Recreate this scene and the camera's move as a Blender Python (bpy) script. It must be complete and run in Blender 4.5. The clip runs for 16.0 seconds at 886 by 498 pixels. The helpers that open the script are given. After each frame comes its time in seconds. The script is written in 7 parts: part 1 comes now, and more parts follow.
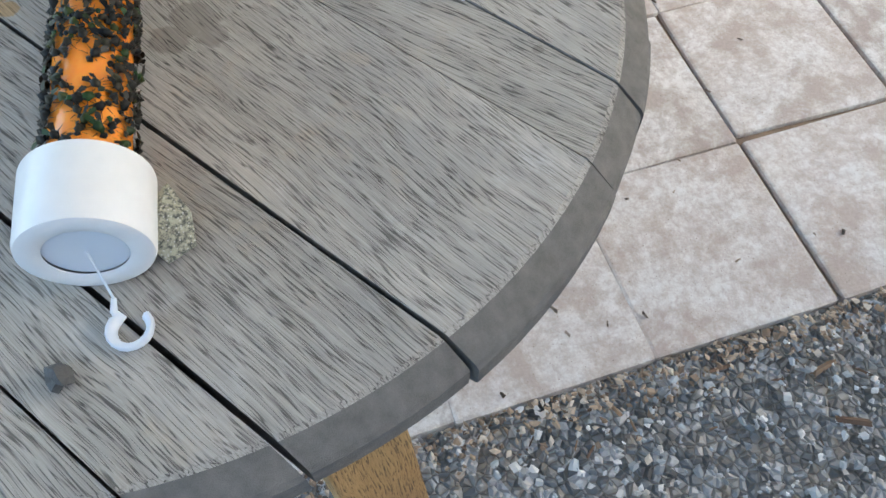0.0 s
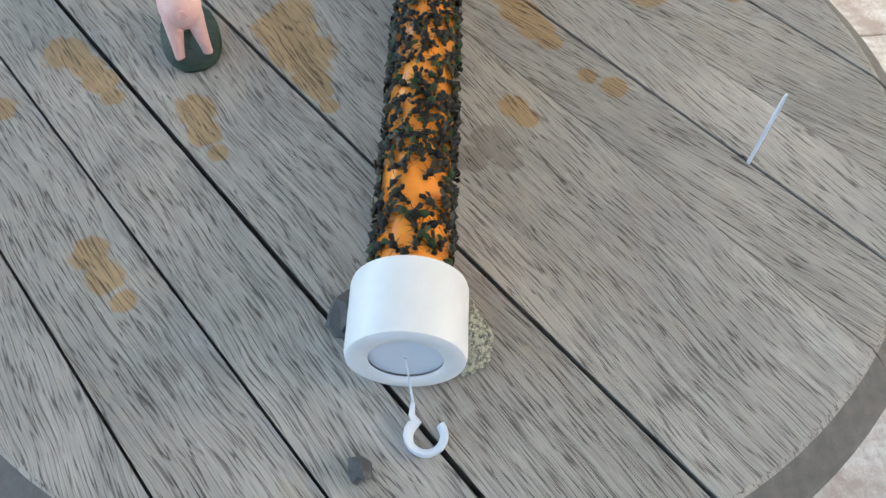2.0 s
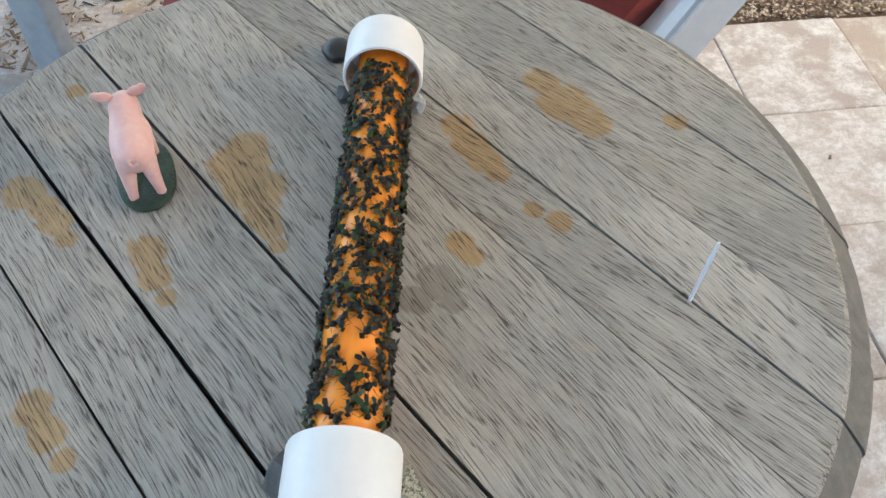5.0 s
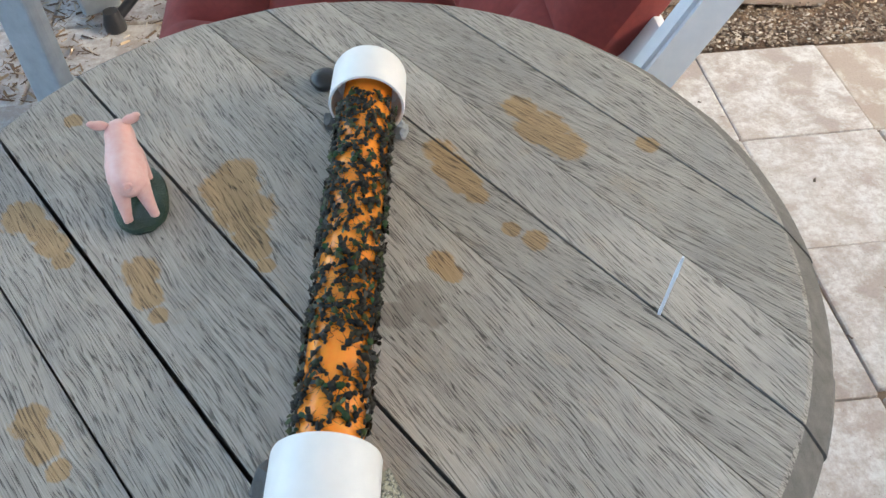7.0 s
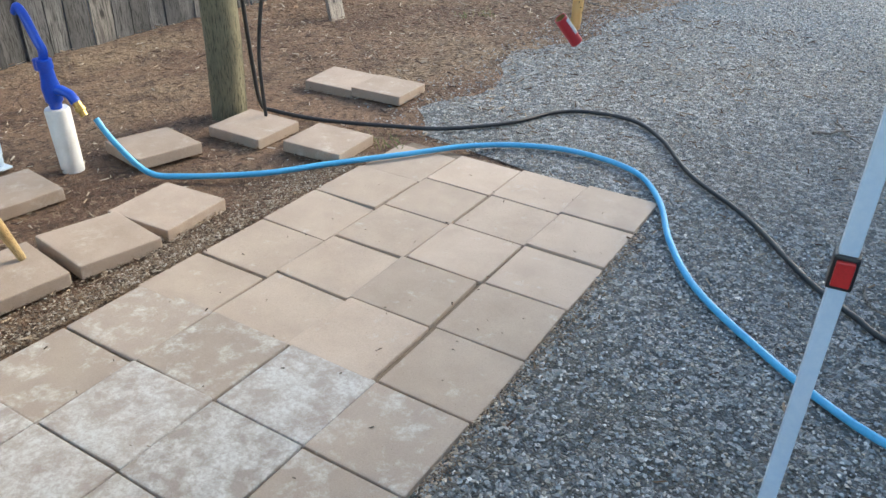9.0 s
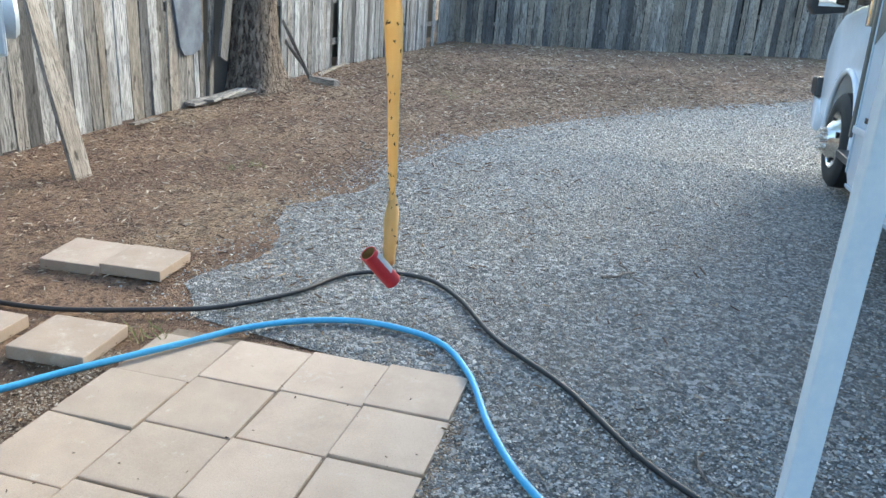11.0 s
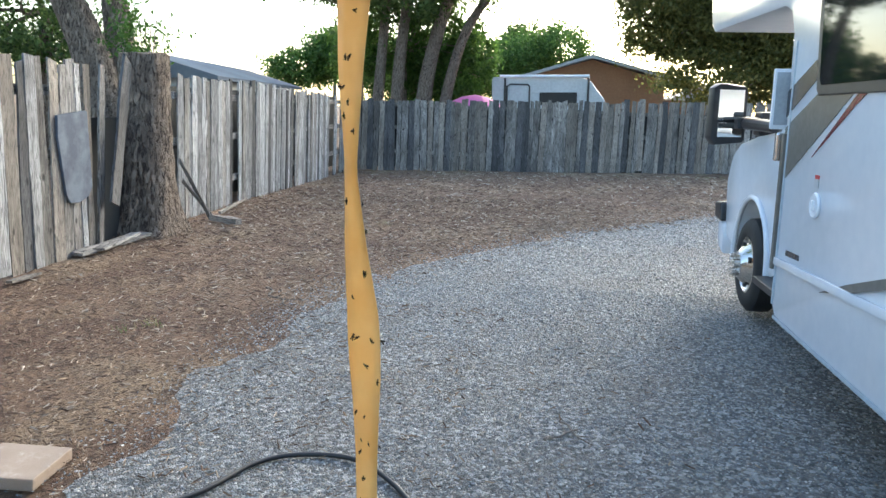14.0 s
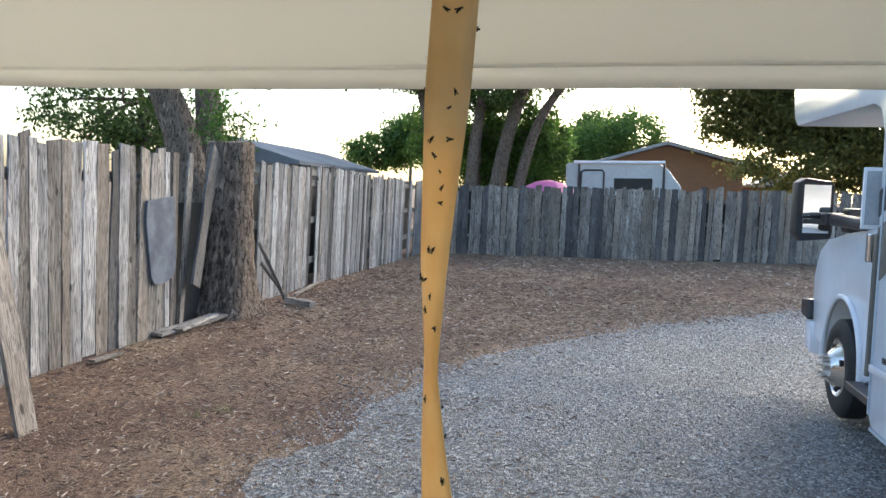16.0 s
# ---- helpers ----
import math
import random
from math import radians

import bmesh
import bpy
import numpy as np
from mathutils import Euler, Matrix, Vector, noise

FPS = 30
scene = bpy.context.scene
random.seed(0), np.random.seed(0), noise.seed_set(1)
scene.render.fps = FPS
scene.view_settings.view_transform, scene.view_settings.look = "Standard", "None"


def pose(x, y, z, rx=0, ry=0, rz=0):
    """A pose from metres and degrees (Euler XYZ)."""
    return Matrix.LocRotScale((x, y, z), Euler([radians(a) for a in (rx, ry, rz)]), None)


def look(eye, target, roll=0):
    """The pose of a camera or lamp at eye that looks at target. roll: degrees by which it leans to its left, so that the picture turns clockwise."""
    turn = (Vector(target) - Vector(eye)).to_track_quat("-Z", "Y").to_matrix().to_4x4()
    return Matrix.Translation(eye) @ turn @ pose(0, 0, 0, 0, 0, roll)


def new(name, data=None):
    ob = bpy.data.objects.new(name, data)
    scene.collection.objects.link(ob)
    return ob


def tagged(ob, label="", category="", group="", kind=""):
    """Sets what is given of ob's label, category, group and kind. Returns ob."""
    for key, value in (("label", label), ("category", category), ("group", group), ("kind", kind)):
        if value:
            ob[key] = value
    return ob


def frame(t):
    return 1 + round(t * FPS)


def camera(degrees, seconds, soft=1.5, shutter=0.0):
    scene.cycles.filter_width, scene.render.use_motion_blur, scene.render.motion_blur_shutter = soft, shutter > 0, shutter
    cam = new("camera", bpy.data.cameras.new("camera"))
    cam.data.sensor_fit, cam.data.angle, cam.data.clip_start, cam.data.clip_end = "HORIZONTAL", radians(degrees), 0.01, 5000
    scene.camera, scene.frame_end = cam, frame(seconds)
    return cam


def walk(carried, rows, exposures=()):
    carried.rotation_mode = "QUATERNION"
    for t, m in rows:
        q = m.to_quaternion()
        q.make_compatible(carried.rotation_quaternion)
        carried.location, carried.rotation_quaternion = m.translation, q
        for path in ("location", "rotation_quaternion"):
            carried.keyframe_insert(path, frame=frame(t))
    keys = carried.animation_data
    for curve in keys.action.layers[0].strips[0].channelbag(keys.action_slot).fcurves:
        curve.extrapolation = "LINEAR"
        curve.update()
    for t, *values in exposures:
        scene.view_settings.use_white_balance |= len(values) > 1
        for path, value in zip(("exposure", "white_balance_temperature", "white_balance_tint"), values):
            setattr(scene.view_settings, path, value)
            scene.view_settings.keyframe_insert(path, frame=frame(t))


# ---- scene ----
SKY, SUN, SUN_UP = 0.15, 0.6, 24
EXPOSURES = [(0, 2.4, 6480, 7), (3, 2.4, 6800, 7), (7, 2.42, 6650, 7), (8, 2.08, 6380, 4), (8.5, 2.02, 6450, 4), (9, 2.08, 6380, 3), (9.5, 2.15, 6250, 0), (12, 2.3, 6180, 0), (14.5, 2.1, 6280, 4), (15.5, 2.08, 6320, 6), (16, 1.88, 6350, 8)]
cam = camera(59.6, 16.0)
PATH = [
    (0, (-0.716, -0.286, 1.006), (-0.38, 0.656, -0.726), 1.5),
    (0.5, (-0.771, -0.282, 1.022), (-0.497, 0.729, -0.682), 1.8),
    (1, (-0.796, -0.272, 1.031), (-0.597, 0.8, -0.645), 1.4),
    (1.5, (-0.8, -0.263, 1.029), (-0.643, 0.838, -0.633), 1.3),
    (2, (-0.799, -0.251, 1.036), (-0.674, 0.89, -0.601), 0.8),
    (2.5, (-0.795, -0.223, 1.058), (-0.668, 0.937, -0.566), 0.2),
    (3, (-0.784, -0.209, 1.069), (-0.652, 0.991, -0.526), -0.4),
    (3.5, (-0.772, -0.212, 1.069), (-0.623, 1.016, -0.502), -0.1),
    (3.7, (-0.765, -0.218, 1.069), (-0.629, 1.02, -0.497), -0.7),
    (5.8, (-0.767, -0.214, 1.076), (-0.622, 1.038, -0.477), 0.6),
    (6, (-0.766, -0.208, 1.081), (-0.622, 1.056, -0.463), 0.4),
    (6.5, (-0.77, -0.202, 1.09), (-0.625, 1.083, -0.436), 0.0),
    (7, (-0.758, -0.236, 1.083), (-0.605, 1.063, -0.429), -0.1),
    (7.5, (-0.699, -0.366, 1.113), (-0.426, 0.968, -0.352), -1.4),
    (8, (-0.61, -0.519, 1.194), (-0.02, 0.845, -0.144), -4.2),
    (8.5, (-0.546, -0.655, 1.279), (0.569, 0.508, 0.093), -1.7),
    (9, (-0.439, -0.689, 1.374), (1.063, 0.191, 0.388), 2.1),
    (9.5, (-0.251, -0.705, 1.454), (1.475, 0.007, 0.736), 3.5),
    (9.7, (-0.214, -0.683, 1.447), (1.546, -0.003, 0.783), 3.8),
    (11.8, (0.142, -0.329, 1.385), (2.005, -0.01, 0.731), 3.9),
    (12, (0.19, -0.308, 1.42), (2.069, -0.002, 0.806), 3.7),
    (12.5, (0.275, -0.317, 1.433), (2.182, -0.033, 0.903), 2.5),
    (13, (0.303, -0.298, 1.454), (2.229, -0.044, 0.978), 2.4),
    (13.5, (0.31, -0.291, 1.488), (2.251, -0.054, 1.067), 2.5),
    (14, (0.324, -0.296, 1.506), (2.277, -0.063, 1.143), 2.4),
    (14.5, (0.331, -0.291, 1.521), (2.292, -0.057, 1.206), 2.5),
    (15, (0.345, -0.298, 1.551), (2.311, -0.056, 1.278), 2.5),
    (15.5, (0.358, -0.306, 1.582), (2.328, -0.05, 1.35), 2.4),
    (16, (0.371, -0.276, 1.576), (2.318, 0.152, 1.411), 3.0),
]
walk(cam, [(t, look(eye, target, roll)) for t, eye, target, roll in PATH], EXPOSURES)

# ---- light ----
world = bpy.data.worlds.new("evening_sky")
scene.world = world
world.use_nodes = True
wn, wl = world.node_tree.nodes, world.node_tree.links
sky = wn.new("ShaderNodeTexSky")
sky.sky_type = "NISHITA"
sky.sun_disc = False
sky.sun_elevation, sky.sun_rotation = radians(SUN_UP), radians(112)
sky.air_density, sky.dust_density, sky.ozone_density = 1.0, 2.4, 1.0
wl.new(sky.outputs[0], wn["Background"].inputs[0])
wn["Background"].inputs[1].default_value = SKY
sun = new("sun", bpy.data.lights.new("sun", "SUN"))
sun.data.energy, sun.data.angle, sun.data.color = SUN, radians(16), (1.0, 0.9, 0.76)
sun.matrix_world = look((0, 0, 0), (-math.sin(radians(112)), -math.cos(radians(112)), -math.tan(radians(SUN_UP))))


# ---- materials ----
class Mat:
    """A node material with short calls for its nodes."""

    def __init__(self, name, rough=0.7, metal=0.0, colour=(0.5, 0.5, 0.5), space="Object", scale=(1, 1, 1)):
        self.m = bpy.data.materials.new(name)
        self.m.use_nodes = True
        self.t = self.m.node_tree
        self.b = self.t.nodes["Principled BSDF"]
        self.b.inputs["Roughness"].default_value = rough
        self.b.inputs["Metallic"].default_value = metal
        self.b.inputs["Base Color"].default_value = (*colour, 1)
        tc = self.node("ShaderNodeTexCoord")
        mp = self.node("ShaderNodeMapping")
        self.t.links.new(tc.outputs[space], mp.inputs[0])
        mp.inputs["Scale"].default_value = scale
        self.co = mp.outputs[0]
        self.raw = tc.outputs[space]

    def node(self, kind, **kw):
        n = self.t.nodes.new(kind)
        for k, v in kw.items():
            if k in n.inputs:
                n.inputs[k].default_value = v
        return n

    def link(self, a, b):
        self.t.links.new(a, b)

    def shifted(self, amount=7.0, island=False):
        """Moves the pattern by a random step for each object or island."""
        if island:
            r = self.node("ShaderNodeNewGeometry").outputs["Random Per Island"]
        else:
            r = self.node("ShaderNodeObjectInfo").outputs["Random"]
        mul = self.node("ShaderNodeMath")
        mul.operation = "MULTIPLY"
        mul.inputs[1].default_value = amount
        self.link(r, mul.inputs[0])
        add = self.node("ShaderNodeVectorMath")
        add.operation = "ADD"
        self.link(self.co, add.inputs[0])
        self.link(mul.outputs[0], add.inputs[1])
        self.co = add.outputs[0]
        return r

    def noise(self, scale, detail=4.0, rough=0.6, stretch=None, distort=0.0):
        co = self.co
        if stretch:
            mp = self.node("ShaderNodeMapping")
            mp.inputs["Scale"].default_value = stretch
            self.link(co, mp.inputs[0])
            co = mp.outputs[0]
        n = self.node("ShaderNodeTexNoise", Scale=scale, Detail=detail, Roughness=rough, Distortion=distort)
        self.link(co, n.inputs["Vector"])
        return n.outputs["Fac"]

    def voronoi(self, scale, feature="F1", out="Distance", stretch=None):
        co = self.co
        if stretch:
            mp = self.node("ShaderNodeMapping")
            mp.inputs["Scale"].default_value = stretch
            self.link(co, mp.inputs[0])
            co = mp.outputs[0]
        n = self.node("ShaderNodeTexVoronoi", Scale=scale)
        n.feature = feature
        self.link(co, n.inputs["Vector"])
        return n.outputs[out]

    def ramp(self, fac, stops):
        n = self.node("ShaderNodeValToRGB")
        el = n.color_ramp.elements
        while len(el) < len(stops):
            el.new(0.5)
        for e, (p, c) in zip(el, stops):
            e.position = p
            e.color = (c, c, c, 1) if isinstance(c, (int, float)) else (*c, 1)
        self.link(fac, n.inputs[0])
        return n.outputs[0]

    def mix(self, fac, a, b, mode="MIX"):
        n = self.node("ShaderNodeMix")
        n.data_type = "RGBA"
        n.blend_type = mode
        for sock, v in ((n.inputs[0], fac), (n.inputs[6], a), (n.inputs[7], b)):
            if isinstance(v, (int, float)):
                sock.default_value = v
            elif isinstance(v, tuple):
                sock.default_value = (*v, 1)
            else:
                self.link(v, sock)
        return n.outputs[2]

    def colour(self, c):
        self.link(c, self.b.inputs["Base Color"])
        return self

    def rough(self, c):
        self.link(c, self.b.inputs["Roughness"])
        return self

    def bump(self, h, dist=0.002, strength=0.6):
        n = self.node("ShaderNodeBump", Strength=strength, Distance=dist)
        self.link(h, n.inputs["Height"])
        self.link(n.outputs[0], self.b.inputs["Normal"])
        return self


def two_tone(name, a, b, scale=20.0, rough=0.7, metal=0.0, dist=0.0005, spread=0.25, island=False):
    """A plain surface with two close tones at two scales and fine relief."""
    m = Mat(name, rough, metal)
    m.shifted(9.0, island)
    big, fine = m.noise(scale * 0.25, 3), m.noise(scale * 4, 5)
    c = m.mix(m.ramp(big, [(0.5 - spread, 0.0), (0.5 + spread, 1.0)]), a, b)
    c = m.mix(0.35, c, m.ramp(fine, [(0.3, 0.35), (0.7, 0.65)]), "OVERLAY")
    m.colour(c).bump(fine, dist)
    return m.m


def weathered(name, tones, grain=1.0, stretch=14.0, rough=0.85, stain=None, depth=0.0012, fibre=700.0, cut=0.0, knots=0.0):
    """Grey weathered wood, its grain along the local x axis."""
    m = Mat(name, rough)
    r = m.shifted(13.0)
    warp = m.noise(7.0 * grain, 2, 0.5, (1.0, 3.0, 3.0))
    w = m.node("ShaderNodeVectorMath")
    w.operation = "SCALE"
    w.inputs["Scale"].default_value = 0.02 / grain
    m.link(warp, w.inputs[0])
    add = m.node("ShaderNodeVectorMath")
    add.operation = "ADD"
    m.link(m.co, add.inputs[0])
    m.link(w.outputs[0], add.inputs[1])
    m.co = add.outputs[0]
    lines = m.noise(fibre * grain / stretch, 3, 0.55, (1.0, stretch, stretch))
    broad = m.noise(60 * grain / stretch, 3, 0.5, (1.0, stretch, stretch))
    patch = m.noise(9.0 * grain, 4, 0.6, (0.6, 1.0, 1.0))
    c = m.mix(m.ramp(broad, [(0.3, 0.0), (0.7, 1.0)]), tones[0], tones[1])
    c = m.mix(m.ramp(patch, [(0.42, 0.0), (0.72, 0.8)]), c, tones[2])
    crack = m.ramp(lines, [(0.36 + cut, 1.0), (0.47 + cut, 0.0)])
    fac = m.node("ShaderNodeMath")
    fac.operation = "MULTIPLY"
    fac.inputs[1].default_value = 0.88
    m.link(crack, fac.inputs[0])
    c = m.mix(fac.outputs[0], c, tuple(v * 0.22 for v in tones[0]))
    c = m.mix(0.6, c, m.ramp(m.noise(900 * grain / stretch, 4, 0.7, (1.0, stretch * 0.6, stretch * 0.6)), [(0.25, 0.3), (0.75, 0.7)]), "OVERLAY")
    tone = m.ramp(r, [(0.0, 0.28), (1.0, 0.70)])
    c = m.mix(0.75, c, tone, "OVERLAY")
    if knots:
        k = m.voronoi(knots, stretch=(1.0, 2.2, 2.2))
        c = m.mix(m.ramp(k, [(0.07, 0.9), (0.14, 0.0)]), c, tuple(v * 0.25 for v in tones[2]))
        c = m.mix(m.ramp(m.noise(2.2, 5, 0.7, (0.5, 4.0, 4.0)), [(0.56, 0.0), (0.70, 0.75)]), c, tuple(v * 0.55 for v in tones[2]))
    m.colour(c).bump(lines, depth, 0.7)
    return m.m


WHITE_PLASTIC = two_tone("white_plastic", (0.86, 0.86, 0.86), (0.82, 0.83, 0.84), 30, 0.32, dist=0.0001)
WHITE_RESIN = two_tone("white_resin", (0.72, 0.75, 0.80), (0.62, 0.66, 0.72), 14, 0.4, dist=0.0002)
GREY_RESIN = two_tone("grey_resin", (0.36, 0.39, 0.42), (0.27, 0.30, 0.33), 10, 0.5, dist=0.0003)
ORANGE = two_tone("orange_glue_card", (1.0, 0.30, 0.03), (1.0, 0.36, 0.05), 60, 0.25, dist=0.0004)
HOOK_PLASTIC = Mat("milky_plastic", 0.35, colour=(0.80, 0.86, 0.94))
HOOK_PLASTIC.b.inputs["Transmission Weight"].default_value = 0.12
HOOK_PLASTIC = HOOK_PLASTIC.m
BLACK_PLASTIC = two_tone("black_plastic", (0.012, 0.012, 0.014), (0.03, 0.03, 0.034), 40, 0.4, dist=0.0003)
BLACK_RUBBER = two_tone("black_rubber", (0.012, 0.012, 0.013), (0.028, 0.027, 0.026), 30, 0.75, dist=0.001)
BLACK_HOSE = two_tone("black_hose", (0.015, 0.016, 0.018), (0.03, 0.03, 0.032), 40, 0.45)
BLUE_HOSE = two_tone("blue_hose", (0.06, 0.34, 0.62), (0.10, 0.42, 0.70), 25, 0.35)
PUMP_BLUE = two_tone("pump_blue_paint", (0.005, 0.05, 0.42), (0.01, 0.08, 0.52), 30, 0.3)
BRASS = two_tone("brass", (0.55, 0.36, 0.12), (0.40, 0.26, 0.09), 40, 0.35, 1.0)
PIPE_WHITE = two_tone("dusty_white_pipe", (0.78, 0.79, 0.80), (0.62, 0.61, 0.58), 25, 0.6, dist=0.001)
POLE_WHITE = two_tone("white_pole_paint", (0.58, 0.69, 0.83), (0.52, 0.63, 0.77), 18, 0.45)
RED_CLIP = two_tone("red_clip_plastic", (0.55, 0.03, 0.03), (0.45, 0.02, 0.02), 40, 0.35)
RED_CARD = two_tone("red_card", (0.50, 0.03, 0.04), (0.42, 0.02, 0.03), 60, 0.45)
SILVER = two_tone("silver_card", (0.55, 0.58, 0.62), (0.42, 0.45, 0.5), 60, 0.35, 0.6)
CARD_BROWN = two_tone("brown_card", (0.32, 0.20, 0.08), (0.25, 0.15, 0.06), 60, 0.8)
PIG_PINK = two_tone("pink_painted_resin", (0.86, 0.55, 0.51), (0.81, 0.49, 0.45), 60, 0.42, dist=0.0004)
DARK_GREEN = two_tone("dark_green_resin", (0.010, 0.030, 0.018), (0.02, 0.055, 0.03), 200, 0.4, dist=0.002)
CUSHION = two_tone("brick_red_cloth", (0.235, 0.034, 0.029), (0.17, 0.025, 0.022), 30, 0.85, dist=0.0006)
RED_CLOTH = two_tone("bright_red_cloth", (0.50, 0.03, 0.02), (0.40, 0.02, 0.02), 30, 0.8)
STONE_GREY = two_tone("grey_stone", (0.07, 0.073, 0.078), (0.13, 0.13, 0.13), 160, 0.8, dist=0.001)
_m = Mat("speckled_stone", 0.85)
_c = _m.mix(_m.ramp(_m.noise(420, 3, 0.7), [(0.40, 0.0), (0.58, 1.0)]), (0.09, 0.095, 0.085), (0.40, 0.39, 0.30))
_c = _m.mix(_m.ramp(_m.voronoi(650), [(0.16, 0.7), (0.30, 0.0)]), _c, (0.62, 0.62, 0.58))
_m.colour(_c).bump(_m.noise(300, 4, 0.7), 0.001)
STONE_SPECK = _m.m
STONE_CLEAR = two_tone("pale_grey_stone", (0.42, 0.44, 0.46), (0.30, 0.32, 0.35), 160, 0.6, dist=0.001)
STONE_BLACK = two_tone("black_stone", (0.008, 0.008, 0.010), (0.02, 0.02, 0.024), 100, 0.35)
RV_WHITE = two_tone("white_gelcoat", (0.74, 0.77, 0.82), (0.70, 0.73, 0.79), 3, 0.16, dist=0.00005)
RV_GREY = two_tone("grey_decal", (0.16, 0.155, 0.14), (0.13, 0.125, 0.115), 6, 0.25)
RV_DARK = two_tone("dark_decal", (0.035, 0.036, 0.04), (0.05, 0.05, 0.055), 6, 0.25)
RV_RED = two_tone("dark_red_decal", (0.16, 0.02, 0.03), (0.13, 0.015, 0.025), 6, 0.25)
CHROME = two_tone("polished_wheel_metal", (0.72, 0.70, 0.66), (0.6, 0.58, 0.54), 12, 0.18, 1.0)
# also colours the added sheets that darken the fence gaps
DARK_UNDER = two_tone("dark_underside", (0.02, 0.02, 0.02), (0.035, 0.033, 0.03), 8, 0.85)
STRIPED_WHITE = two_tone("aged_white_sheet", (0.43, 0.45, 0.465), (0.36, 0.38, 0.395), 3, 0.45)
STUCCO = two_tone("tan_board_wall", (0.36, 0.20, 0.12), (0.31, 0.17, 0.10), 3, 0.9)
ROOF_METAL = two_tone("pale_metal_roof", (0.42, 0.46, 0.50), (0.34, 0.37, 0.41), 2, 0.5)
ROOF_BLUE = two_tone("weathered_blue_grey_roof", (0.17, 0.19, 0.215), (0.12, 0.135, 0.155), 2, 0.85)
PINK_TARP = two_tone("pink_tarp", (0.62, 0.16, 0.36), (0.52, 0.12, 0.30), 3, 0.7)
BOX_GREY = two_tone("grey_box_paint", (0.42, 0.48, 0.54), (0.36, 0.42, 0.48), 8, 0.45)
YELLOW_PLUG = two_tone("yellow_plug", (0.65, 0.34, 0.02), (0.58, 0.28, 0.02), 40, 0.4)
CLOTH_CREAM = Mat("cream_canopy_cloth", 0.9)
CLOTH_CREAM.colour(CLOTH_CREAM.mix(CLOTH_CREAM.noise(3, 4), (0.62, 0.62, 0.56), (0.54, 0.54, 0.49)))
CLOTH_CREAM.bump(CLOTH_CREAM.noise(500, 2), 0.0005)
CLOTH_CREAM.b.inputs["Subsurface Weight"].default_value = 0.0
_tr = CLOTH_CREAM.node("ShaderNodeBsdfTranslucent")
_tr.inputs[0].default_value = (0.73, 0.71, 0.645, 1)
_mx = CLOTH_CREAM.node("ShaderNodeMixShader")
_mx.inputs[0].default_value = 0.6
CLOTH_CREAM.link(CLOTH_CREAM.b.outputs[0], _mx.inputs[1])
CLOTH_CREAM.link(_tr.outputs[0], _mx.inputs[2])
CLOTH_CREAM.link(_mx.outputs[0], CLOTH_CREAM.t.nodes["Material Output"].inputs[0])
CLOTH_CREAM = CLOTH_CREAM.m


def glass_dark(name):
    m = Mat(name, 0.04, colour=(0.012, 0.014, 0.016))
    m.b.inputs["Specular IOR Level"].default_value = 0.9
    return m.m


GLASS_DARK = glass_dark("tinted_window_glass")
MIRROR = Mat("mirror_glass", 0.03, 1.0, (0.85, 0.87, 0.88)).m

# amber glue ribbon
_m = Mat("amber_glue_ribbon", 0.3)
_c = _m.mix(_m.ramp(_m.noise(25, 4), [(0.3, 0.0), (0.7, 1.0)]), (0.87, 0.67, 0.36), (0.79, 0.56, 0.25))
_m.colour(_c)
_t = _m.node("ShaderNodeBsdfTranslucent")
_m.link(_c, _t.inputs[0])
_x = _m.node("ShaderNodeMixShader")
_x.inputs[0].default_value = 0.5
_m.link(_m.b.outputs[0], _x.inputs[1])
_m.link(_t.outputs[0], _x.inputs[2])
_m.link(_x.outputs[0], _m.t.nodes["Material Output"].inputs[0])
RIBBON = _m.m

# dark glossy stuck flies, each a little different
_m = Mat("dark_green_black_fly", 0.42)
_r = _m.node("ShaderNodeNewGeometry").outputs["Random Per Island"]
_m.colour(_m.ramp(_r, [(0.0, (0.006, 0.006, 0.006)), (0.5, (0.015, 0.014, 0.011)), (0.72, (0.035, 0.028, 0.016)), (0.84, (0.012, 0.055, 0.014)), (0.92, (0.05, 0.055, 0.012)), (1.0, (0.02, 0.015, 0.012))]))
_m.b.inputs["Specular IOR Level"].default_value = 0.25
FLY = _m.m

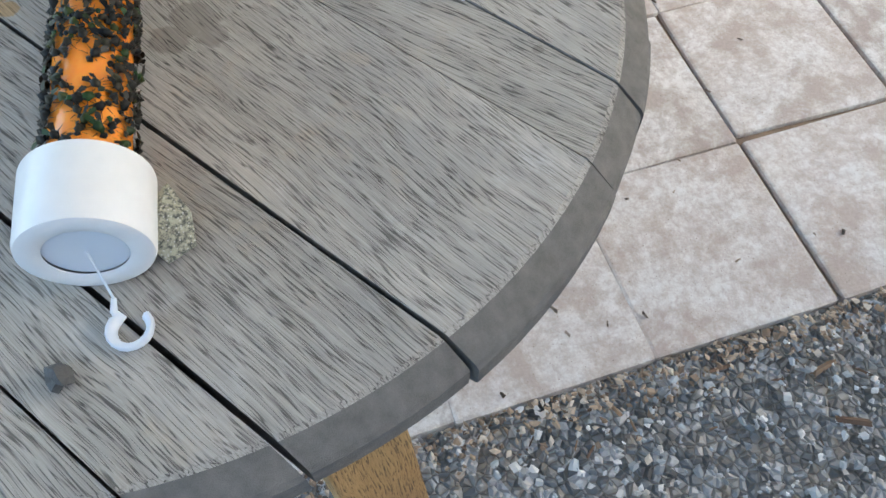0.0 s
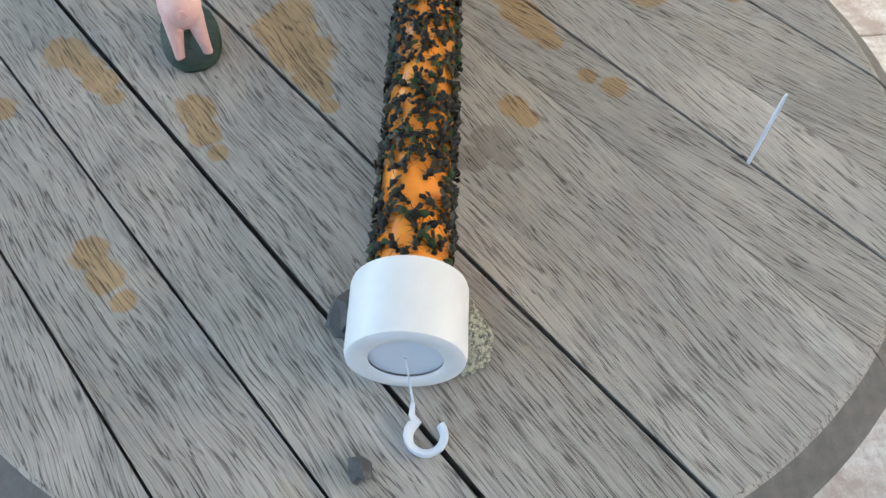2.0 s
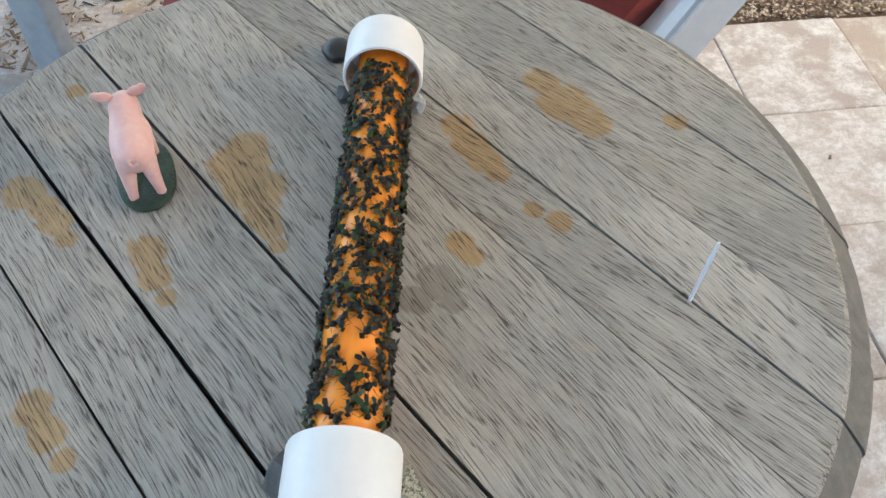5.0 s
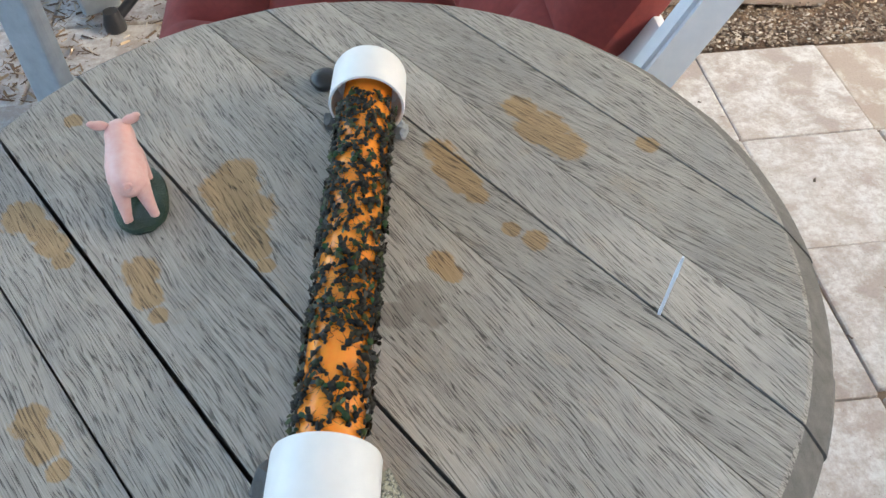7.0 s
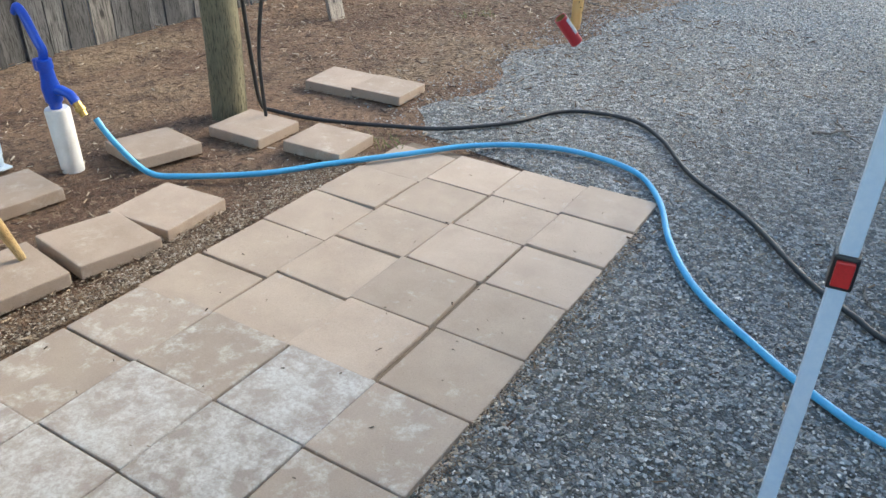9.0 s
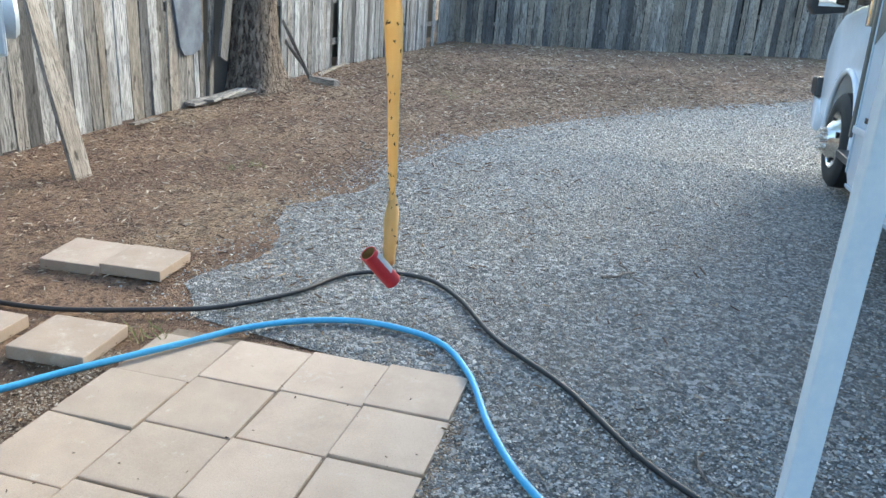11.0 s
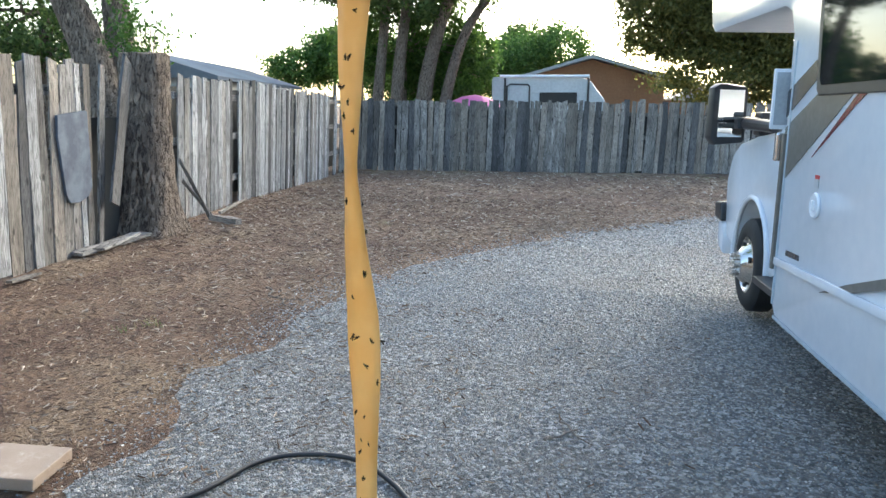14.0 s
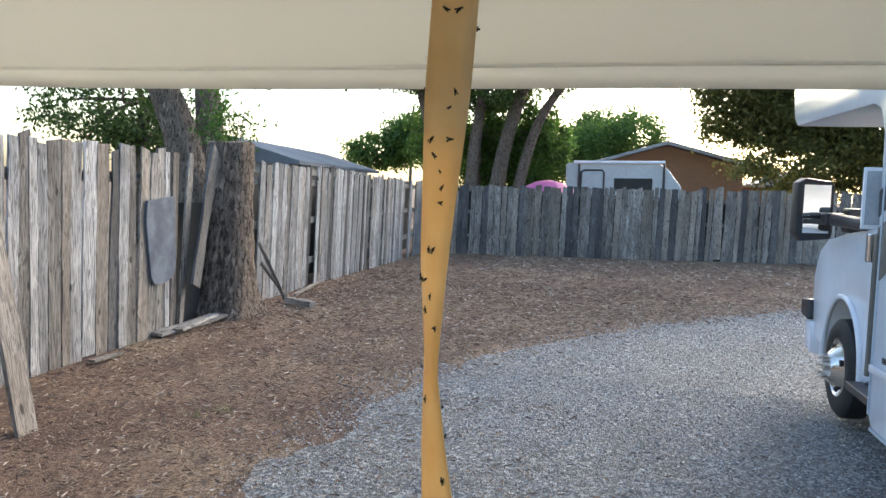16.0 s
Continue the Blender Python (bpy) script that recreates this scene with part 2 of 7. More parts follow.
# table boards: grey, with long dark cracks
def oak_boards(name):
    """Grey weathered oak: short dark open pores along x, the grain turned a little from board to board."""
    m = Mat(name, 0.86)
    r = m.shifted(13.0)
    turn = m.node("ShaderNodeVectorRotate")
    turn.rotation_type = "Z_AXIS"
    ang = m.node("ShaderNodeMapRange")
    ang.inputs["To Min"].default_value, ang.inputs["To Max"].default_value = -0.16, 0.16
    m.link(r, ang.inputs["Value"])
    m.link(m.co, turn.inputs["Vector"])
    m.link(ang.outputs[0], turn.inputs["Angle"])
    m.co = turn.outputs[0]
    sway = m.node("ShaderNodeTexNoise", Scale=9.0, Detail=2.0)
    m.link(m.co, sway.inputs["Vector"])
    add = m.node("ShaderNodeVectorMath")
    add.operation = "MULTIPLY_ADD"
    add.inputs[1].default_value = (0.014, 0.014, 0.0)
    m.link(sway.outputs["Color"], add.inputs[0])
    m.link(m.co, add.inputs[2])
    m.co = add.outputs[0]
    lines = m.ramp(m.noise(1.0, 1.0, 0.5, (24.0, 600.0, 600.0)), [(0.445, 0.0), (0.488, 1.0), (0.512, 1.0), (0.555, 0.0)])
    breaks = m.ramp(m.noise(1.0, 1.0, 0.5, (80.0, 900.0, 900.0)), [(0.36, 0.0), (0.52, 1.0)])
    pores = m.mix(1.0, lines, breaks, "MULTIPLY")
    hair = m.noise(1.0, 2.0, 0.6, (30.0, 1700.0, 1700.0))
    rings = m.noise(1.0, 3.0, 0.6, (4.0, 75.0, 75.0))
    patch = m.noise(8.0, 6, 0.7)
    blot = m.noise(34.0, 4, 0.7)
    c = m.mix(m.ramp(rings, [(0.32, 0.0), (0.68, 1.0)]), (0.358, 0.333, 0.297), (0.455, 0.424, 0.38))
    c = m.mix(m.ramp(patch, [(0.42, 0.0), (0.62, 0.75)]), c, (0.30, 0.284, 0.264))
    c = m.mix(m.ramp(blot, [(0.58, 0.0), (0.74, 0.45)]), c, (0.43, 0.35, 0.26))
    c = m.mix(m.ramp(blot, [(0.26, 0.5), (0.40, 0.0)]), c, (0.50, 0.49, 0.465))
    c = m.mix(0.6, c, m.ramp(hair, [(0.3, 0.32), (0.7, 0.66)]), "OVERLAY")
    # pores come in bands that follow the rings
    depth = m.node("ShaderNodeMath")
    depth.operation = "MULTIPLY"
    m.link(pores, depth.inputs[0])
    m.link(m.ramp(rings, [(0.25, 1.0), (0.75, 0.62)]), depth.inputs[1])
    c = m.mix(depth.outputs[0], c, (0.075, 0.068, 0.06))
    c = m.mix(0.55, c, m.ramp(r, [(0.0, 0.40), (1.0, 0.60)]), "OVERLAY")
    m.colour(c).bump(m.ramp(pores, [(0.0, 1.0), (0.8, 0.0)]), 0.0009, 0.7)
    return m.m


TABLE_WOOD = oak_boards("weathered_table_wood")
TABLE_END = two_tone("weathered_end_grain", (0.13, 0.125, 0.116), (0.225, 0.212, 0.195), 500, 0.92, dist=0.0015, spread=0.3)
TABLE_LEG = weathered("bare_yellow_wood", [(0.36, 0.22, 0.09), (0.44, 0.28, 0.12), (0.30, 0.18, 0.08)], 1.0, 14.0, 0.7)
FENCE_WOOD = weathered("weathered_fence_wood", [(0.22, 0.201, 0.184), (0.39, 0.36, 0.328), (0.08, 0.07, 0.063)], 0.28, 26.0, 0.9, depth=0.007, fibre=520.0, cut=0.05, knots=3.2)
FENCE_PALE = weathered("pale_fence_wood", [(0.30, 0.294, 0.294), (0.49, 0.484, 0.482), (0.12, 0.114, 0.112)], 0.28, 26.0, 0.9, depth=0.007, fibre=520.0, cut=0.05, knots=3.2)
# odd dark boards elsewhere; in the near fence its darkness stands for tree shade
FENCE_DARK = weathered("dark_fence_wood", [(0.085, 0.083, 0.085), (0.155, 0.15, 0.15), (0.05, 0.047, 0.046)], 0.28, 22.0, 0.9, depth=0.005, fibre=700.0, cut=0.03, knots=3.2)
FENCE_WARM = weathered("brown_fence_wood", [(0.235, 0.20, 0.17), (0.36, 0.32, 0.275), (0.14, 0.115, 0.095)], 0.28, 22.0, 0.9, depth=0.005, fibre=700.0, cut=0.03, knots=3.2)
PANEL_WOOD = two_tone("blue_grey_panel", (0.125, 0.15, 0.19), (0.065, 0.082, 0.115), 22, 0.75, dist=0.004, spread=0.12)
STOOL_WOOD = weathered("varnished_pale_wood", [(0.52, 0.36, 0.16), (0.60, 0.44, 0.22), (0.44, 0.29, 0.12)], 0.9, 16.0, 0.5)
POST_WOOD = weathered("treated_post_wood", [(0.15, 0.135, 0.085), (0.215, 0.195, 0.125), (0.09, 0.082, 0.055)], 0.35, 12.0, 0.85, depth=0.003)

# seat of the stool, white paint with blue splashes
_m = Mat("flaking_white_and_blue_paint", 0.6)
_c = _m.mix(_m.ramp(_m.noise(14, 4), [(0.42, 0.0), (0.55, 1.0)]), (0.62, 0.64, 0.66), (0.40, 0.36, 0.30))
_c = _m.mix(_m.ramp(_m.noise(7, 3), [(0.56, 0.0), (0.6, 1.0)]), _c, (0.03, 0.17, 0.55))
_m.colour(_c).bump(_m.noise(60, 4), 0.001)
STOOL_SEAT = _m.m


def paver_material(name, a, b, pale, worn):
    m = Mat(name, 0.9)
    m.shifted(23.0)
    r2 = m.node("ShaderNodeObjectInfo").outputs["Random"]
    base = m.mix(m.ramp(m.noise(6, 4), [(0.35, 0.0), (0.68, 1.0)]), a, b)
    tone = m.ramp(r2, [(0.0, 0.42), (0.5, 0.5), (1.0, 0.58)])
    base = m.mix(0.7, base, tone, "OVERLAY")
    lime = m.noise(13, 6, 0.7, None, 0.15)
    crumbs = m.noise(70, 5, 0.7)
    f = m.node("ShaderNodeMath")
    f.operation = "MULTIPLY"
    m.link(m.ramp(lime, [(worn, 0.0), (worn + 0.16, 1.0)]), f.inputs[0])
    m.link(m.ramp(crumbs, [(0.36, 0.25), (0.6, 1.0)]), f.inputs[1])
    c = m.mix(f.outputs[0], base, pale)
    c = m.mix(0.5, c, m.ramp(m.noise(220, 5, 0.75), [(0.3, 0.36), (0.7, 0.62)]), "OVERLAY")
    pits = m.ramp(m.voronoi(120), [(0.05, 1.0), (0.10, 0.0)])
    c = m.mix(pits, c, (0.16, 0.12, 0.09))
    m.colour(c).bump(m.noise(160, 6, 0.75), 0.0015, 0.7)
    return m.m


PAVER = paver_material("tan_paver", (0.475, 0.38, 0.302), (0.41, 0.322, 0.255), (0.56, 0.53, 0.48), 0.60)
PAVER_WORN = paver_material("limed_paver", (0.375, 0.325, 0.285), (0.34, 0.285, 0.25), (0.58, 0.57, 0.545), 0.41)
PAVER_MID = paver_material("part_limed_paver", (0.41, 0.335, 0.275), (0.36, 0.29, 0.24), (0.57, 0.55, 0.51), 0.50)
SLAB = paver_material("buff_slab", (0.42, 0.332, 0.268), (0.35, 0.272, 0.217), (0.47, 0.40, 0.34), 0.54)

JOINT = two_tone("sandy_joint_soil", (0.15, 0.108, 0.078), (0.24, 0.185, 0.135), 90, 0.95, dist=0.003)

# gravel ground, chip size about 2 cm
_m = Mat("grey_gravel", 0.85, space="Object")
_cell = _m.voronoi(78, out="Color")
_sep = _m.node("ShaderNodeSeparateColor")
_m.link(_cell, _sep.inputs[0])
_c = _m.ramp(_sep.outputs[0], [(0.0, (0.115, 0.128, 0.138)), (0.35, (0.19, 0.212, 0.228)), (0.65, (0.30, 0.328, 0.345)), (0.85, (0.36, 0.345, 0.315)), (1.0, (0.53, 0.54, 0.54))])
_edge = _m.voronoi(78, "DISTANCE_TO_EDGE")
_c = _m.mix(_m.ramp(_edge, [(0.0, 0.75), (0.10, 0.0)]), _c, (0.13, 0.118, 0.105))
_c = _m.mix(_m.ramp(_m.noise(30, 4, 0.7), [(0.5, 0.0), (0.66, 0.55)]), _c, (0.26, 0.21, 0.155))
_big = _m.voronoi(44, out="Color")
_sep = _m.node("ShaderNodeSeparateColor")
_m.link(_big, _sep.inputs[0])
_c = _m.mix(_m.ramp(_sep.outputs[0], [(0.78, 0.0), (0.82, 0.6)]), _c, (0.07, 0.075, 0.082))
_c = _m.mix(_m.ramp(_sep.outputs[1], [(0.84, 0.0), (0.88, 0.75)]), _c, (0.52, 0.53, 0.54))
_c = _m.mix(_m.ramp(_m.noise(1.2, 5), [(0.45, 0.0), (0.75, 0.5)]), _c, (0.17, 0.15, 0.12))
_m.colour(_c).bump(_m.ramp(_edge, [(0.0, 0.0), (0.3, 1.0)]), 0.012, 0.9)
GRAVEL = _m.m

# bare dirt with leaf and bark litter
_m = Mat("brown_litter_dirt", 0.95, space="Object")
_c = _m.mix(_m.ramp(_m.noise(0.9, 6, 0.65), [(0.38, 0.0), (0.60, 1.0)]), (0.155, 0.088, 0.056), (0.275, 0.172, 0.11))
_c = _m.mix(_m.ramp(_m.noise(0.55, 4, 0.6, (1.0, 1.6, 1.0)), [(0.50, 0.0), (0.64, 0.85)]), _c, (0.36, 0.26, 0.165))
_c = _m.mix(_m.ramp(_m.noise(4.2, 6, 0.75), [(0.52, 0.0), (0.64, 0.85)]), _c, (0.085, 0.052, 0.036))
_c = _m.mix(_m.ramp(_m.noise(34, 5, 0.75), [(0.48, 0.0), (0.62, 0.9)]), _c, (0.07, 0.044, 0.03))
_c = _m.mix(_m.ramp(_m.noise(52, 4, 0.7, (1.0, 0.5, 1.0)), [(0.60, 0.0), (0.66, 0.85)]), _c, (0.40, 0.29, 0.20))
_c = _m.mix(_m.ramp(_m.noise(130, 4, 0.75), [(0.60, 0.0), (0.68, 0.8)]), _c, (0.42, 0.33, 0.25))
_m.colour(_c).bump(_m.noise(45, 6, 0.75), 0.03, 1.0)
DIRT = _m.m

# loose chips, coloured one by one
_m = Mat("gravel_chip", 0.8)
_r = _m.node("ShaderNodeNewGeometry").outputs["Random Per Island"]
_m.colour(_m.ramp(_r, [(0.0, (0.12, 0.132, 0.14)), (0.35, (0.28, 0.305, 0.32)), (0.6, (0.43, 0.455, 0.465)), (0.75, (0.42, 0.375, 0.31)), (0.9, (0.50, 0.49, 0.47)), (1.0, (0.68, 0.68, 0.66))])).bump(_m.noise(200, 3), 0.001)
CHIP = _m.m
_m = Mat("bark_and_straw", 0.9)
_r = _m.node("ShaderNodeNewGeometry").outputs["Random Per Island"]
_m.colour(_m.ramp(_r, [(0.0, (0.08, 0.05, 0.034)), (0.4, (0.165, 0.105, 0.068)), (0.68, (0.22, 0.145, 0.09)), (0.88, (0.38, 0.29, 0.20)), (1.0, (0.62, 0.55, 0.45))]))
LITTER = _m.m
_m = Mat("sandy_grit", 0.95)
_r = _m.node("ShaderNodeNewGeometry").outputs["Random Per Island"]
_m.colour(_m.ramp(_r, [(0.0, (0.10, 0.07, 0.05)), (0.4, (0.25, 0.185, 0.13)), (0.75, (0.38, 0.30, 0.22)), (1.0, (0.52, 0.46, 0.38))]))
GRIT = _m.m

# bark
_m = Mat("furrowed_bark", 0.95)
_w = _m.node("ShaderNodeVectorMath")
_w.operation = "MULTIPLY_ADD"
_w.inputs[1].default_value = (0.05, 0.05, 0.10)
_n = _m.node("ShaderNodeTexNoise", Scale=9.0, Detail=4.0)
_m.link(_m.co, _n.inputs["Vector"])
_m.link(_n.outputs["Color"], _w.inputs[0])
_m.link(_m.co, _w.inputs[2])
_m.co = _w.outputs[0]
_v = _m.noise(34, 6, 0.66, (1.0, 1.0, 0.28), 0.8)
_c = _m.mix(_m.ramp(_v, [(0.42, 1.0), (0.50, 0.0)]), _m.mix(_m.ramp(_m.noise(9, 4, 0.7), [(0.35, 0.0), (0.65, 1.0)]), (0.21, 0.158, 0.12), (0.31, 0.245, 0.19)), (0.085, 0.06, 0.046))
_c = _m.mix(0.5, _c, _m.ramp(_m.noise(60, 5, 0.7), [(0.3, 0.3), (0.7, 0.7)]), "OVERLAY")
_m.colour(_c).bump(_m.ramp(_v, [(0.38, 0.0), (0.56, 1.0)]), 0.04, 1.0)
BARK = _m.m


def leaf_material(name, stops):
    m = Mat(name, 0.6)
    r = m.node("ShaderNodeNewGeometry").outputs["Random Per Island"]
    c = m.ramp(r, stops)
    m.colour(c)
    t = m.node("ShaderNodeBsdfTranslucent")
    m.link(c, t.inputs[0])
    x = m.node("ShaderNodeMixShader")
    x.inputs[0].default_value = 0.55
    m.link(m.b.outputs[0], x.inputs[1])
    m.link(t.outputs[0], x.inputs[2])
    m.link(x.outputs[0], m.t.nodes["Material Output"].inputs[0])
    return m.m


LEAF = leaf_material("green_leaves", [(0.0, (0.045, 0.075, 0.022)), (0.5, (0.09, 0.15, 0.04)), (1.0, (0.16, 0.22, 0.065))])
LEAF_BRIGHT = leaf_material("bright_green_leaves", [(0.0, (0.05, 0.10, 0.02)), (0.6, (0.09, 0.17, 0.035)), (1.0, (0.14, 0.24, 0.05))])
LEAF_OLIVE = leaf_material("olive_leaves", [(0.0, (0.08, 0.095, 0.028)), (0.6, (0.15, 0.16, 0.045)), (1.0, (0.26, 0.235, 0.07))])
GRASS = leaf_material("thin_grass", [(0.0, (0.08, 0.12, 0.03)), (0.6, (0.14, 0.17, 0.05)), (1.0, (0.30, 0.25, 0.11))])


# ---- mesh helpers ----
def part(name, bm, material, parent=None, label="", smooth=False, m=None):
    """Links a bmesh as one mesh object, under its thing if one is given."""
    me = bpy.data.meshes.new(name)
    bm.normal_update()
    bm.to_mesh(me)
    bm.free()
    me.materials.append(material)
    if smooth:
        me.shade_smooth()
        me.set_sharp_from_angle(angle=radians(40))
    ob = new(name, me)
    if m is not None:
        ob.matrix_basis = m
    if parent is not None:
        ob.parent = parent
    if label:
        ob["label"] = label
    return ob


def thing(name, label, category, m=None, group="", kind=""):
    ob = new(name)
    ob.empty_display_size = 0.05
    if m is not None:
        ob.matrix_basis = m
    return tagged(ob, label, category, group, kind)


def box(bm, lo, hi, bevel=0.0, m=None):
    """A box from corner to corner, its edges rounded."""
    c = [(a + b) / 2 for a, b in zip(lo, hi)]
    d = [abs(b - a) for a, b in zip(lo, hi)]
    g = bmesh.ops.create_cube(bm, size=1.0, matrix=Matrix.Translation(c) @ Matrix.Diagonal((*d, 1)))
    vs = g["verts"]
    if bevel:
        es = list({e for v in vs for e in v.link_edges})
        r = bmesh.ops.bevel(bm, geom=es, offset=bevel, segments=2, affect="EDGES", profile=0.6)
        vs = list({v for f in r["faces"] for v in f.verts} | {v for v in vs if v.is_valid})
    if m is not None:
        bmesh.ops.transform(bm, matrix=m, verts=vs)
    return vs


def tube(bm, pts, radii, n=12, caps=True, squash=None):
    """A tube along a line of points, with a radius for each."""
    pts = [Vector(p) for p in pts]
    if isinstance(radii, (int, float)):
        radii = [radii] * len(pts)
    side = None
    rings = []
    for i, p in enumerate(pts):
        d = (pts[min(i + 1, len(pts) - 1)] - pts[max(i - 1, 0)]).normalized()
        if side is None:
            side = d.orthogonal().normalized()
        side = (side - d * side.dot(d)).normalized()
        up = d.cross(side)
        rings.append([bm.verts.new(p + radii[i] * (math.cos(2 * math.pi * k / n) * side + math.sin(2 * math.pi * k / n) * up * (squash or 1))) for k in range(n)])
    for a, b in zip(rings, rings[1:]):
        for k in range(n):
            bm.faces.new((a[k], a[(k + 1) % n], b[(k + 1) % n], b[k]))
    if caps:
        bm.faces.new(rings[0][::-1])
        bm.faces.new(rings[-1])
    return rings


def lathe(bm, profile, n=32, m=None):
    """A turned shape about local z from (radius, height) pairs."""
    m = m or Matrix()
    rings = []
    for r, h in profile:
        rings.append([bm.verts.new(m @ Vector((r * math.cos(2 * math.pi * k / n), r * math.sin(2 * math.pi * k / n), h))) for k in range(n)])
    for a, b in zip(rings, rings[1:]):
        for k in range(n):
            bm.faces.new((a[k], a[(k + 1) % n], b[(k + 1) % n], b[k]))
    if profile[0][0] > 1e-5:
        bm.faces.new(rings[0][::-1])
    if profile[-1][0] > 1e-5:
        bm.faces.new(rings[-1])
    bmesh.ops.remove_doubles(bm, verts=[v for r in rings for v in r], dist=1e-6)


def prism(bm, outline, axis, lo, hi, bevel=0.0):
    """A flat outline pushed from lo to hi along an axis."""
    def at(u, v, w):
        return {"x": (w, u, v), "y": (u, w, v), "z": (u, v, w)}[axis]
    a = [bm.verts.new(at(u, v, lo)) for u, v in outline]
    b = [bm.verts.new(at(u, v, hi)) for u, v in outline]
    n = len(outline)
    fs = [bm.faces.new(a[::-1]), bm.faces.new(b)]
    for k in range(n):
        fs.append(bm.faces.new((a[k], a[(k + 1) % n], b[(k + 1) % n], b[k])))
    bmesh.ops.recalc_face_normals(bm, faces=fs)
    if bevel:
        es = list({e for f in fs for e in f.edges})
        bmesh.ops.bevel(bm, geom=es, offset=bevel, segments=2, affect="EDGES", profile=0.6)


def smooth_line(pts, step=6):
    """A smooth line through some points."""
    pts = [Vector(p) for p in pts]
    out = []
    for i in range(len(pts) - 1):
        p0, p1, p2, p3 = pts[max(i - 1, 0)], pts[i], pts[i + 1], pts[min(i + 2, len(pts) - 1)]
        for k in range(step):
            t = k / step
            out.append(0.5 * (2 * p1 + (p2 - p0) * t + (2 * p0 - 5 * p1 + 4 * p2 - p3) * t * t + (3 * p1 - p0 - 3 * p2 + p3) * t ** 3))
    return out + [pts[-1]]


def lump(bm, centre, size, seed, detail=2, rough=0.25):
    """An uneven stone."""
    g = bmesh.ops.create_icosphere(bm, subdivisions=detail, radius=1.0)
    for v in g["verts"]:
        n = noise.noise(v.co * 1.4 + Vector((seed * 3.1, seed * 1.7, 0)))
        v.co *= 1 + rough * n * 2
        v.co = Vector(centre) + Vector((v.co.x * size[0], v.co.y * size[1], v.co.z * size[2]))
    return g["verts"]

P = 0.305  # paver pitch


def ground_height(x, y):
    """The yard rises gently towards the far corner."""
    t = min(max((x - 8) / 11, 0), 1)
    return 0.033 * max(-y, -4.0) * t * t * (3 - 2 * t)


GRAVEL_EDGE = [(-6, 0.012), (2.49, 0.012), (2.51, 1.2), (2.9, 1.36), (3.55, 1.42), (4.7, 1.46), (6.2, 1.34), (8.05, 0.66), (9.9, -0.5), (12.8, -3.3), (16, -6.2)]


def gravel_side(x):
    """The y of the gravel's border at x."""
    for (x0, y0), (x1, y1) in zip(GRAVEL_EDGE, GRAVEL_EDGE[1:]):
        if x0 <= x <= x1:
            return y0 + (y1 - y0) * (x - x0) / max(x1 - x0, 1e-6)
    return -6.2


# ---- ground ----
def build_ground():
    xs = [-300, -120, -50, -20, -10] + [-6 + 0.25 * k for k in range(113)] + [26, 40, 90, 300]
    ys = [-300, -120, -50, -20] + [-10 + 0.25 * k for k in range(73)] + [12, 20, 50, 120, 300]
    bm = bmesh.new()
    rows = []
    for x in xs:
        row = []
        for y in ys:
            z = ground_height(x, y) - 0.02
            if y < gravel_side(x) - 0.5 and -6 < x < 16:
                z -= 0.06
            elif (y > 1.6 or x > 3) and abs(x) < 25 and abs(y) < 9:
                z += 0.008 + 0.012 * noise.noise((x * 1.3, y * 1.3, 0))
            row.append(bm.verts.new((x, y, z)))
        rows.append(row)
    for a, b in zip(rows, rows[1:]):
        for k in range(len(ys) - 1):
            bm.faces.new((a[k], b[k], b[k + 1], a[k + 1]))
    ob = part("ground", bm, DIRT, smooth=True)
    tagged(ob, "bare brown dirt covered with bark and leaf litter", "ground", kind="structure")


def build_gravel():
    bm = bmesh.new()
    xs = [-6 + 0.1 * k for k in range(221)]
    prev = None
    for x in xs:
        top = gravel_side(x)
        if x > 2.6:
            top += 0.28 * noise.noise((x * 1.1, 3.0, 0)) + 0.12 * noise.noise((x * 6.0, 9.0, 0))
        col = [bm.verts.new((x, y, ground_height(x, y) - 0.004 - 0.012 * (k == 0))) for k, y in enumerate([top + (-14 - top) * (j / 10) ** 1.7 for j in range(11)])]
        if prev:
            for k in range(10):
                bm.faces.new((prev[k], prev[k + 1], col[k + 1], col[k]))
        prev = col
    tagged(part("gravel_drive", bm, GRAVEL, smooth=True), "grey crushed-stone gravel drive", "gravel", kind="structure")


def scatter(name, label, category, material, places, shape_v, shape_f, sizes, squash, long=1.0):
    """Many small loose pieces in one mesh."""
    rng = np.random.default_rng(len(places))
    n = len(places)
    v = np.repeat(shape_v[None], n, 0) * (1 + 0.35 * rng.standard_normal((n, len(shape_v), 1)).clip(-1, 1))
    s = sizes[:, None] * np.stack([long * (0.8 + 0.4 * rng.random(n)), 0.7 + 0.5 * rng.random(n), squash * (0.7 + 0.6 * rng.random(n))], 1)
    v = v * s[:, None, :]
    a = rng.random(n) * 2 * np.pi
    tilt = (rng.random(n) - 0.5) * 0.7
    ca, sa, ct, st = np.cos(a)[:, None], np.sin(a)[:, None], np.cos(tilt)[:, None], np.sin(tilt)[:, None]
    x, y, z = v[..., 0], v[..., 1], v[..., 2]
    x, z = x * ct - z * st, x * st + z * ct
    x, y = x * ca - y * sa, x * sa + y * ca
    out = np.stack([x, y, z], -1) + places[:, None, :]
    faces = (shape_f[None] + (np.arange(n) * len(shape_v))[:, None, None]).reshape(-1, shape_f.shape[1])
    me = bpy.data.meshes.new(name)
    me.from_pydata(out.reshape(-1, 3).tolist(), [], faces.tolist())
    me.materials.append(material)
    return tagged(new(name, me), label, category, kind="stuff")


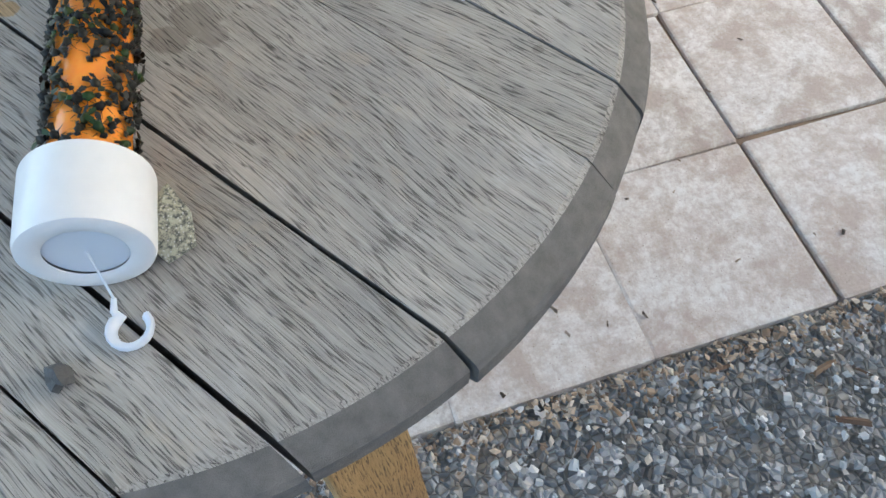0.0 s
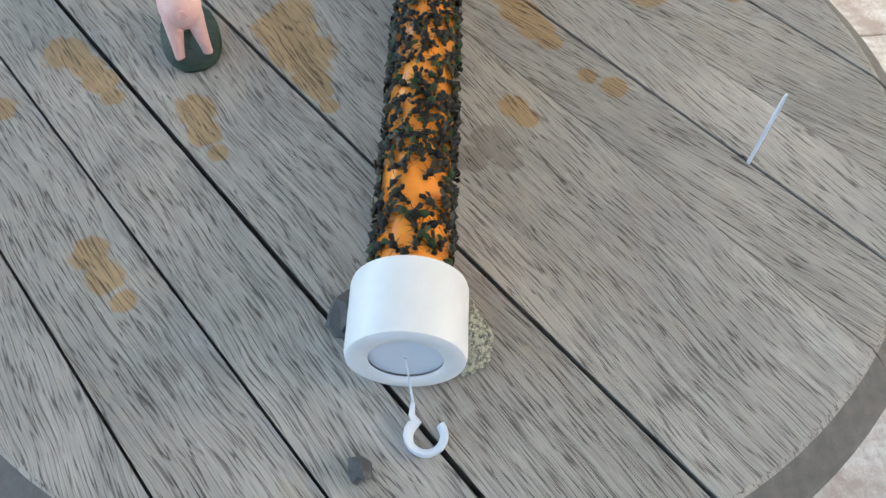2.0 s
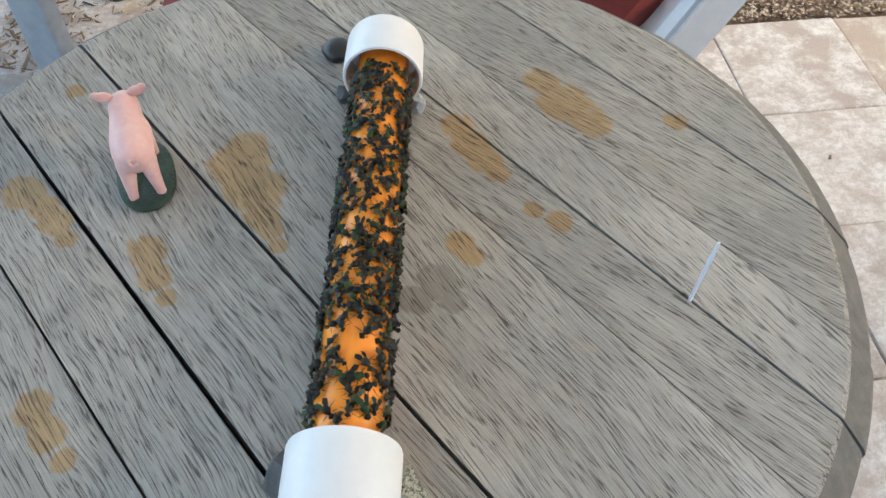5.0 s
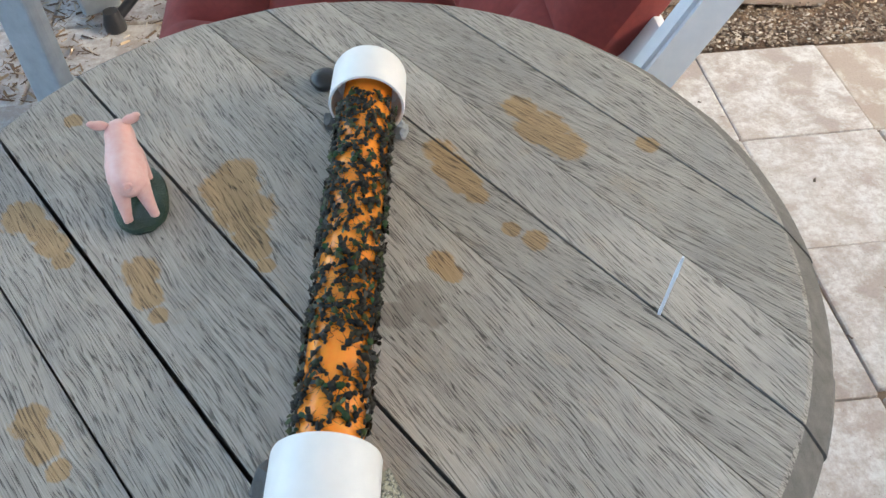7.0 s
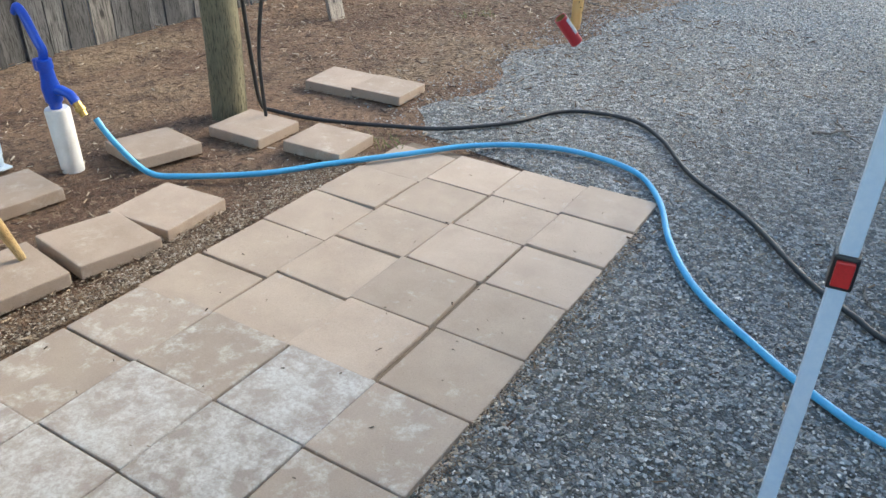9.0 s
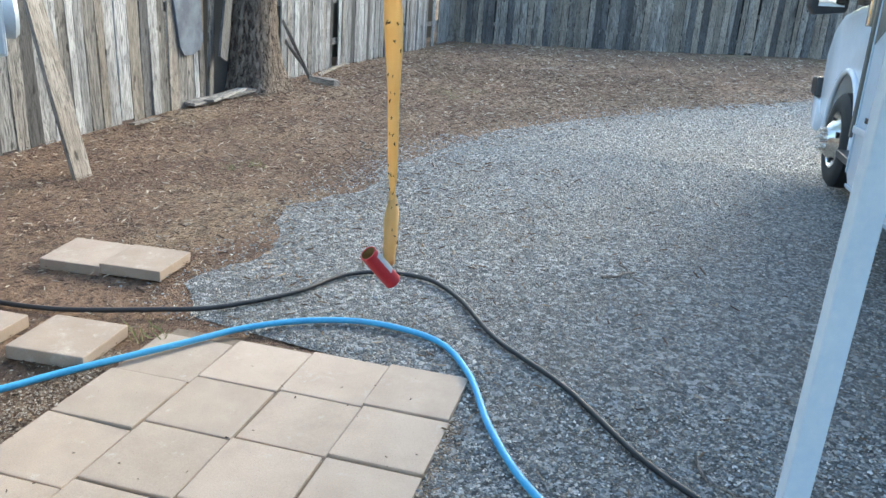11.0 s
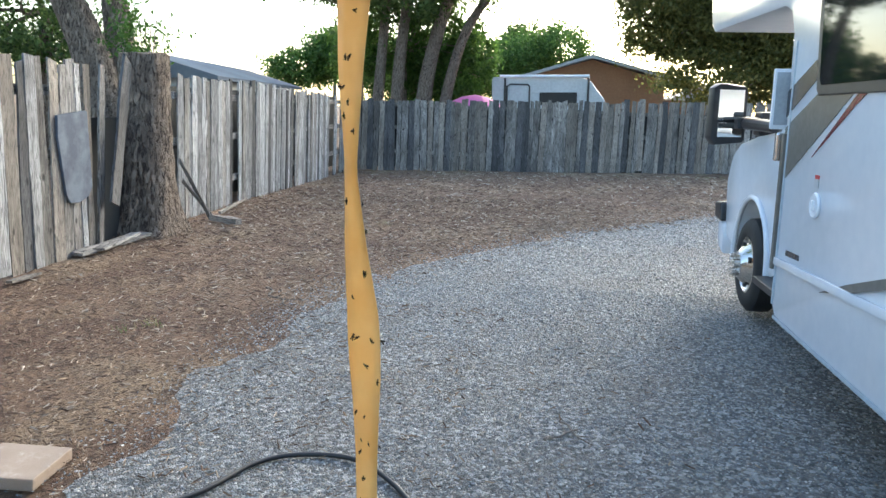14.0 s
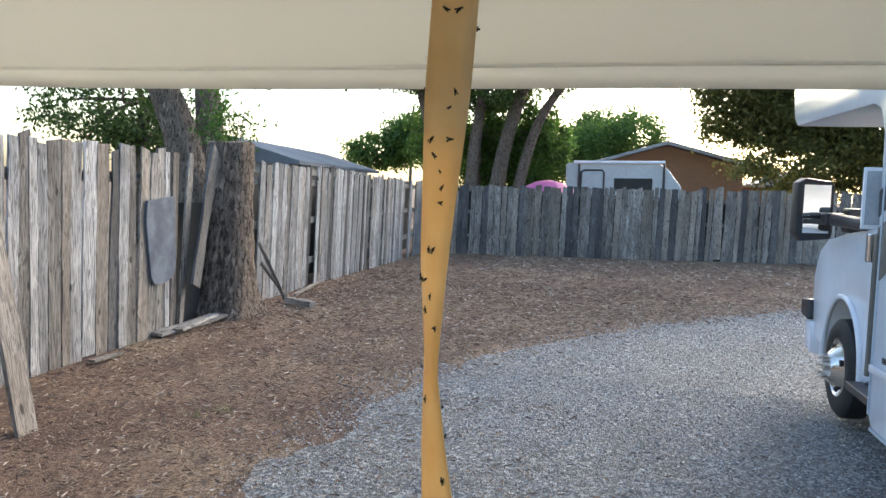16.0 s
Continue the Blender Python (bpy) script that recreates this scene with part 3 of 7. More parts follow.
CHIP_V = np.array([(1, 0, 0), (-1, 0, 0), (0, 1, 0), (0, -1, 0), (0, 0, 1), (0, 0, -1), (0.6, 0.6, 0.5), (-0.6, -0.5, 0.55)], float)
CHIP_F = np.array([(0, 6, 4), (6, 2, 4), (0, 2, 6), (1, 7, 4), (7, 3, 4), (1, 3, 7), (2, 1, 4), (3, 0, 4), (2, 0, 5), (1, 2, 5), (3, 1, 5), (0, 3, 5)])
STICK_V = np.array([(1, -1, -1), (1, 1, -1), (1, 0, 1), (-1, -1, -1), (-1, 1, -1), (-1, 0, 1)], float)
STICK_F = np.array([(0, 1, 2), (5, 4, 3), (0, 2, 5), (0, 5, 3), (1, 4, 5), (1, 5, 2), (0, 3, 4), (0, 4, 1)])


def on_patio(x, y):
    return -3.4 < x < 2.49 and -0.005 < y < 1.225


def build_loose():
    rng = np.random.default_rng(5)
    pts = []
    while len(pts) < 92000:
        k = rng.random()
        if k < 0.24:
            x, y = rng.uniform(-1.2, 2.6), rng.uniform(-1.9, 0.02)
        elif k < 0.66:
            x, y = rng.uniform(0.5, 7.0), rng.uniform(-2.6, 1.7)
        else:
            x, y = rng.uniform(5.0, 13.0), rng.uniform(-5.0, 1.6)
        edge = gravel_side(x) + (0.1 * noise.noise((x * 3, 1, 0)) if x > 2.5 else 0)
        if y > edge + abs(rng.normal(0, 0.22 if x > 2.5 else 0.004)) or on_patio(x, y):
            continue
        pts.append((x, y, ground_height(x, y) + 0.001))
    pts = np.array(pts)
    size = (0.0026 + 0.0052 * rng.random(len(pts)) ** 1.8) * (1 + 0.10 * np.maximum(pts[:, 0] - 2, 0))
    scatter("gravel_chips", "loose grey and pale gravel chips on the drive", "gravel", CHIP, pts, CHIP_V, CHIP_F, size, 0.55)
    pts = []
    while len(pts) < 78000:
        k = rng.random()
        if k < 0.55:
            x, y = -1.6 + 15.0 * rng.random() ** 1.6, rng.uniform(-1.5, 3.8)
            if y < max(gravel_side(x) + 0.05, 1.22 if x < 2.6 else -9.0):
                continue
        elif k < 0.6:
            x, y = rng.uniform(-1.0, 6.0), rng.uniform(-1.8, 1.2)
            if rng.random() < 0.8 and y < -0.12:
                continue
        else:
            x, y = 3.0 + 16 * rng.random() ** 1.1, rng.uniform(-5.0, 4.2)
            if y < gravel_side(x) - abs(rng.normal(0, 0.3)):
                continue
        if on_patio(x, y):
            continue
        pts.append((x, y, ground_height(x, y) + (0.003 if x < 3 else 0.010)))
    pts = np.array(pts)
    size = 0.0008 + 0.0030 * rng.random(len(pts)) ** 3
    size *= 1 + 0.11 * np.maximum(pts[:, 0] - 2, 0)
    scatter("bark_litter", "dry bark chips, straw and twigs on the dirt", "litter", LITTER, pts, STICK_V, STICK_F, size, 0.5, 5.0)
    # pale grit and straw between the patio and the loose slabs, and along the drive's edge
    pts = []
    for _ in range(15000):
        x = rng.uniform(-1.3, 2.2)
        y = 1.225 + abs(rng.normal(0, 0.10)) + 0.03 * rng.random() if rng.random() < 0.8 else -0.003 - abs(rng.normal(0, 0.03))
        pts.append((x, y, 0.001 + 0.004 * rng.random()))
    pts = np.array(pts)
    scatter("sandy_grit", "pale sandy grit and chopped straw along the patio edge", "grit", GRIT, pts, CHIP_V, CHIP_F, 0.0018 + 0.0034 * rng.random(len(pts)) ** 2, 0.5, 1.5)
    # dry straw and pale chips strewn where the gravel gives way to dirt
    pts = []
    while len(pts) < 9000:
        x = rng.uniform(3.0, 17.0)
        y = gravel_side(min(x, 16.0)) + rng.normal(0.45, 0.6)
        if y < gravel_side(min(x, 16.0)) - 0.5 or y > 3.9:
            continue
        pts.append((x, y, ground_height(x, y) + 0.012))
    pts = np.array(pts)
    scatter("dry_straw", "dry pale straw strewn over the dirt beside the gravel", "straw", GRIT, pts, STICK_V, STICK_F, (0.0014 + 0.002 * rng.random(len(pts)) ** 2) * (1 + 0.09 * np.maximum(pts[:, 0] - 3, 0)), 0.5, 5.0)
    # crumbs of leaf on the pavers
    pts = np.array([(rng.uniform(-1.2, 2.4), rng.uniform(0.02, 1.2), 0.004) for _ in range(110)])
    scatter("leaf_crumbs", "tiny dark leaf crumbs on the pavers", "litter", BARK, pts, STICK_V, STICK_F, 0.0012 + 0.0014 * rng.random(110), 0.6, 2.2)


def paver_mesh(name, size, thick, material, seed):
    bm = bmesh.new()
    h = size / 2
    box(bm, (-h, -h, -thick), (h, h, 0), 0.006)
    for v in bm.verts:
        v.co += 0.0022 * noise.noise_vector(v.co * 14 + Vector((seed, 0, 0)))
    me = bpy.data.meshes.new(name)
    bm.to_mesh(me)
    bm.free()
    me.materials.append(material)
    return me


def build_patio():
    patio = thing("patio", "patio of square tan concrete pavers, some limed pale", "patio", kind="structure")
    worn = [paver_mesh("paver", 0.2975, 0.048, PAVER_WORN, k) for k in range(3)]
    tan = [paver_mesh("paver", 0.3035, 0.048, PAVER, k + 5) for k in range(3)]
    mid = [paver_mesh("paver", 0.2965, 0.048, PAVER_MID, k + 21) for k in range(3)]
    rng = random.Random(4)
    for i in range(-11, 8):
        for j in range(0, 4):
            x = 0.012 + (i + 0.5) * 0.3015 if i < 3 else 0.915 + (i - 2.5) * 0.314 - 0.012 * j
            y = (j + 0.5) * 0.3075 + (0.006 if j and 2 < i < 6 else 0)
            cut = 0.86 if (i, j) == (3, 3) else 1.0  # one paver of the outer row is cut short
            if j == 3 and i >= 3:
                x -= (0.07 if i == 3 else 0.14) * P
            me = (worn if i < 1 or (i, j) in ((1, 1), (1, 2), (2, 1)) else mid if i < 3 else tan)[rng.randrange(3)]
            ob = new("paver", me)
            ob.parent = patio
            spread = 0.0025 if i < 3 else 0.0035
            ob.matrix_basis = pose(x + rng.gauss(0, spread), y + rng.gauss(0, spread), rng.gauss(0, 0.002), rng.gauss(0, 0.3), rng.gauss(0, 0.3), rng.gauss(0, 0.6)) @ Matrix.Diagonal((1.004, 1.02 if i < 3 else 1.0, 1, 1)) @ pose(0, 0, 0, 0, 0, 90 * rng.randrange(4)) if cut == 1 else pose(x, y, 0) @ Matrix.Diagonal((cut, 1, 1, 1))
    for i in range(-9, -3):
        for j in (4, 5, 6):
            ob = new("paver", worn[rng.randrange(3)])
            ob.parent = patio
            ob.matrix_basis = pose((i + 0.5) * P, (j + 0.5) * P, rng.gauss(0, 0.0015), 0, 0, rng.gauss(0, 0.6))
    # dark soil packed between and round the pavers
    bm = bmesh.new()
    box(bm, (-11 * P, 0.012, -0.04), (2.47, 4 * P - 0.012, -0.011))
    part("joint_soil", bm, JOINT, patio, "brown sandy soil in the joints")


SLABS = [  # loose slabs on the dirt: centre, turn
    (-0.05, 1.60, 2), (0.285, 1.565, -3), (0.645, 1.575, -9), (0.975, 1.53, -8), (1.29, 1.545, 4),
    (-0.38, 1.62, 1), (0.30, 2.07, -2), (0.62, 2.06, -3), (1.02, 2.13, -9), (-0.02, 2.10, 3), (-0.36, 2.12, -2),
    (1.66, 2.05, -12), (2.11, 1.875, 3), (2.175, 1.475, 6), (2.945, 1.995, 6), (2.98, 1.70, 5), (-0.7, 1.64, 2),
]


def build_slabs():
    tops = [paver_mesh("slab", 0.30, 0.052, SLAB, k + 11) for k in range(3)]
    rng = random.Random(8)
    for x, y, a in SLABS:
        ob = new("stepping_slab", tops[rng.randrange(3)])
        ob.matrix_basis = pose(x, y, 0.046 + rng.gauss(0, 0.004), rng.gauss(0, 1.2), rng.gauss(0, 1.2), a)
        tagged(ob, "loose buff square concrete slab lying on the dirt", "slab", "loose stepping slabs")


# ---- the barrel-head table ----
TABLE = (-0.7815, 0.0925, 0.715)
TABLE_R, TABLE_TURN = 0.2985, -55.85
CUTS = [-0.2985, -0.2345, -0.1785, -0.1295, -0.0555, 0.0572, 0.1068, 0.1535, 0.2215, 0.2985]
WORN_SPOTS = [  # along, across, radius of the overlapping blots on the table top
    (-0.100, -0.018, 0.014), (-0.088, -0.030, 0.020), (-0.066, -0.034, 0.020), (-0.044, -0.042, 0.011), (-0.017, -0.048, 0.006), (-0.030, -0.045, 0.008),
    (-0.156, -0.146, 0.014), (-0.136, -0.141, 0.010), (-0.120, -0.141, 0.011), (-0.103, -0.141, 0.007), (-0.063, -0.109, 0.012), (-0.044, -0.114, 0.010), (-0.026, -0.116, 0.006),
    (-0.008, -0.200, 0.010), (0.010, -0.201, 0.010), (0.028, -0.200, 0.006), (-0.028, 0.102, 0.011), (-0.010, 0.097, 0.013), (0.008, 0.094, 0.012), (0.023, 0.092, 0.008),
    (-0.024, 0.179, 0.013), (0.003, 0.175, 0.019), (0.028, 0.174, 0.014), (0.060, 0.088, 0.006), (0.077, 0.093, 0.008), (0.052, 0.035, 0.009), (0.063, 0.034, 0.007),
    (-0.228, -0.080, 0.007), (0.065, 0.218, 0.008), (-0.135, -0.195, 0.009)]
DARK_SPOTS = [(0.064, 0.007, 0.012), (0.080, 0.005, 0.008), (0.066, -0.011, 0.010), (0.217, 0.101, 0.003)]


def table_top_material():
    """The weathered boards with their worn yellow spots and a dark wet one."""
    mat = TABLE_WOOD.copy()
    mat.name = "weathered_table_top"
    t = mat.node_tree
    bsdf = t.nodes["Principled BSDF"]
    base = bsdf.inputs["Base Color"].links[0].from_socket
    tc = t.nodes.new("ShaderNodeTexCoord")
    rag = t.nodes.new("ShaderNodeTexNoise")
    rag.inputs["Scale"].default_value = 45
    rag.inputs["Detail"].default_value = 5
    rag.inputs["Roughness"].default_value = 0.7
    mp = t.nodes.new("ShaderNodeMapping")
    mp.inputs["Scale"].default_value = (1.6, 5.0, 1)
    t.links.new(tc.outputs["Object"], mp.inputs[0])
    t.links.new(mp.outputs[0], rag.inputs[0])

    def mask(spots):
        best = None
        for u, s, a in spots:
            m2 = t.nodes.new("ShaderNodeMapping")
            m2.vector_type = "TEXTURE"
            m2.inputs["Location"].default_value = (u, s, 0)
            m2.inputs["Scale"].default_value = (a * 1.15, a, 1)
            t.links.new(tc.outputs["Object"], m2.inputs[0])
            ln = t.nodes.new("ShaderNodeVectorMath")
            ln.operation = "LENGTH"
            sep = t.nodes.new("ShaderNodeVectorMath")
            sep.operation = "MULTIPLY"
            sep.inputs[1].default_value = (1, 1, 0)
            t.links.new(m2.outputs[0], sep.inputs[0])
            t.links.new(sep.outputs[0], ln.inputs[0])
            if best is None:
                best = ln.outputs["Value"]
            else:
                mn = t.nodes.new("ShaderNodeMath")
                mn.operation = "MINIMUM"
                t.links.new(best, mn.inputs[0])
                t.links.new(ln.outputs["Value"], mn.inputs[1])
                best = mn.outputs[0]
        add = t.nodes.new("ShaderNodeMath")
        add.operation = "MULTIPLY_ADD"
        add.inputs[1].default_value = 1.3
        t.links.new(rag.outputs["Fac"], add.inputs[0])
        t.links.new(best, add.inputs[2])
        mr = t.nodes.new("ShaderNodeMapRange")
        mr.inputs["From Min"].default_value = 1.72
        mr.inputs["From Max"].default_value = 1.5
        t.links.new(add.outputs[0], mr.inputs["Value"])
        return mr.outputs[0]

    def over(fac, below, tint, amount):
        mul = t.nodes.new("ShaderNodeMath")
        mul.operation = "MULTIPLY"
        mul.inputs[1].default_value = amount
        t.links.new(fac, mul.inputs[0])
        mx = t.nodes.new("ShaderNodeMix")
        mx.data_type = "RGBA"
        mx.blend_type = "MULTIPLY"
        t.links.new(mul.outputs[0], mx.inputs[0])
        t.links.new(below, mx.inputs[6])
        mx.inputs[7].default_value = tint
        return mx.outputs[2]

    c = over(mask(WORN_SPOTS), base, (1.04, 0.75, 0.43, 1), 0.92)
    c = over(mask(DARK_SPOTS), c, (0.45, 0.42, 0.40, 1), 0.55)
    t.links.new(c, bsdf.inputs["Base Color"])
    return mat


def build_table():
    table = thing("barrel_table", "round table with a weathered grey barrel-head top of wide boards", "table", pose(*TABLE, 0, 0, TABLE_TURN))
    top_mat = table_top_material()
    inner, n = 0.280, 9
    for k, (s0, s1) in enumerate(zip(CUTS, CUTS[1:])):
        gap = 0.0007
        a, b = s0 + (gap if k else 0) + (0.0009 if k in (3, 4) else 0), s1 - (gap if k < 8 else 0) - (0.0006 if k == 2 else 0)

        def ring(r, z):
            lo, hi = max(a, -r * 0.9995), min(b, r * 0.9995)
            if lo >= hi:
                lo = hi = max(min((a + b) / 2, r * 0.99), -r * 0.99)
            out = []
            for q in range(n):
                s = lo + (hi - lo) * q / (n - 1)
                out.append((math.sqrt(max(r * r - s * s, 0)), s, z))
            for q in range(n):
                s = hi + (lo - hi) * q / (n - 1)
                out.append((-math.sqrt(max(r * r - s * s, 0)), s, z))
            return out

        bm = bmesh.new()
        lift = [0, -0.0006, 0.0004, 0, 0.0005, -0.0004, 0.0003, -0.0005, 0][k]
        edge = TABLE_R + [0, 0.0004, -0.0004, -0.0022, 0.0003, -0.0006, 0.0005, -0.0003, 0.0004][k]
        levels = [(inner, lift), (inner + 0.003, lift - 0.0012), (edge - 0.002, lift - 0.010), (edge, lift - 0.013), (edge, -0.027), (edge - 0.003, -0.029)]
        rings = [[bm.verts.new(p) for p in ring(r, z)] for r, z in levels]
        bm.faces.new(rings[0])
        bm.faces.new(rings[-1][::-1])
        for i, (r0, r1) in enumerate(zip(rings, rings[1:])):
            m = len(r0)
            for q in range(m):
                f = bm.faces.new((r0[q], r1[q], r1[(q + 1) % m], r0[(q + 1) % m]))
                f.material_index = 1 if i >= 1 else 0
        bmesh.ops.remove_doubles(bm, verts=bm.verts, dist=1e-5)
        bmesh.ops.recalc_face_normals(bm, faces=bm.faces)
        ob = part("board", bm, top_mat, table)
        ob.data.materials.append(TABLE_END)
    bm = bmesh.new()
    lathe(bm, [(0.0, -0.05), (0.245, -0.05), (0.25, -0.045), (0.25, -0.033), (0.0, -0.033)], 40)
    part("under_board", bm, TABLE_END, table, "dark round board under the top")
    inv = pose(*TABLE, 0, 0, TABLE_TURN).inverted()
    for k in range(3):
        ang = radians(-70 + 120 * k)
        a = Vector((TABLE[0] + 0.13 * math.cos(ang), TABLE[1] + 0.13 * math.sin(ang), TABLE[2] - 0.05))
        b = Vector((TABLE[0] + 0.25 * math.cos(ang), TABLE[1] + 0.25 * math.sin(ang), 0.0))
        d = (b - a).normalized()
        bm = bmesh.new()
        box(bm, (0, -0.04, -0.02), ((b - a).length, 0.04, 0.02), 0.004)
        side = Vector((-math.sin(ang), math.cos(ang), 0))
        m = Matrix((d, side, d.cross(side))).transposed().to_4x4()
        m.translation = a
        part("leg", bm, TABLE_LEG, table, "bare yellowish wooden leg", m=inv @ m)


# ---- the sticky trap tube ----
TUBE_A, TUBE_B = Vector((-0.7980, -0.1025, 0.7418)), Vector((-0.7560, 0.2295, 0.7418))


def fly_shape(rng):
    """One small glossy dead fly with a pair of thin wings, about 8 mm long."""
    vs, fs = [], []

    def blob(c, r):
        o = len(vs)
        pts = [(1, 0, 0), (-1, 0, 0), (0, 1, 0), (0, -1, 0), (0, 0, 1), (0.6, 0.6, 0.4), (-0.6, 0.6, 0.4), (-0.6, -0.6, 0.4), (0.6, -0.6, 0.4)]
        vs.extend([(c[0] + p[0] * r[0], c[1] + p[1] * r[1], c[2] + p[2] * r[2]) for p in pts])
        for a, b, e in [(0, 5, 4), (5, 2, 4), (2, 6, 4), (6, 1, 4), (1, 7, 4), (7, 3, 4), (3, 8, 4), (8, 0, 4), (0, 2, 5), (2, 1, 6), (1, 3, 7), (3, 0, 8)]:
            fs.append((o + a, o + b, o + e))

    blob((0, 0, 0.0012), (0.0026, 0.0018, 0.0027))
    blob((0.0030, 0, 0.0010), (0.0012, 0.0014, 0.0014))
    for sgn in (-1, 1):
        o = len(vs)
        w = 0.6 + 0.6 * rng.random()
        vs.extend([(0.001, 0.0006 * sgn, 0.0024), (-0.0036, 0.0026 * sgn * w, 0.0018), (-0.0048, 0.0014 * sgn * w, 0.0020), (-0.003, 0.0002 * sgn, 0.0027)])
        fs.append((o, o + 1, o + 2, o + 3))
        for j in range(2):
            o = len(vs)
            x, reach = 0.0015 - 0.002 * j, 0.003 + 0.0012 * rng.random()
            vs.extend([(x, 0.0014 * sgn, 0.0012), (x + 0.0004, 0.0014 * sgn, 0.0012), (x + 0.0008 - 0.002 * j, (0.0014 + reach) * sgn, 0.0001)])
            fs.append((o, o + 1, o + 2))
    return vs, fs


def fly_mesh(name, placements, seed):
    rng = random.Random(seed)
    verts, faces = [], []
    for m, k in placements:
        vs, fs = fly_shape(rng)
        o = len(verts)
        verts.extend([tuple(m @ (Vector(v) * k)) for v in vs])
        faces.extend([tuple(o + i for i in f) for f in fs])
    me = bpy.data.meshes.new(name)
    me.from_pydata(verts, [], faces)
    me.materials.append(FLY)
    me.shade_smooth()
    return me


def build_trap():
    axis = (TUBE_B - TUBE_A).normalized()
    length = (TUBE_B - TUBE_A).length
    side = axis.cross(Vector((0, 0, 1))).normalized()
    m = Matrix((side, axis.cross(side) * 1.0, axis)).transposed().to_4x4()
    m.translation = TUBE_A
    trap = thing("trap_tube", "orange sticky trap tube with white caps, crusted with dark flies", "trap", m)
    bm = bmesh.new()
    lathe(bm, [(0.0, 0.012), (0.0168, 0.012), (0.0168, length - 0.012), (0.0, length - 0.012)], 40)
    part("sticky_tube", bm, ORANGE, trap, "bright orange glue-coated card tube", True)
    cap = [(0.0160, 0.0012), (0.0176, 0.0), (0.0240, 0.0), (0.0256, 0.0008), (0.0263, 0.003), (0.0265, 0.0355), (0.0261, 0.037), (0.0245, 0.037), (0.0240, 0.035), (0.0238, 0.010), (0.017, 0.008)]
    for far in (False, True):
        bm = bmesh.new()
        lathe(bm, cap, 56, pose(0, 0, length, 180, 0, 0) if far else None)
        fs = [f for f in bm.faces if len(f.verts) > 8]
        bmesh.ops.delete(bm, geom=fs, context="FACES_ONLY")
        bmesh.ops.recalc_face_normals(bm, faces=bm.faces)
        c = part("end_cap", bm, WHITE_PLASTIC, trap, "glossy white plastic end cap", True)
        bm = bmesh.new()
        lathe(bm, [(0.0, 0.0022), (0.0162, 0.0022), (0.0162, 0.0035), (0.0, 0.0035)], 40, pose(0, 0, length, 180, 0, 0) if far else None)
        part("cap_disc", bm, HOOK_PLASTIC, c, "milky translucent inset disc", True)
    inv = m.inverted()
    bm = bmesh.new()
    line = [TUBE_A + Vector((0, 0.002, 0)), TUBE_A + Vector((0.001, -0.003, -0.010)), TUBE_A + Vector((0.002, -0.0090, -0.0213))]
    tube(bm, [inv @ p for p in smooth_line(line, 5)], 0.0006, 8)
    part("string", bm, HOOK_PLASTIC, trap, "thin clear plastic stem", True)
    bm = bmesh.new()
    pts = [TUBE_A + Vector((0.002, -0.0085, -0.0218)), TUBE_A + Vector((0.001, -0.0140, -0.0228))]
    ctr = TUBE_A + Vector((0.0065, -0.0240, -0.0233))
    for k in range(15):
        a = radians(118 + 275 * k / 14)
        pts.append(ctr + 0.0078 * Vector((math.cos(a), math.sin(a), 0)))
    tube(bm, [inv @ p for p in pts], [0.0012, 0.0018] + [0.0030] * 15, 10, squash=0.6)
    part("hook", bm, HOOK_PLASTIC, trap, "milky open plastic hook", True)
    # the crust of dead flies, thick along the tube and thinner towards the near cap
    rng = random.Random(12)
    places = []
    spots = []
    tries = 0
    while len(places) < 580 and tries < 60000:
        tries += 1
        z = 0.040 + (length - 0.080) * rng.random()
        a = 2 * math.pi * rng.random()
        near = (z - 0.040) / 0.06
        if rng.random() > 0.14 + 0.86 * min(near, 1) * (0.45 + 0.55 * (z / length)):
            continue
        bare = noise.noise((z * 26, math.cos(a) * 0.9, math.sin(a) * 0.9))
        if bare > 0.22 and rng.random() < 0.45:
            continue
        p = (0.0168 * math.cos(a), 0.0168 * math.sin(a), z)
        if any((p[0] - q[0]) ** 2 + (p[1] - q[1]) ** 2 + (p[2] - q[2]) ** 2 < 0.0042 ** 2 for q in spots):
            continue
        spots.append(p)
        out = Vector((math.cos(a), math.sin(a), 0))
        t1 = Vector((0, 0, 1)).cross(out)
        turn = rng.gauss(0.3, 1.2)
        d = (math.cos(turn) * Vector((0, 0, -1)) + math.sin(turn) * t1).normalized()
        mm = Matrix((d, out.cross(d), out)).transposed().to_4x4()
        mm.translation = p
        places.append((mm @ pose(0, 0, 0, rng.gauss(0, 14), rng.gauss(0, 14), 0), 1.02 + 0.36 * rng.random()))
    ob = new("flies", fly_mesh("flies", places, 3))
    ob.parent = trap
    ob["label"] = "crust of small dark green-black glossy flies"
    ob["kind"] = "stuff"


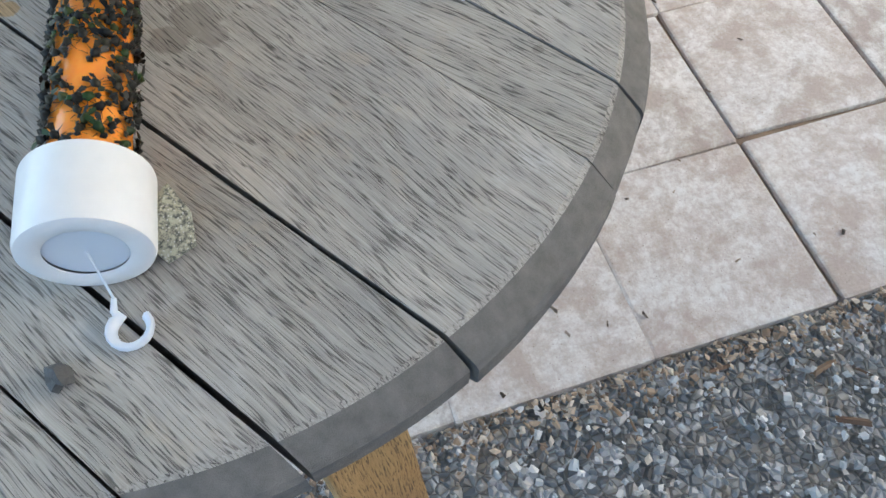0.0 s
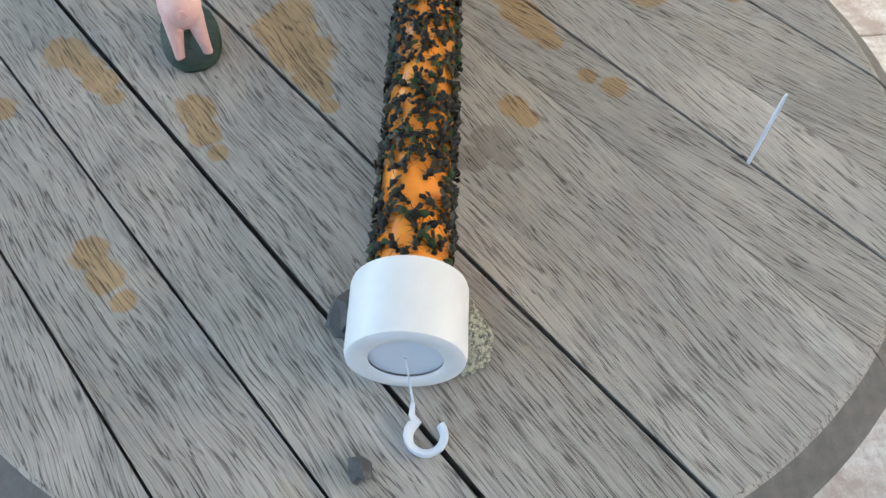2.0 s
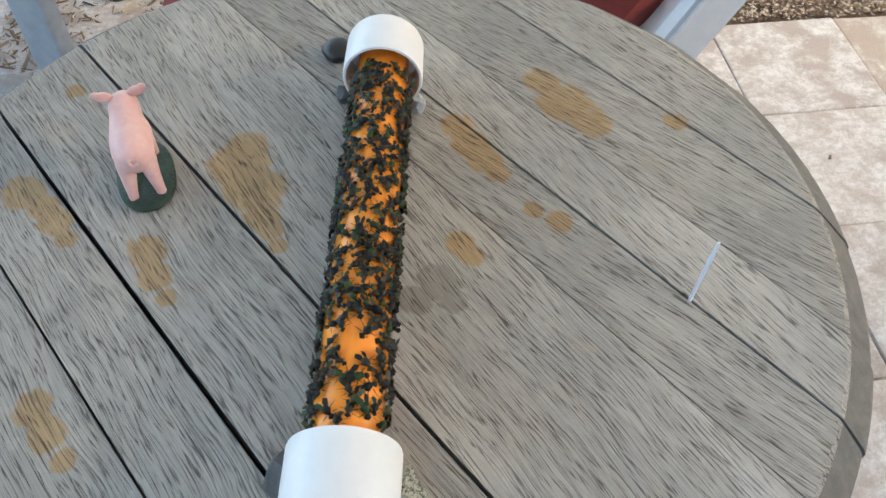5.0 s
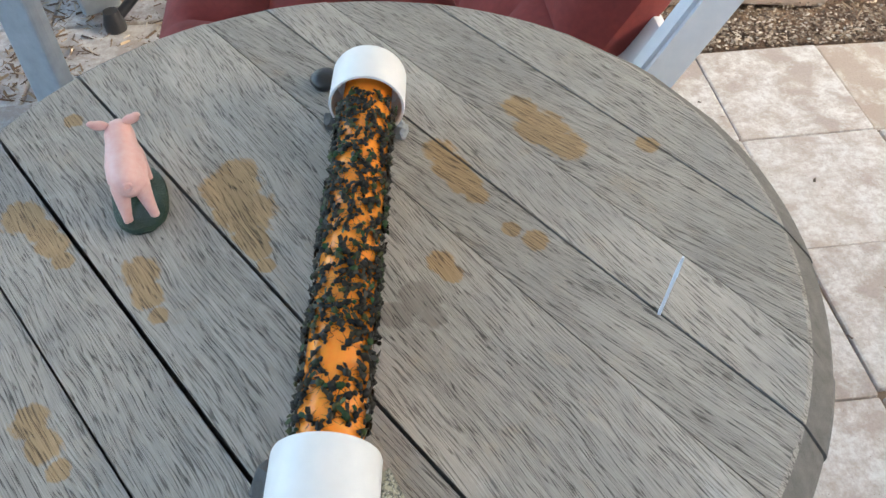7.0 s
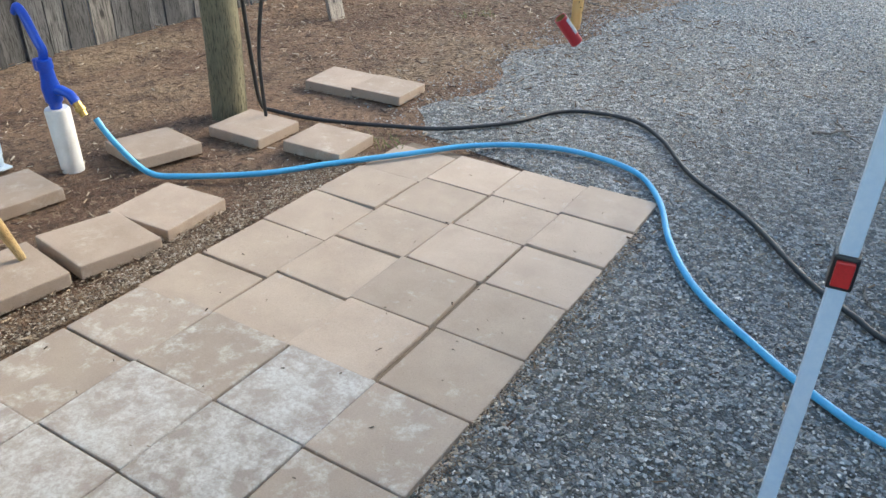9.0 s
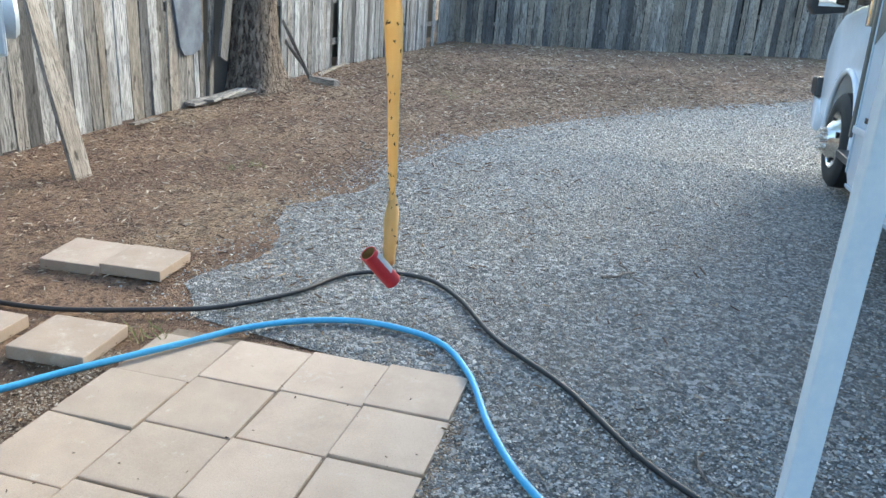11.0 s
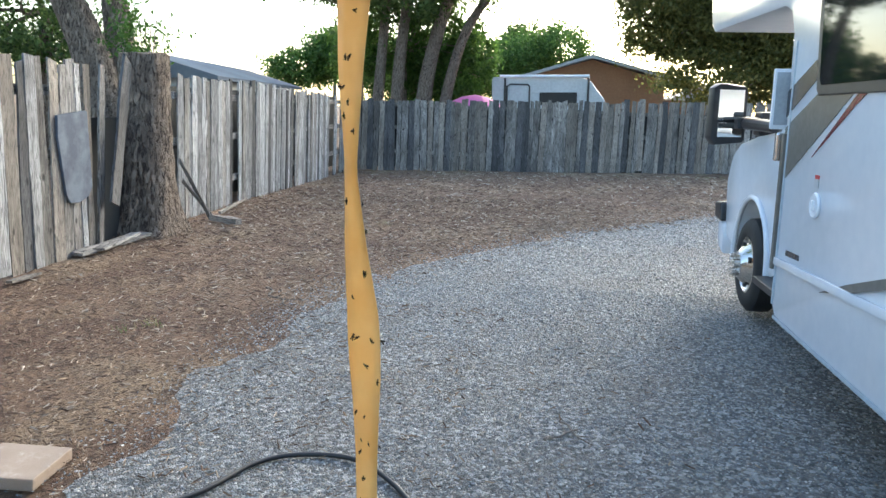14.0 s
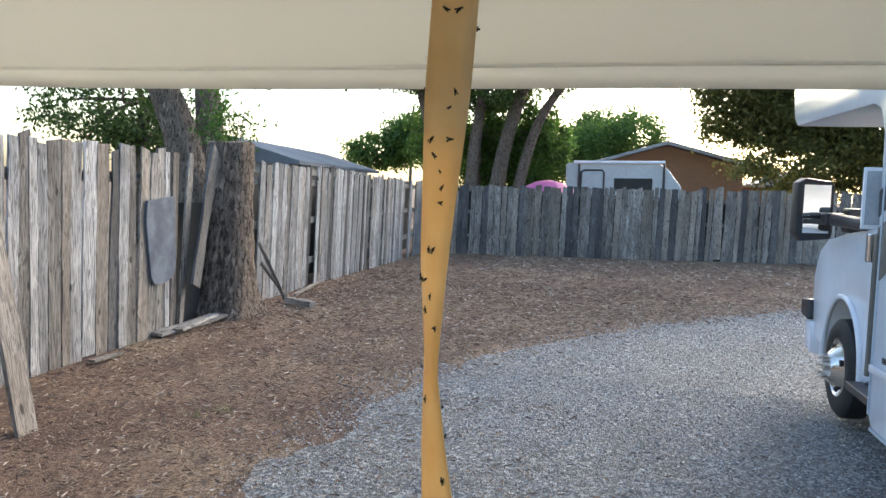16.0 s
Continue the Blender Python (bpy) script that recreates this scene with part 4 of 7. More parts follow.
def build_table_things():
    z = TABLE[2]
    # pebbles that hold the tube still
    for name, label, c, s, mat, seed in [
        ("pebble", "speckled grey-green broken stone beside the tube cap", (-0.769, -0.087, z + 0.010), (0.0120, 0.0165, 0.0125), STONE_SPECK, 3),
        ("pebble", "grey stone wedged under the tube cap", (-0.823, -0.066, z + 0.007), (0.009, 0.012, 0.010), STONE_GREY, 7),
        ("pebble", "small dark grey pebble on the table", (-0.820, -0.138, z + 0.004), (0.0050, 0.0056, 0.0046), STONE_GREY, 5),
        ("pebble", "smooth black pebble beside the far tube cap", (-0.791, 0.256, z + 0.006), (0.0110, 0.0125, 0.0065), STONE_BLACK, 9),
        ("pebble", "grey stone wedged under the far tube cap", (-0.788, 0.206, z + 0.005), (0.005, 0.008, 0.006), STONE_GREY, 11),
        ("pebble", "pale clear stone under the far tube cap", (-0.738, 0.192, z + 0.005), (0.005, 0.009, 0.006), STONE_CLEAR, 13)]:
        bm = bmesh.new()
        smooth = mat is STONE_BLACK
        lump(bm, c, s, seed, 3 if smooth else 1 if mat is STONE_SPECK else 2, 0.06 if smooth else 0.3)
        tagged(part(name, bm, mat, smooth=smooth), label, "stone", "stones on the table")
    # a thin clear stick standing in a joint
    bm = bmesh.new()
    a, b = Vector((-0.601, 0.0155, z - 0.006)), Vector((-0.598, 0.016, z + 0.050))
    tube(bm, [a, a.lerp(b, 0.7), a.lerp(b, 0.72), b], [0.0011, 0.0011, 0.0014, 0.0008], 8)
    tagged(part("plastic_stick", bm, HOOK_PLASTIC), "thin clear plastic stick standing between the boards", "stick")


def build_pig():
    """A small painted figurine, one mesh."""
    bm = bmesh.new()
    mats = [PIG_PINK, DARK_GREEN]

    def ball(c, r, m=None):
        g = bmesh.ops.create_uvsphere(bm, u_segments=18, v_segments=12, radius=1.0)
        bmesh.ops.transform(bm, matrix=Matrix.Translation(c) @ (m or Matrix()) @ Matrix.Diagonal((*r, 1)), verts=g["verts"])

    # length along y, tail at minus y: one body skin lofted along the spine
    spine = [(-0.0245, 0.0030, 0.0036, 0.0360), (-0.0235, 0.0062, 0.0070, 0.0355), (-0.020, 0.0098, 0.0105, 0.0345), (-0.013, 0.0122, 0.0128, 0.0340), (-0.003, 0.0125, 0.0130, 0.0345),
             (0.007, 0.0112, 0.0118, 0.0362), (0.015, 0.0098, 0.0104, 0.0385), (0.022, 0.0094, 0.0098, 0.0405), (0.028, 0.0082, 0.0086, 0.0402), (0.032, 0.0056, 0.0060, 0.0388), (0.037, 0.0046, 0.0048, 0.0378), (0.0375, 0.0030, 0.0030, 0.0378)]
    n, loops = 22, []
    for y, w, h, zc in spine:
        loops.append([bm.verts.new((w * math.cos(2 * math.pi * k / n), y, zc + h * math.sin(2 * math.pi * k / n))) for k in range(n)])
    for a, b in zip(loops, loops[1:]):
        for k in range(n):
            bm.faces.new((a[k], a[(k + 1) % n], b[(k + 1) % n], b[k]))
    bm.faces.new(loops[0][::-1])
    bm.faces.new(loops[-1])
    for sgn in (-1, 1):
        ball((0.0098 * sgn, 0.0235, 0.0500), (0.0062, 0.0020, 0.0046), pose(0, 0, 0, 24, -34 * sgn, -18 * sgn))
        ball((0.0135 * sgn, 0.0225, 0.0530), (0.0030, 0.0015, 0.0028), pose(0, 0, 0, 24, -34 * sgn, -18 * sgn))
        ball((0.0058 * sgn, -0.0145, 0.0285), (0.0062, 0.0082, 0.0098))
        tube(bm, [(0.0062 * sgn, -0.016, 0.028), (0.0072 * sgn, -0.0195, 0.018), (0.0080 * sgn, -0.0205, 0.010), (0.0084 * sgn, -0.0205, 0.004)], [0.0058, 0.0042, 0.0032, 0.0030], 12)
        ball((0.0056 * sgn, 0.0130, 0.0300), (0.0058, 0.0066, 0.0090))
        tube(bm, [(0.006 * sgn, 0.014, 0.028), (0.0072 * sgn, 0.0150, 0.016), (0.0078 * sgn, 0.0155, 0.004)], [0.0054, 0.0038, 0.0030], 12)
    tail = [(0.0022 * math.cos(a), -0.0250 - 0.0005 * a, 0.0385 + 0.0022 * math.sin(a)) for a in [k * 0.5 for k in range(14)]]
    tube(bm, tail, 0.0010, 8)
    top = len(bm.faces)
    bm.faces.ensure_lookup_table()
    n, rings = 40, []
    rng = random.Random(2)
    for r, h in [(0.96, 0.0), (1.0, 0.002), (0.96, 0.005), (0.8, 0.0062), (0.5, 0.0058), (0.0, 0.006)]:
        rings.append([bm.verts.new((0.0180 * r * math.copysign(abs(math.cos(2 * math.pi * k / n)) ** 0.8, math.cos(2 * math.pi * k / n)), 0.031 * r * math.copysign(abs(math.sin(2 * math.pi * k / n)) ** 0.85, math.sin(2 * math.pi * k / n)), h + 0.0014 * rng.random())) for k in range(n)])
    for a, b in zip(rings, rings[1:]):
        for k in range(n):
            f = bm.faces.new((a[k], a[(k + 1) % n], b[(k + 1) % n], b[k]))
            f.material_index = 1
    f = bm.faces.new(rings[0][::-1])
    f.material_index = 1
    ob = part("pig_figurine", bm, PIG_PINK, smooth=True, m=pose(-0.9145, 0.1445, TABLE[2], 0, 0, 13))
    ob.data.materials.append(DARK_GREEN)
    tagged(ob, "small pink pig figurine standing on a dark green base", "figurine")


# ---- hoses, pump, post ----
def build_hoses():
    pts = [(1.385, 2.02, 0.25), (1.40, 1.95, 0.16), (1.45, 1.84, 0.04), (1.54, 1.73, 0.016), (1.754, 1.492, 0.014), (1.988, 1.334, 0.014), (2.313, 1.092, 0.016), (2.526, 0.937, 0.016), (2.685, 0.734, 0.016), (2.768, 0.487, 0.014), (2.711, 0.195, 0.013), (2.485, 0.008, 0.014), (2.166, -0.135, 0.013), (1.897, -0.302, 0.013), (1.674, -0.537, 0.013), (1.45, -0.85, 0.013), (1.2, -1.4, 0.013), (0.4, -1.9, 0.013)]
    bm = bmesh.new()
    tube(bm, smooth_line(pts, 8), 0.0125, 12)
    tagged(part("garden_hose", bm, BLUE_HOSE, smooth=True), "light blue garden hose lying over pavers and gravel", "hose")
    pts = [(2.31, 2.09, 1.0), (2.30, 2.07, 0.6), (2.32, 2.06, 0.25), (2.335, 2.04, 0.05), (2.37, 1.98, 0.012), (2.409, 1.696, 0.012), (2.55, 1.36, 0.012), (2.668, 1.145, 0.012), (2.933, 0.922, 0.012), (3.209, 0.803, 0.012), (3.33, 0.65, 0.012), (3.34, 0.414, 0.012), (3.162, 0.206, 0.012), (2.823, -0.028, 0.012), (2.531, -0.337, 0.012), (2.182, -0.603, 0.012), (2.01, -0.783, 0.012), (1.9, -0.951, 0.012), (1.85, -1.5, 0.012), (1.8, -2.3, 0.012)]
    bm = bmesh.new()
    tube(bm, smooth_line(pts, 8), 0.0105, 12)
    tagged(part("extension_lead", bm, BLACK_HOSE, smooth=True), "thick black power cord running over the gravel", "cord")


def build_pump():
    hyd = thing("yard_hydrant", "blue yard hydrant on a white pipe with a hose attached", "hydrant", pose(1.36, 2.21, 0, 0, -3, 0))
    bm = bmesh.new()
    lathe(bm, [(0.0, -0.02), (0.046, -0.02), (0.048, 0.1), (0.05, 0.26), (0.045, 0.268), (0.0, 0.268)], 28)
    part("pipe_sleeve", bm, PIPE_WHITE, hyd, "dusty white insulated pipe", True)
    bm = bmesh.new()
    lathe(bm, [(0.022, 0.26), (0.026, 0.29), (0.034, 0.30), (0.036, 0.36), (0.03, 0.39), (0.027, 0.43), (0.032, 0.44), (0.03, 0.47), (0.0, 0.475)], 24)
    tube(bm, [(0, 0, 0.345), (0.01, -0.05, 0.35), (0.02, -0.085, 0.335), (0.024, -0.105, 0.305)], [0.024, 0.021, 0.02, 0.021], 16)
    part("hydrant_head", bm, PUMP_BLUE, hyd, "blue painted cast head with spout", True)
    bm = bmesh.new()
    tube(bm, smooth_line([(0, 0.03, 0.43), (0.0, -0.012, 0.50), (0, 0.015, 0.56), (0, 0.05, 0.64), (0, 0.085, 0.665), (0.0, 0.11, 0.64)], 4), 0.013, 10, squash=1.4)
    box(bm, (-0.02, -0.01, 0.42), (0.02, 0.05, 0.47), 0.006)
    part("handle", bm, PUMP_BLUE, hyd, "blue lever handle", True)
    bm = bmesh.new()
    lathe(bm, [(0.0, 0), (0.018, 0), (0.018, 0.02), (0.021, 0.022), (0.021, 0.038), (0.015, 0.04), (0.015, 0.06), (0, 0.06)], 20, look((0.024, -0.106, 0.305), (0.03, -0.2, 0.15)) @ pose(0, 0, 0, 180, 0, 0))
    part("hose_coupling", bm, BRASS, hyd, "brass hose coupling", True)


def build_post():
    post = thing("utility_post", "treated wooden post carrying a grey electrical box", "post", pose(2.225, 2.15, 0, 1.0, -1.5, 0))
    bm = bmesh.new()
    n = 28
    tube(bm, [(0.004 * math.sin(k), 0.004 * math.cos(k * 1.3), -0.02 + 0.19 * k) for k in range(12)], [0.088 - 0.0005 * k for k in range(12)], n)
    ob = part("round_post", bm, POST_WOOD, post, "weathered greenish round post", True)
    ob.data.transform(Matrix.Rotation(radians(90), 4, "Y"))
    ob.matrix_basis = Matrix.Rotation(radians(-90), 4, "Y")
    face = pose(-0.02, -0.10, 0, 0, 0, -41)
    cab = thing("power_box", "pale grey electrical box with padlocks and a yellow plug", "electrical box", pose(2.225, 2.15, 0) @ face)
    bm = bmesh.new()
    box(bm, (-0.06, -0.14, 1.02), (0.30, 0.04, 1.75), 0.012)
    part("box_body", bm, BOX_GREY, cab)
    bm = bmesh.new()
    box(bm, (-0.05, -0.157, 1.03), (0.12, -0.141, 1.74), 0.006)
    part("box_door", bm, BOX_GREY, cab, "left door")
    bm = bmesh.new()
    box(bm, (0.128, -0.157, 1.03), (0.29, -0.141, 1.74), 0.006)
    part("box_door", bm, BOX_GREY, cab, "right door")
    bm = bmesh.new()
    lathe(bm, [(0.0, -0.03), (0.085, -0.03), (0.085, 0.03), (0.07, 0.045), (0.0, 0.045)], 24, pose(0.305, -0.05, 1.16, 0, 90, 0))
    part("side_cover", bm, BOX_GREY, cab, "round side cover", True)
    for x in (0.075, 0.215):
        lock = thing("padlock", "small black padlock hanging on the box hasp", "padlock", pose(2.225, 2.15, 0) @ face @ pose(x, -0.165, 0.96), "padlocks")
        bm = bmesh.new()
        box(bm, (-0.024, -0.012, -0.03), (0.024, 0.012, 0.02), 0.006)
        part("lock_body", bm, BLACK_PLASTIC, lock)
        bm = bmesh.new()
        tube(bm, [(-0.016, 0, 0.018)] + [(0.016 * math.cos(a), 0, 0.045 + 0.018 * math.sin(a)) for a in [math.pi - k * math.pi / 8 for k in range(9)]] + [(0.016, 0, 0.018)], 0.004, 8)
        part("shackle", bm, SILVER, lock, "steel shackle", True)
    bm = bmesh.new()
    mm = pose(2.225, 2.15, 0) @ face
    lathe(bm, [(0.0, 0), (0.02, 0), (0.034, 0.015), (0.03, 0.055), (0.013, 0.1), (0.0, 0.105)], 20, mm @ pose(0.135, -0.15, 0.87))
    tagged(part("cord_plug", bm, YELLOW_PLUG, smooth=True), "yellow cord plug hanging under the box", "plug")
    bm = bmesh.new()
    tube(bm, [mm @ Vector(p) for p in smooth_line([(0.135, -0.15, 0.97), (0.13, -0.17, 1.1), (0.12, -0.165, 1.75)], 5)], 0.008, 8)
    tube(bm, [mm @ Vector(p) for p in smooth_line([(0.135, -0.15, 0.87), (0.14, -0.13, 0.7), (0.10, -0.11, 0.35), (0.11, -0.10, 0.03)], 5)], 0.009, 8)
    tagged(part("cord", bm, BLACK_HOSE, smooth=True), "black cord hanging from the box", "cord")


# ---- stool and chairs ----
def build_stool():
    base = Vector((0.50, 1.78, 0.05))
    st = thing("wooden_stool", "pale wooden stool with a flaking white and blue painted seat", "stool", Matrix.Translation(base))
    feet = [Vector(p) - base for p in ((0.266, 1.973, 0.048), (0.294, 1.506, 0.048), (0.738, 1.601, 0.048), (0.696, 2.035, 0.048))]
    tops = [Vector((-0.115, 0.105, 0.455)), Vector((-0.115, -0.105, 0.455)), Vector((0.115, -0.105, 0.455)), Vector((0.115, 0.105, 0.455))]
    for a, b in zip(feet, tops):
        ob_m = look((0, 0, 0), b - a)
        bm = bmesh.new()
        ln = (b - a).length
        tube(bm, [(ln * t, 0, 0) for t in (0, 0.1, 0.3, 0.6, 1.0)], [0.013, 0.0155, 0.0185, 0.019, 0.015], 14)
        d = (b - a).normalized()
        y = d.orthogonal().normalized()
        m = Matrix((d, y, d.cross(y))).transposed().to_4x4()
        m.translation = a
        part("leg", bm, STOOL_WOOD, st, m=m, smooth=True)

    def along(k, t):
        return feet[k].lerp(tops[k], t)

    for i, j, t in ((0, 1, 0.30), (2, 3, 0.30), (1, 2, 0.42), (0, 3, 0.42)):
        a, b = along(i, t), along(j, t)
        ln = (b - a).length
        d = (b - a).normalized()
        y = d.orthogonal().normalized()
        m = Matrix((d, y, d.cross(y))).transposed().to_4x4()
        m.translation = a
        bm = bmesh.new()
        tube(bm, [(ln * q, 0, 0) for q in (0, 0.2, 0.5, 0.8, 1.0)], [0.009, 0.012, 0.0145, 0.012, 0.009], 12)
        part("stretcher", bm, STOOL_WOOD, st, m=m, smooth=True)
    bm = bmesh.new()
    n = 40
    rings = []
    for r, h in [(0.0, 0.44), (0.6, 0.44), (0.95, 0.452), (1.0, 0.466), (0.98, 0.480), (0.9, 0.486), (0.5, 0.479), (0.0, 0.477)]:
        ring = []
        for k in range(n):
            a = 2 * math.pi * k / n
            c, s = math.cos(a), math.sin(a)
            rr = 0.185 * r / (abs(c) ** 4 + abs(s) ** 4) ** 0.25
            ring.append(bm.verts.new((rr * c, rr * s * 0.95, h)))
        rings.append(ring)
    for a, b in zip(rings, rings[1:]):
        for k in range(n):
            bm.faces.new((a[k], a[(k + 1) % n], b[(k + 1) % n], b[k]))
    bmesh.ops.remove_doubles(bm, verts=bm.verts, dist=1e-5)
    part("seat", bm, STOOL_SEAT, st, "shaped seat with flaking white paint and blue splashes", True)


def cushion_mesh(lx, ly, thick, nx, ny, seed):
    """A tufted cushion: length along x, width along y, front towards z."""
    bm = bmesh.new()
    gx, gy = nx * 12, ny * 10
    grid = {}
    for side in (1, -1):
        for i in range(gx + 1):
            for j in range(gy + 1):
                u, v = i / gx, j / gy
                edge = min(u, 1 - u) * lx, min(v, 1 - v) * ly
                round_ = (1 - max(0, 1 - edge[0] / 0.04) ** 2) ** 0.5 * (1 - max(0, 1 - edge[1] / 0.04) ** 2) ** 0.5
                tu, tv = abs(math.sin(math.pi * u * nx)), abs(math.sin(math.pi * v * ny))
                puff = 0.42 + 0.58 * (tu ** 0.55) * (0.45 + 0.55 * tv ** 0.5)
                z = side * thick * 0.5 * round_ * puff
                if side == -1 and (i in (0, gx) or j in (0, gy)):
                    grid[(side, i, j)] = grid[(1, i, j)]
                    continue
                grid[(side, i, j)] = bm.verts.new((lx * u, ly * (v - 0.5), z + 0.003 * noise.noise((u * 9, v * 9, seed))))
        for i in range(gx):
            for j in range(gy):
                q = [grid[(side, i, j)], grid[(side, i + 1, j)], grid[(side, i + 1, j + 1)], grid[(side, i, j + 1)]]
                bm.faces.new(q if side == 1 else q[::-1])
    return bm


def build_rocker():
    ch = thing("rocking_chair", "white resin rocking chair with tufted brick-red cushions", "chair", pose(-0.708, 0.707, 0))
    inv = pose(-0.72, 0.715, 0).inverted()

    def bar(name, pts, w, t, parent=ch):
        """A flat bar along points in the xz plane at some y: w across, t thick."""
        bm = bmesh.new()
        prev = None
        pts = [Vector(p) for p in pts]
        for i, p in enumerate(pts):
            d = (pts[min(i + 1, len(pts) - 1)] - pts[max(i - 1, 0)]).normalized()
            nrm = Vector((-d.z, 0, d.x))
            quad = [bm.verts.new(p + nrm * a * w / 2 + Vector((0, b * t / 2, 0))) for a, b in ((-1, -1), (1, -1), (1, 1), (-1, 1))]
            if prev:
                for k in range(4):
                    bm.faces.new((prev[k], prev[(k + 1) % 4], quad[(k + 1) % 4], quad[k]))
            else:
                bm.faces.new(quad[::-1])
            prev = quad
        bm.faces.new(prev)
        bmesh.ops.recalc_face_normals(bm, faces=bm.faces)
        bmesh.ops.bevel(bm, geom=[e for e in bm.edges if e.is_manifold and e.calc_face_angle(0) > 0.6], offset=0.005, segments=2, affect="EDGES")
        bmesh.ops.transform(bm, matrix=inv, verts=bm.verts)
        return part(name, bm, WHITE_RESIN, parent, smooth=True)

    for y in (0.41, 0.99):
        bar("rocker", [(-1.18 + 0.1 * k, y, 0.034 + 0.22 * (-1.18 + 0.1 * k + 0.74) ** 2) for k in range(6)] + [(-0.58, y, 0.042), (-0.48, y, 0.080), (-0.41, y, 0.102), (-0.325, y, 0.078)], 0.07, 0.045)
        bar("back_post", [(-0.71, y, 0.06), (-0.600, y, 0.34), (-0.513, y, 0.512), (-0.389, y, 0.757), (-0.304, y, 0.93), (-0.249, y, 1.04)], 0.047, 0.028)
        bar("front_leg", [(-1.03, y, 0.06), (-0.93, y, 0.30), (-0.76, y, 0.575)], 0.066, 0.03)
        bar("arm_strut", [(-0.60, y, 0.32), (-0.64, y, 0.40), (-0.715, y, 0.55)], 0.055, 0.028)
        bar("seat_rail", [(-1.05, y, 0.37), (-0.6, y, 0.30)], 0.05, 0.035)
        bm = bmesh.new()
        if y > 0.7:
            box(bm, (-0.29, -0.04, -0.028), (0.25, 0.04, 0.022), 0.014, Matrix.Translation((-0.79, y, 0.60)) @ Matrix.Rotation(radians(17), 4, "Y"))
        else:
            box(bm, (-0.22, -0.04, -0.028), (0.22, 0.04, 0.022), 0.014, Matrix.Translation((-0.79, y, 0.535)))
        bmesh.ops.transform(bm, matrix=inv, verts=bm.verts)
        part("arm_rest", bm, WHITE_RESIN, ch, smooth=True)
    for k in range(6):
        bm = bmesh.new()
        x = -1.05 + 0.085 * k
        box(bm, (x, 0.45, 0.372 - 0.155 * (x + 1.05) - 0.01), (x + 0.07, 0.98, 0.372 - 0.155 * (x + 1.05) + 0.01), 0.005)
        bmesh.ops.transform(bm, matrix=inv, verts=bm.verts)
        part("seat_slat", bm, WHITE_RESIN, ch, smooth=True)
    for k in range(5):
        t = k / 4
        x, z = -0.535 + 0.28 * t, 0.44 + 0.56 * t
        bm = bmesh.new()
        box(bm, (-0.035, 0.455, -0.009), (0.035, 0.975, 0.009), 0.005, Matrix.Translation((x, 0, z)) @ Matrix.Rotation(radians(-63), 4, "Y"))
        bmesh.ops.transform(bm, matrix=inv, verts=bm.verts)
        part("back_slat", bm, WHITE_RESIN, ch, smooth=True)
    # seat cushion and back cushion
    bm = cushion_mesh(0.47, 0.50, 0.10, 3, 3, 2)
    c = part("seat_cushion", bm, CUSHION, smooth=True, m=pose(-1.058, 0.707, 0.425, 0, 9, 0))
    tagged(c, "tufted brick-red seat cushion on the rocking chair", "cushion", "chair cushions")
    bm = cushion_mesh(0.70, 0.50, 0.12, 4, 3, 6)
    m = Matrix.Translation((-0.593, 0.707, 0.40)) @ Matrix.Rotation(radians(-63), 4, "Y")
    c = part("back_cushion", bm, CUSHION, smooth=True, m=m)
    tagged(c, "tufted brick-red back cushion on the rocking chair", "cushion", "chair cushions")
    for k in range(6):
        t = 0.08 + 0.17 * k
        bm = bmesh.new()
        lump(bm, (-0.538 + 0.33 * t, 0.439, 0.42 + 0.62 * t), (0.006, 0.006, 0.006), k, 2, 0.1)
        tagged(part("cushion_button", bm, WHITE_PLASTIC, smooth=True), "small white button at the cushion edge", "button", "cushion buttons")


def build_camp_chair():
    ch = thing("camp_chair", "folding camp chair with black tube frame and red cloth", "chair", pose(-1.08, 1.75, 0))
    for pts in ([(-0.28, -0.25, 0.02), (0.28, 0.22, 0.42)], [(-0.28, 0.25, 0.02), (0.28, -0.22, 0.42)], [(0.28, -0.25, 0.02), (-0.28, 0.22, 0.42)], [(0.28, 0.25, 0.02), (-0.28, -0.22, 0.42)], [(-0.30, -0.26, 0.12), (0.34, -0.30, 0.12)], [(-0.30, -0.26, 0.20), (0.34, -0.30, 0.20)], [(-0.27, 0.24, 0.0), (-0.31, 0.33, 0.85)], [(0.27, 0.24, 0.0), (0.31, 0.33, 0.85)]):
        bm = bmesh.new()
        tube(bm, pts, 0.0125, 12)
        leg = part("frame_tube", bm, BLACK_PLASTIC, ch, smooth=True)
    for x, y in ((-0.28, -0.25), (0.28, -0.25), (-0.28, 0.25), (0.28, 0.25)):
        bm = bmesh.new()
        lathe(bm, [(0.0, 0.0), (0.026, 0.0), (0.026, 0.02), (0.018, 0.05), (0.0, 0.05)], 16, pose(x, y, 0))
        part("foot", bm, BLACK_PLASTIC, ch, "black plastic foot", True)
    bm = bmesh.new()
    for i in range(9):
        for j in range(9):
            u, v = i / 8 - 0.5, j / 8 - 0.5
            bm.verts.new((0.56 * u, 0.46 * v, 0.42 - 0.06 * (1 - (2 * u) ** 2) * (1 - (2 * v) ** 2)))
    bm.verts.ensure_lookup_table()
    for i in range(8):
        for j in range(8):
            bm.faces.new([bm.verts[i * 9 + j], bm.verts[i * 9 + 9 + j], bm.verts[i * 9 + 10 + j], bm.verts[i * 9 + j + 1]])
    ob = part("seat", bm, RED_CLOTH, ch, "bright red cloth seat", True)
    ob.modifiers.new("thick", "SOLIDIFY").thickness = 0.006


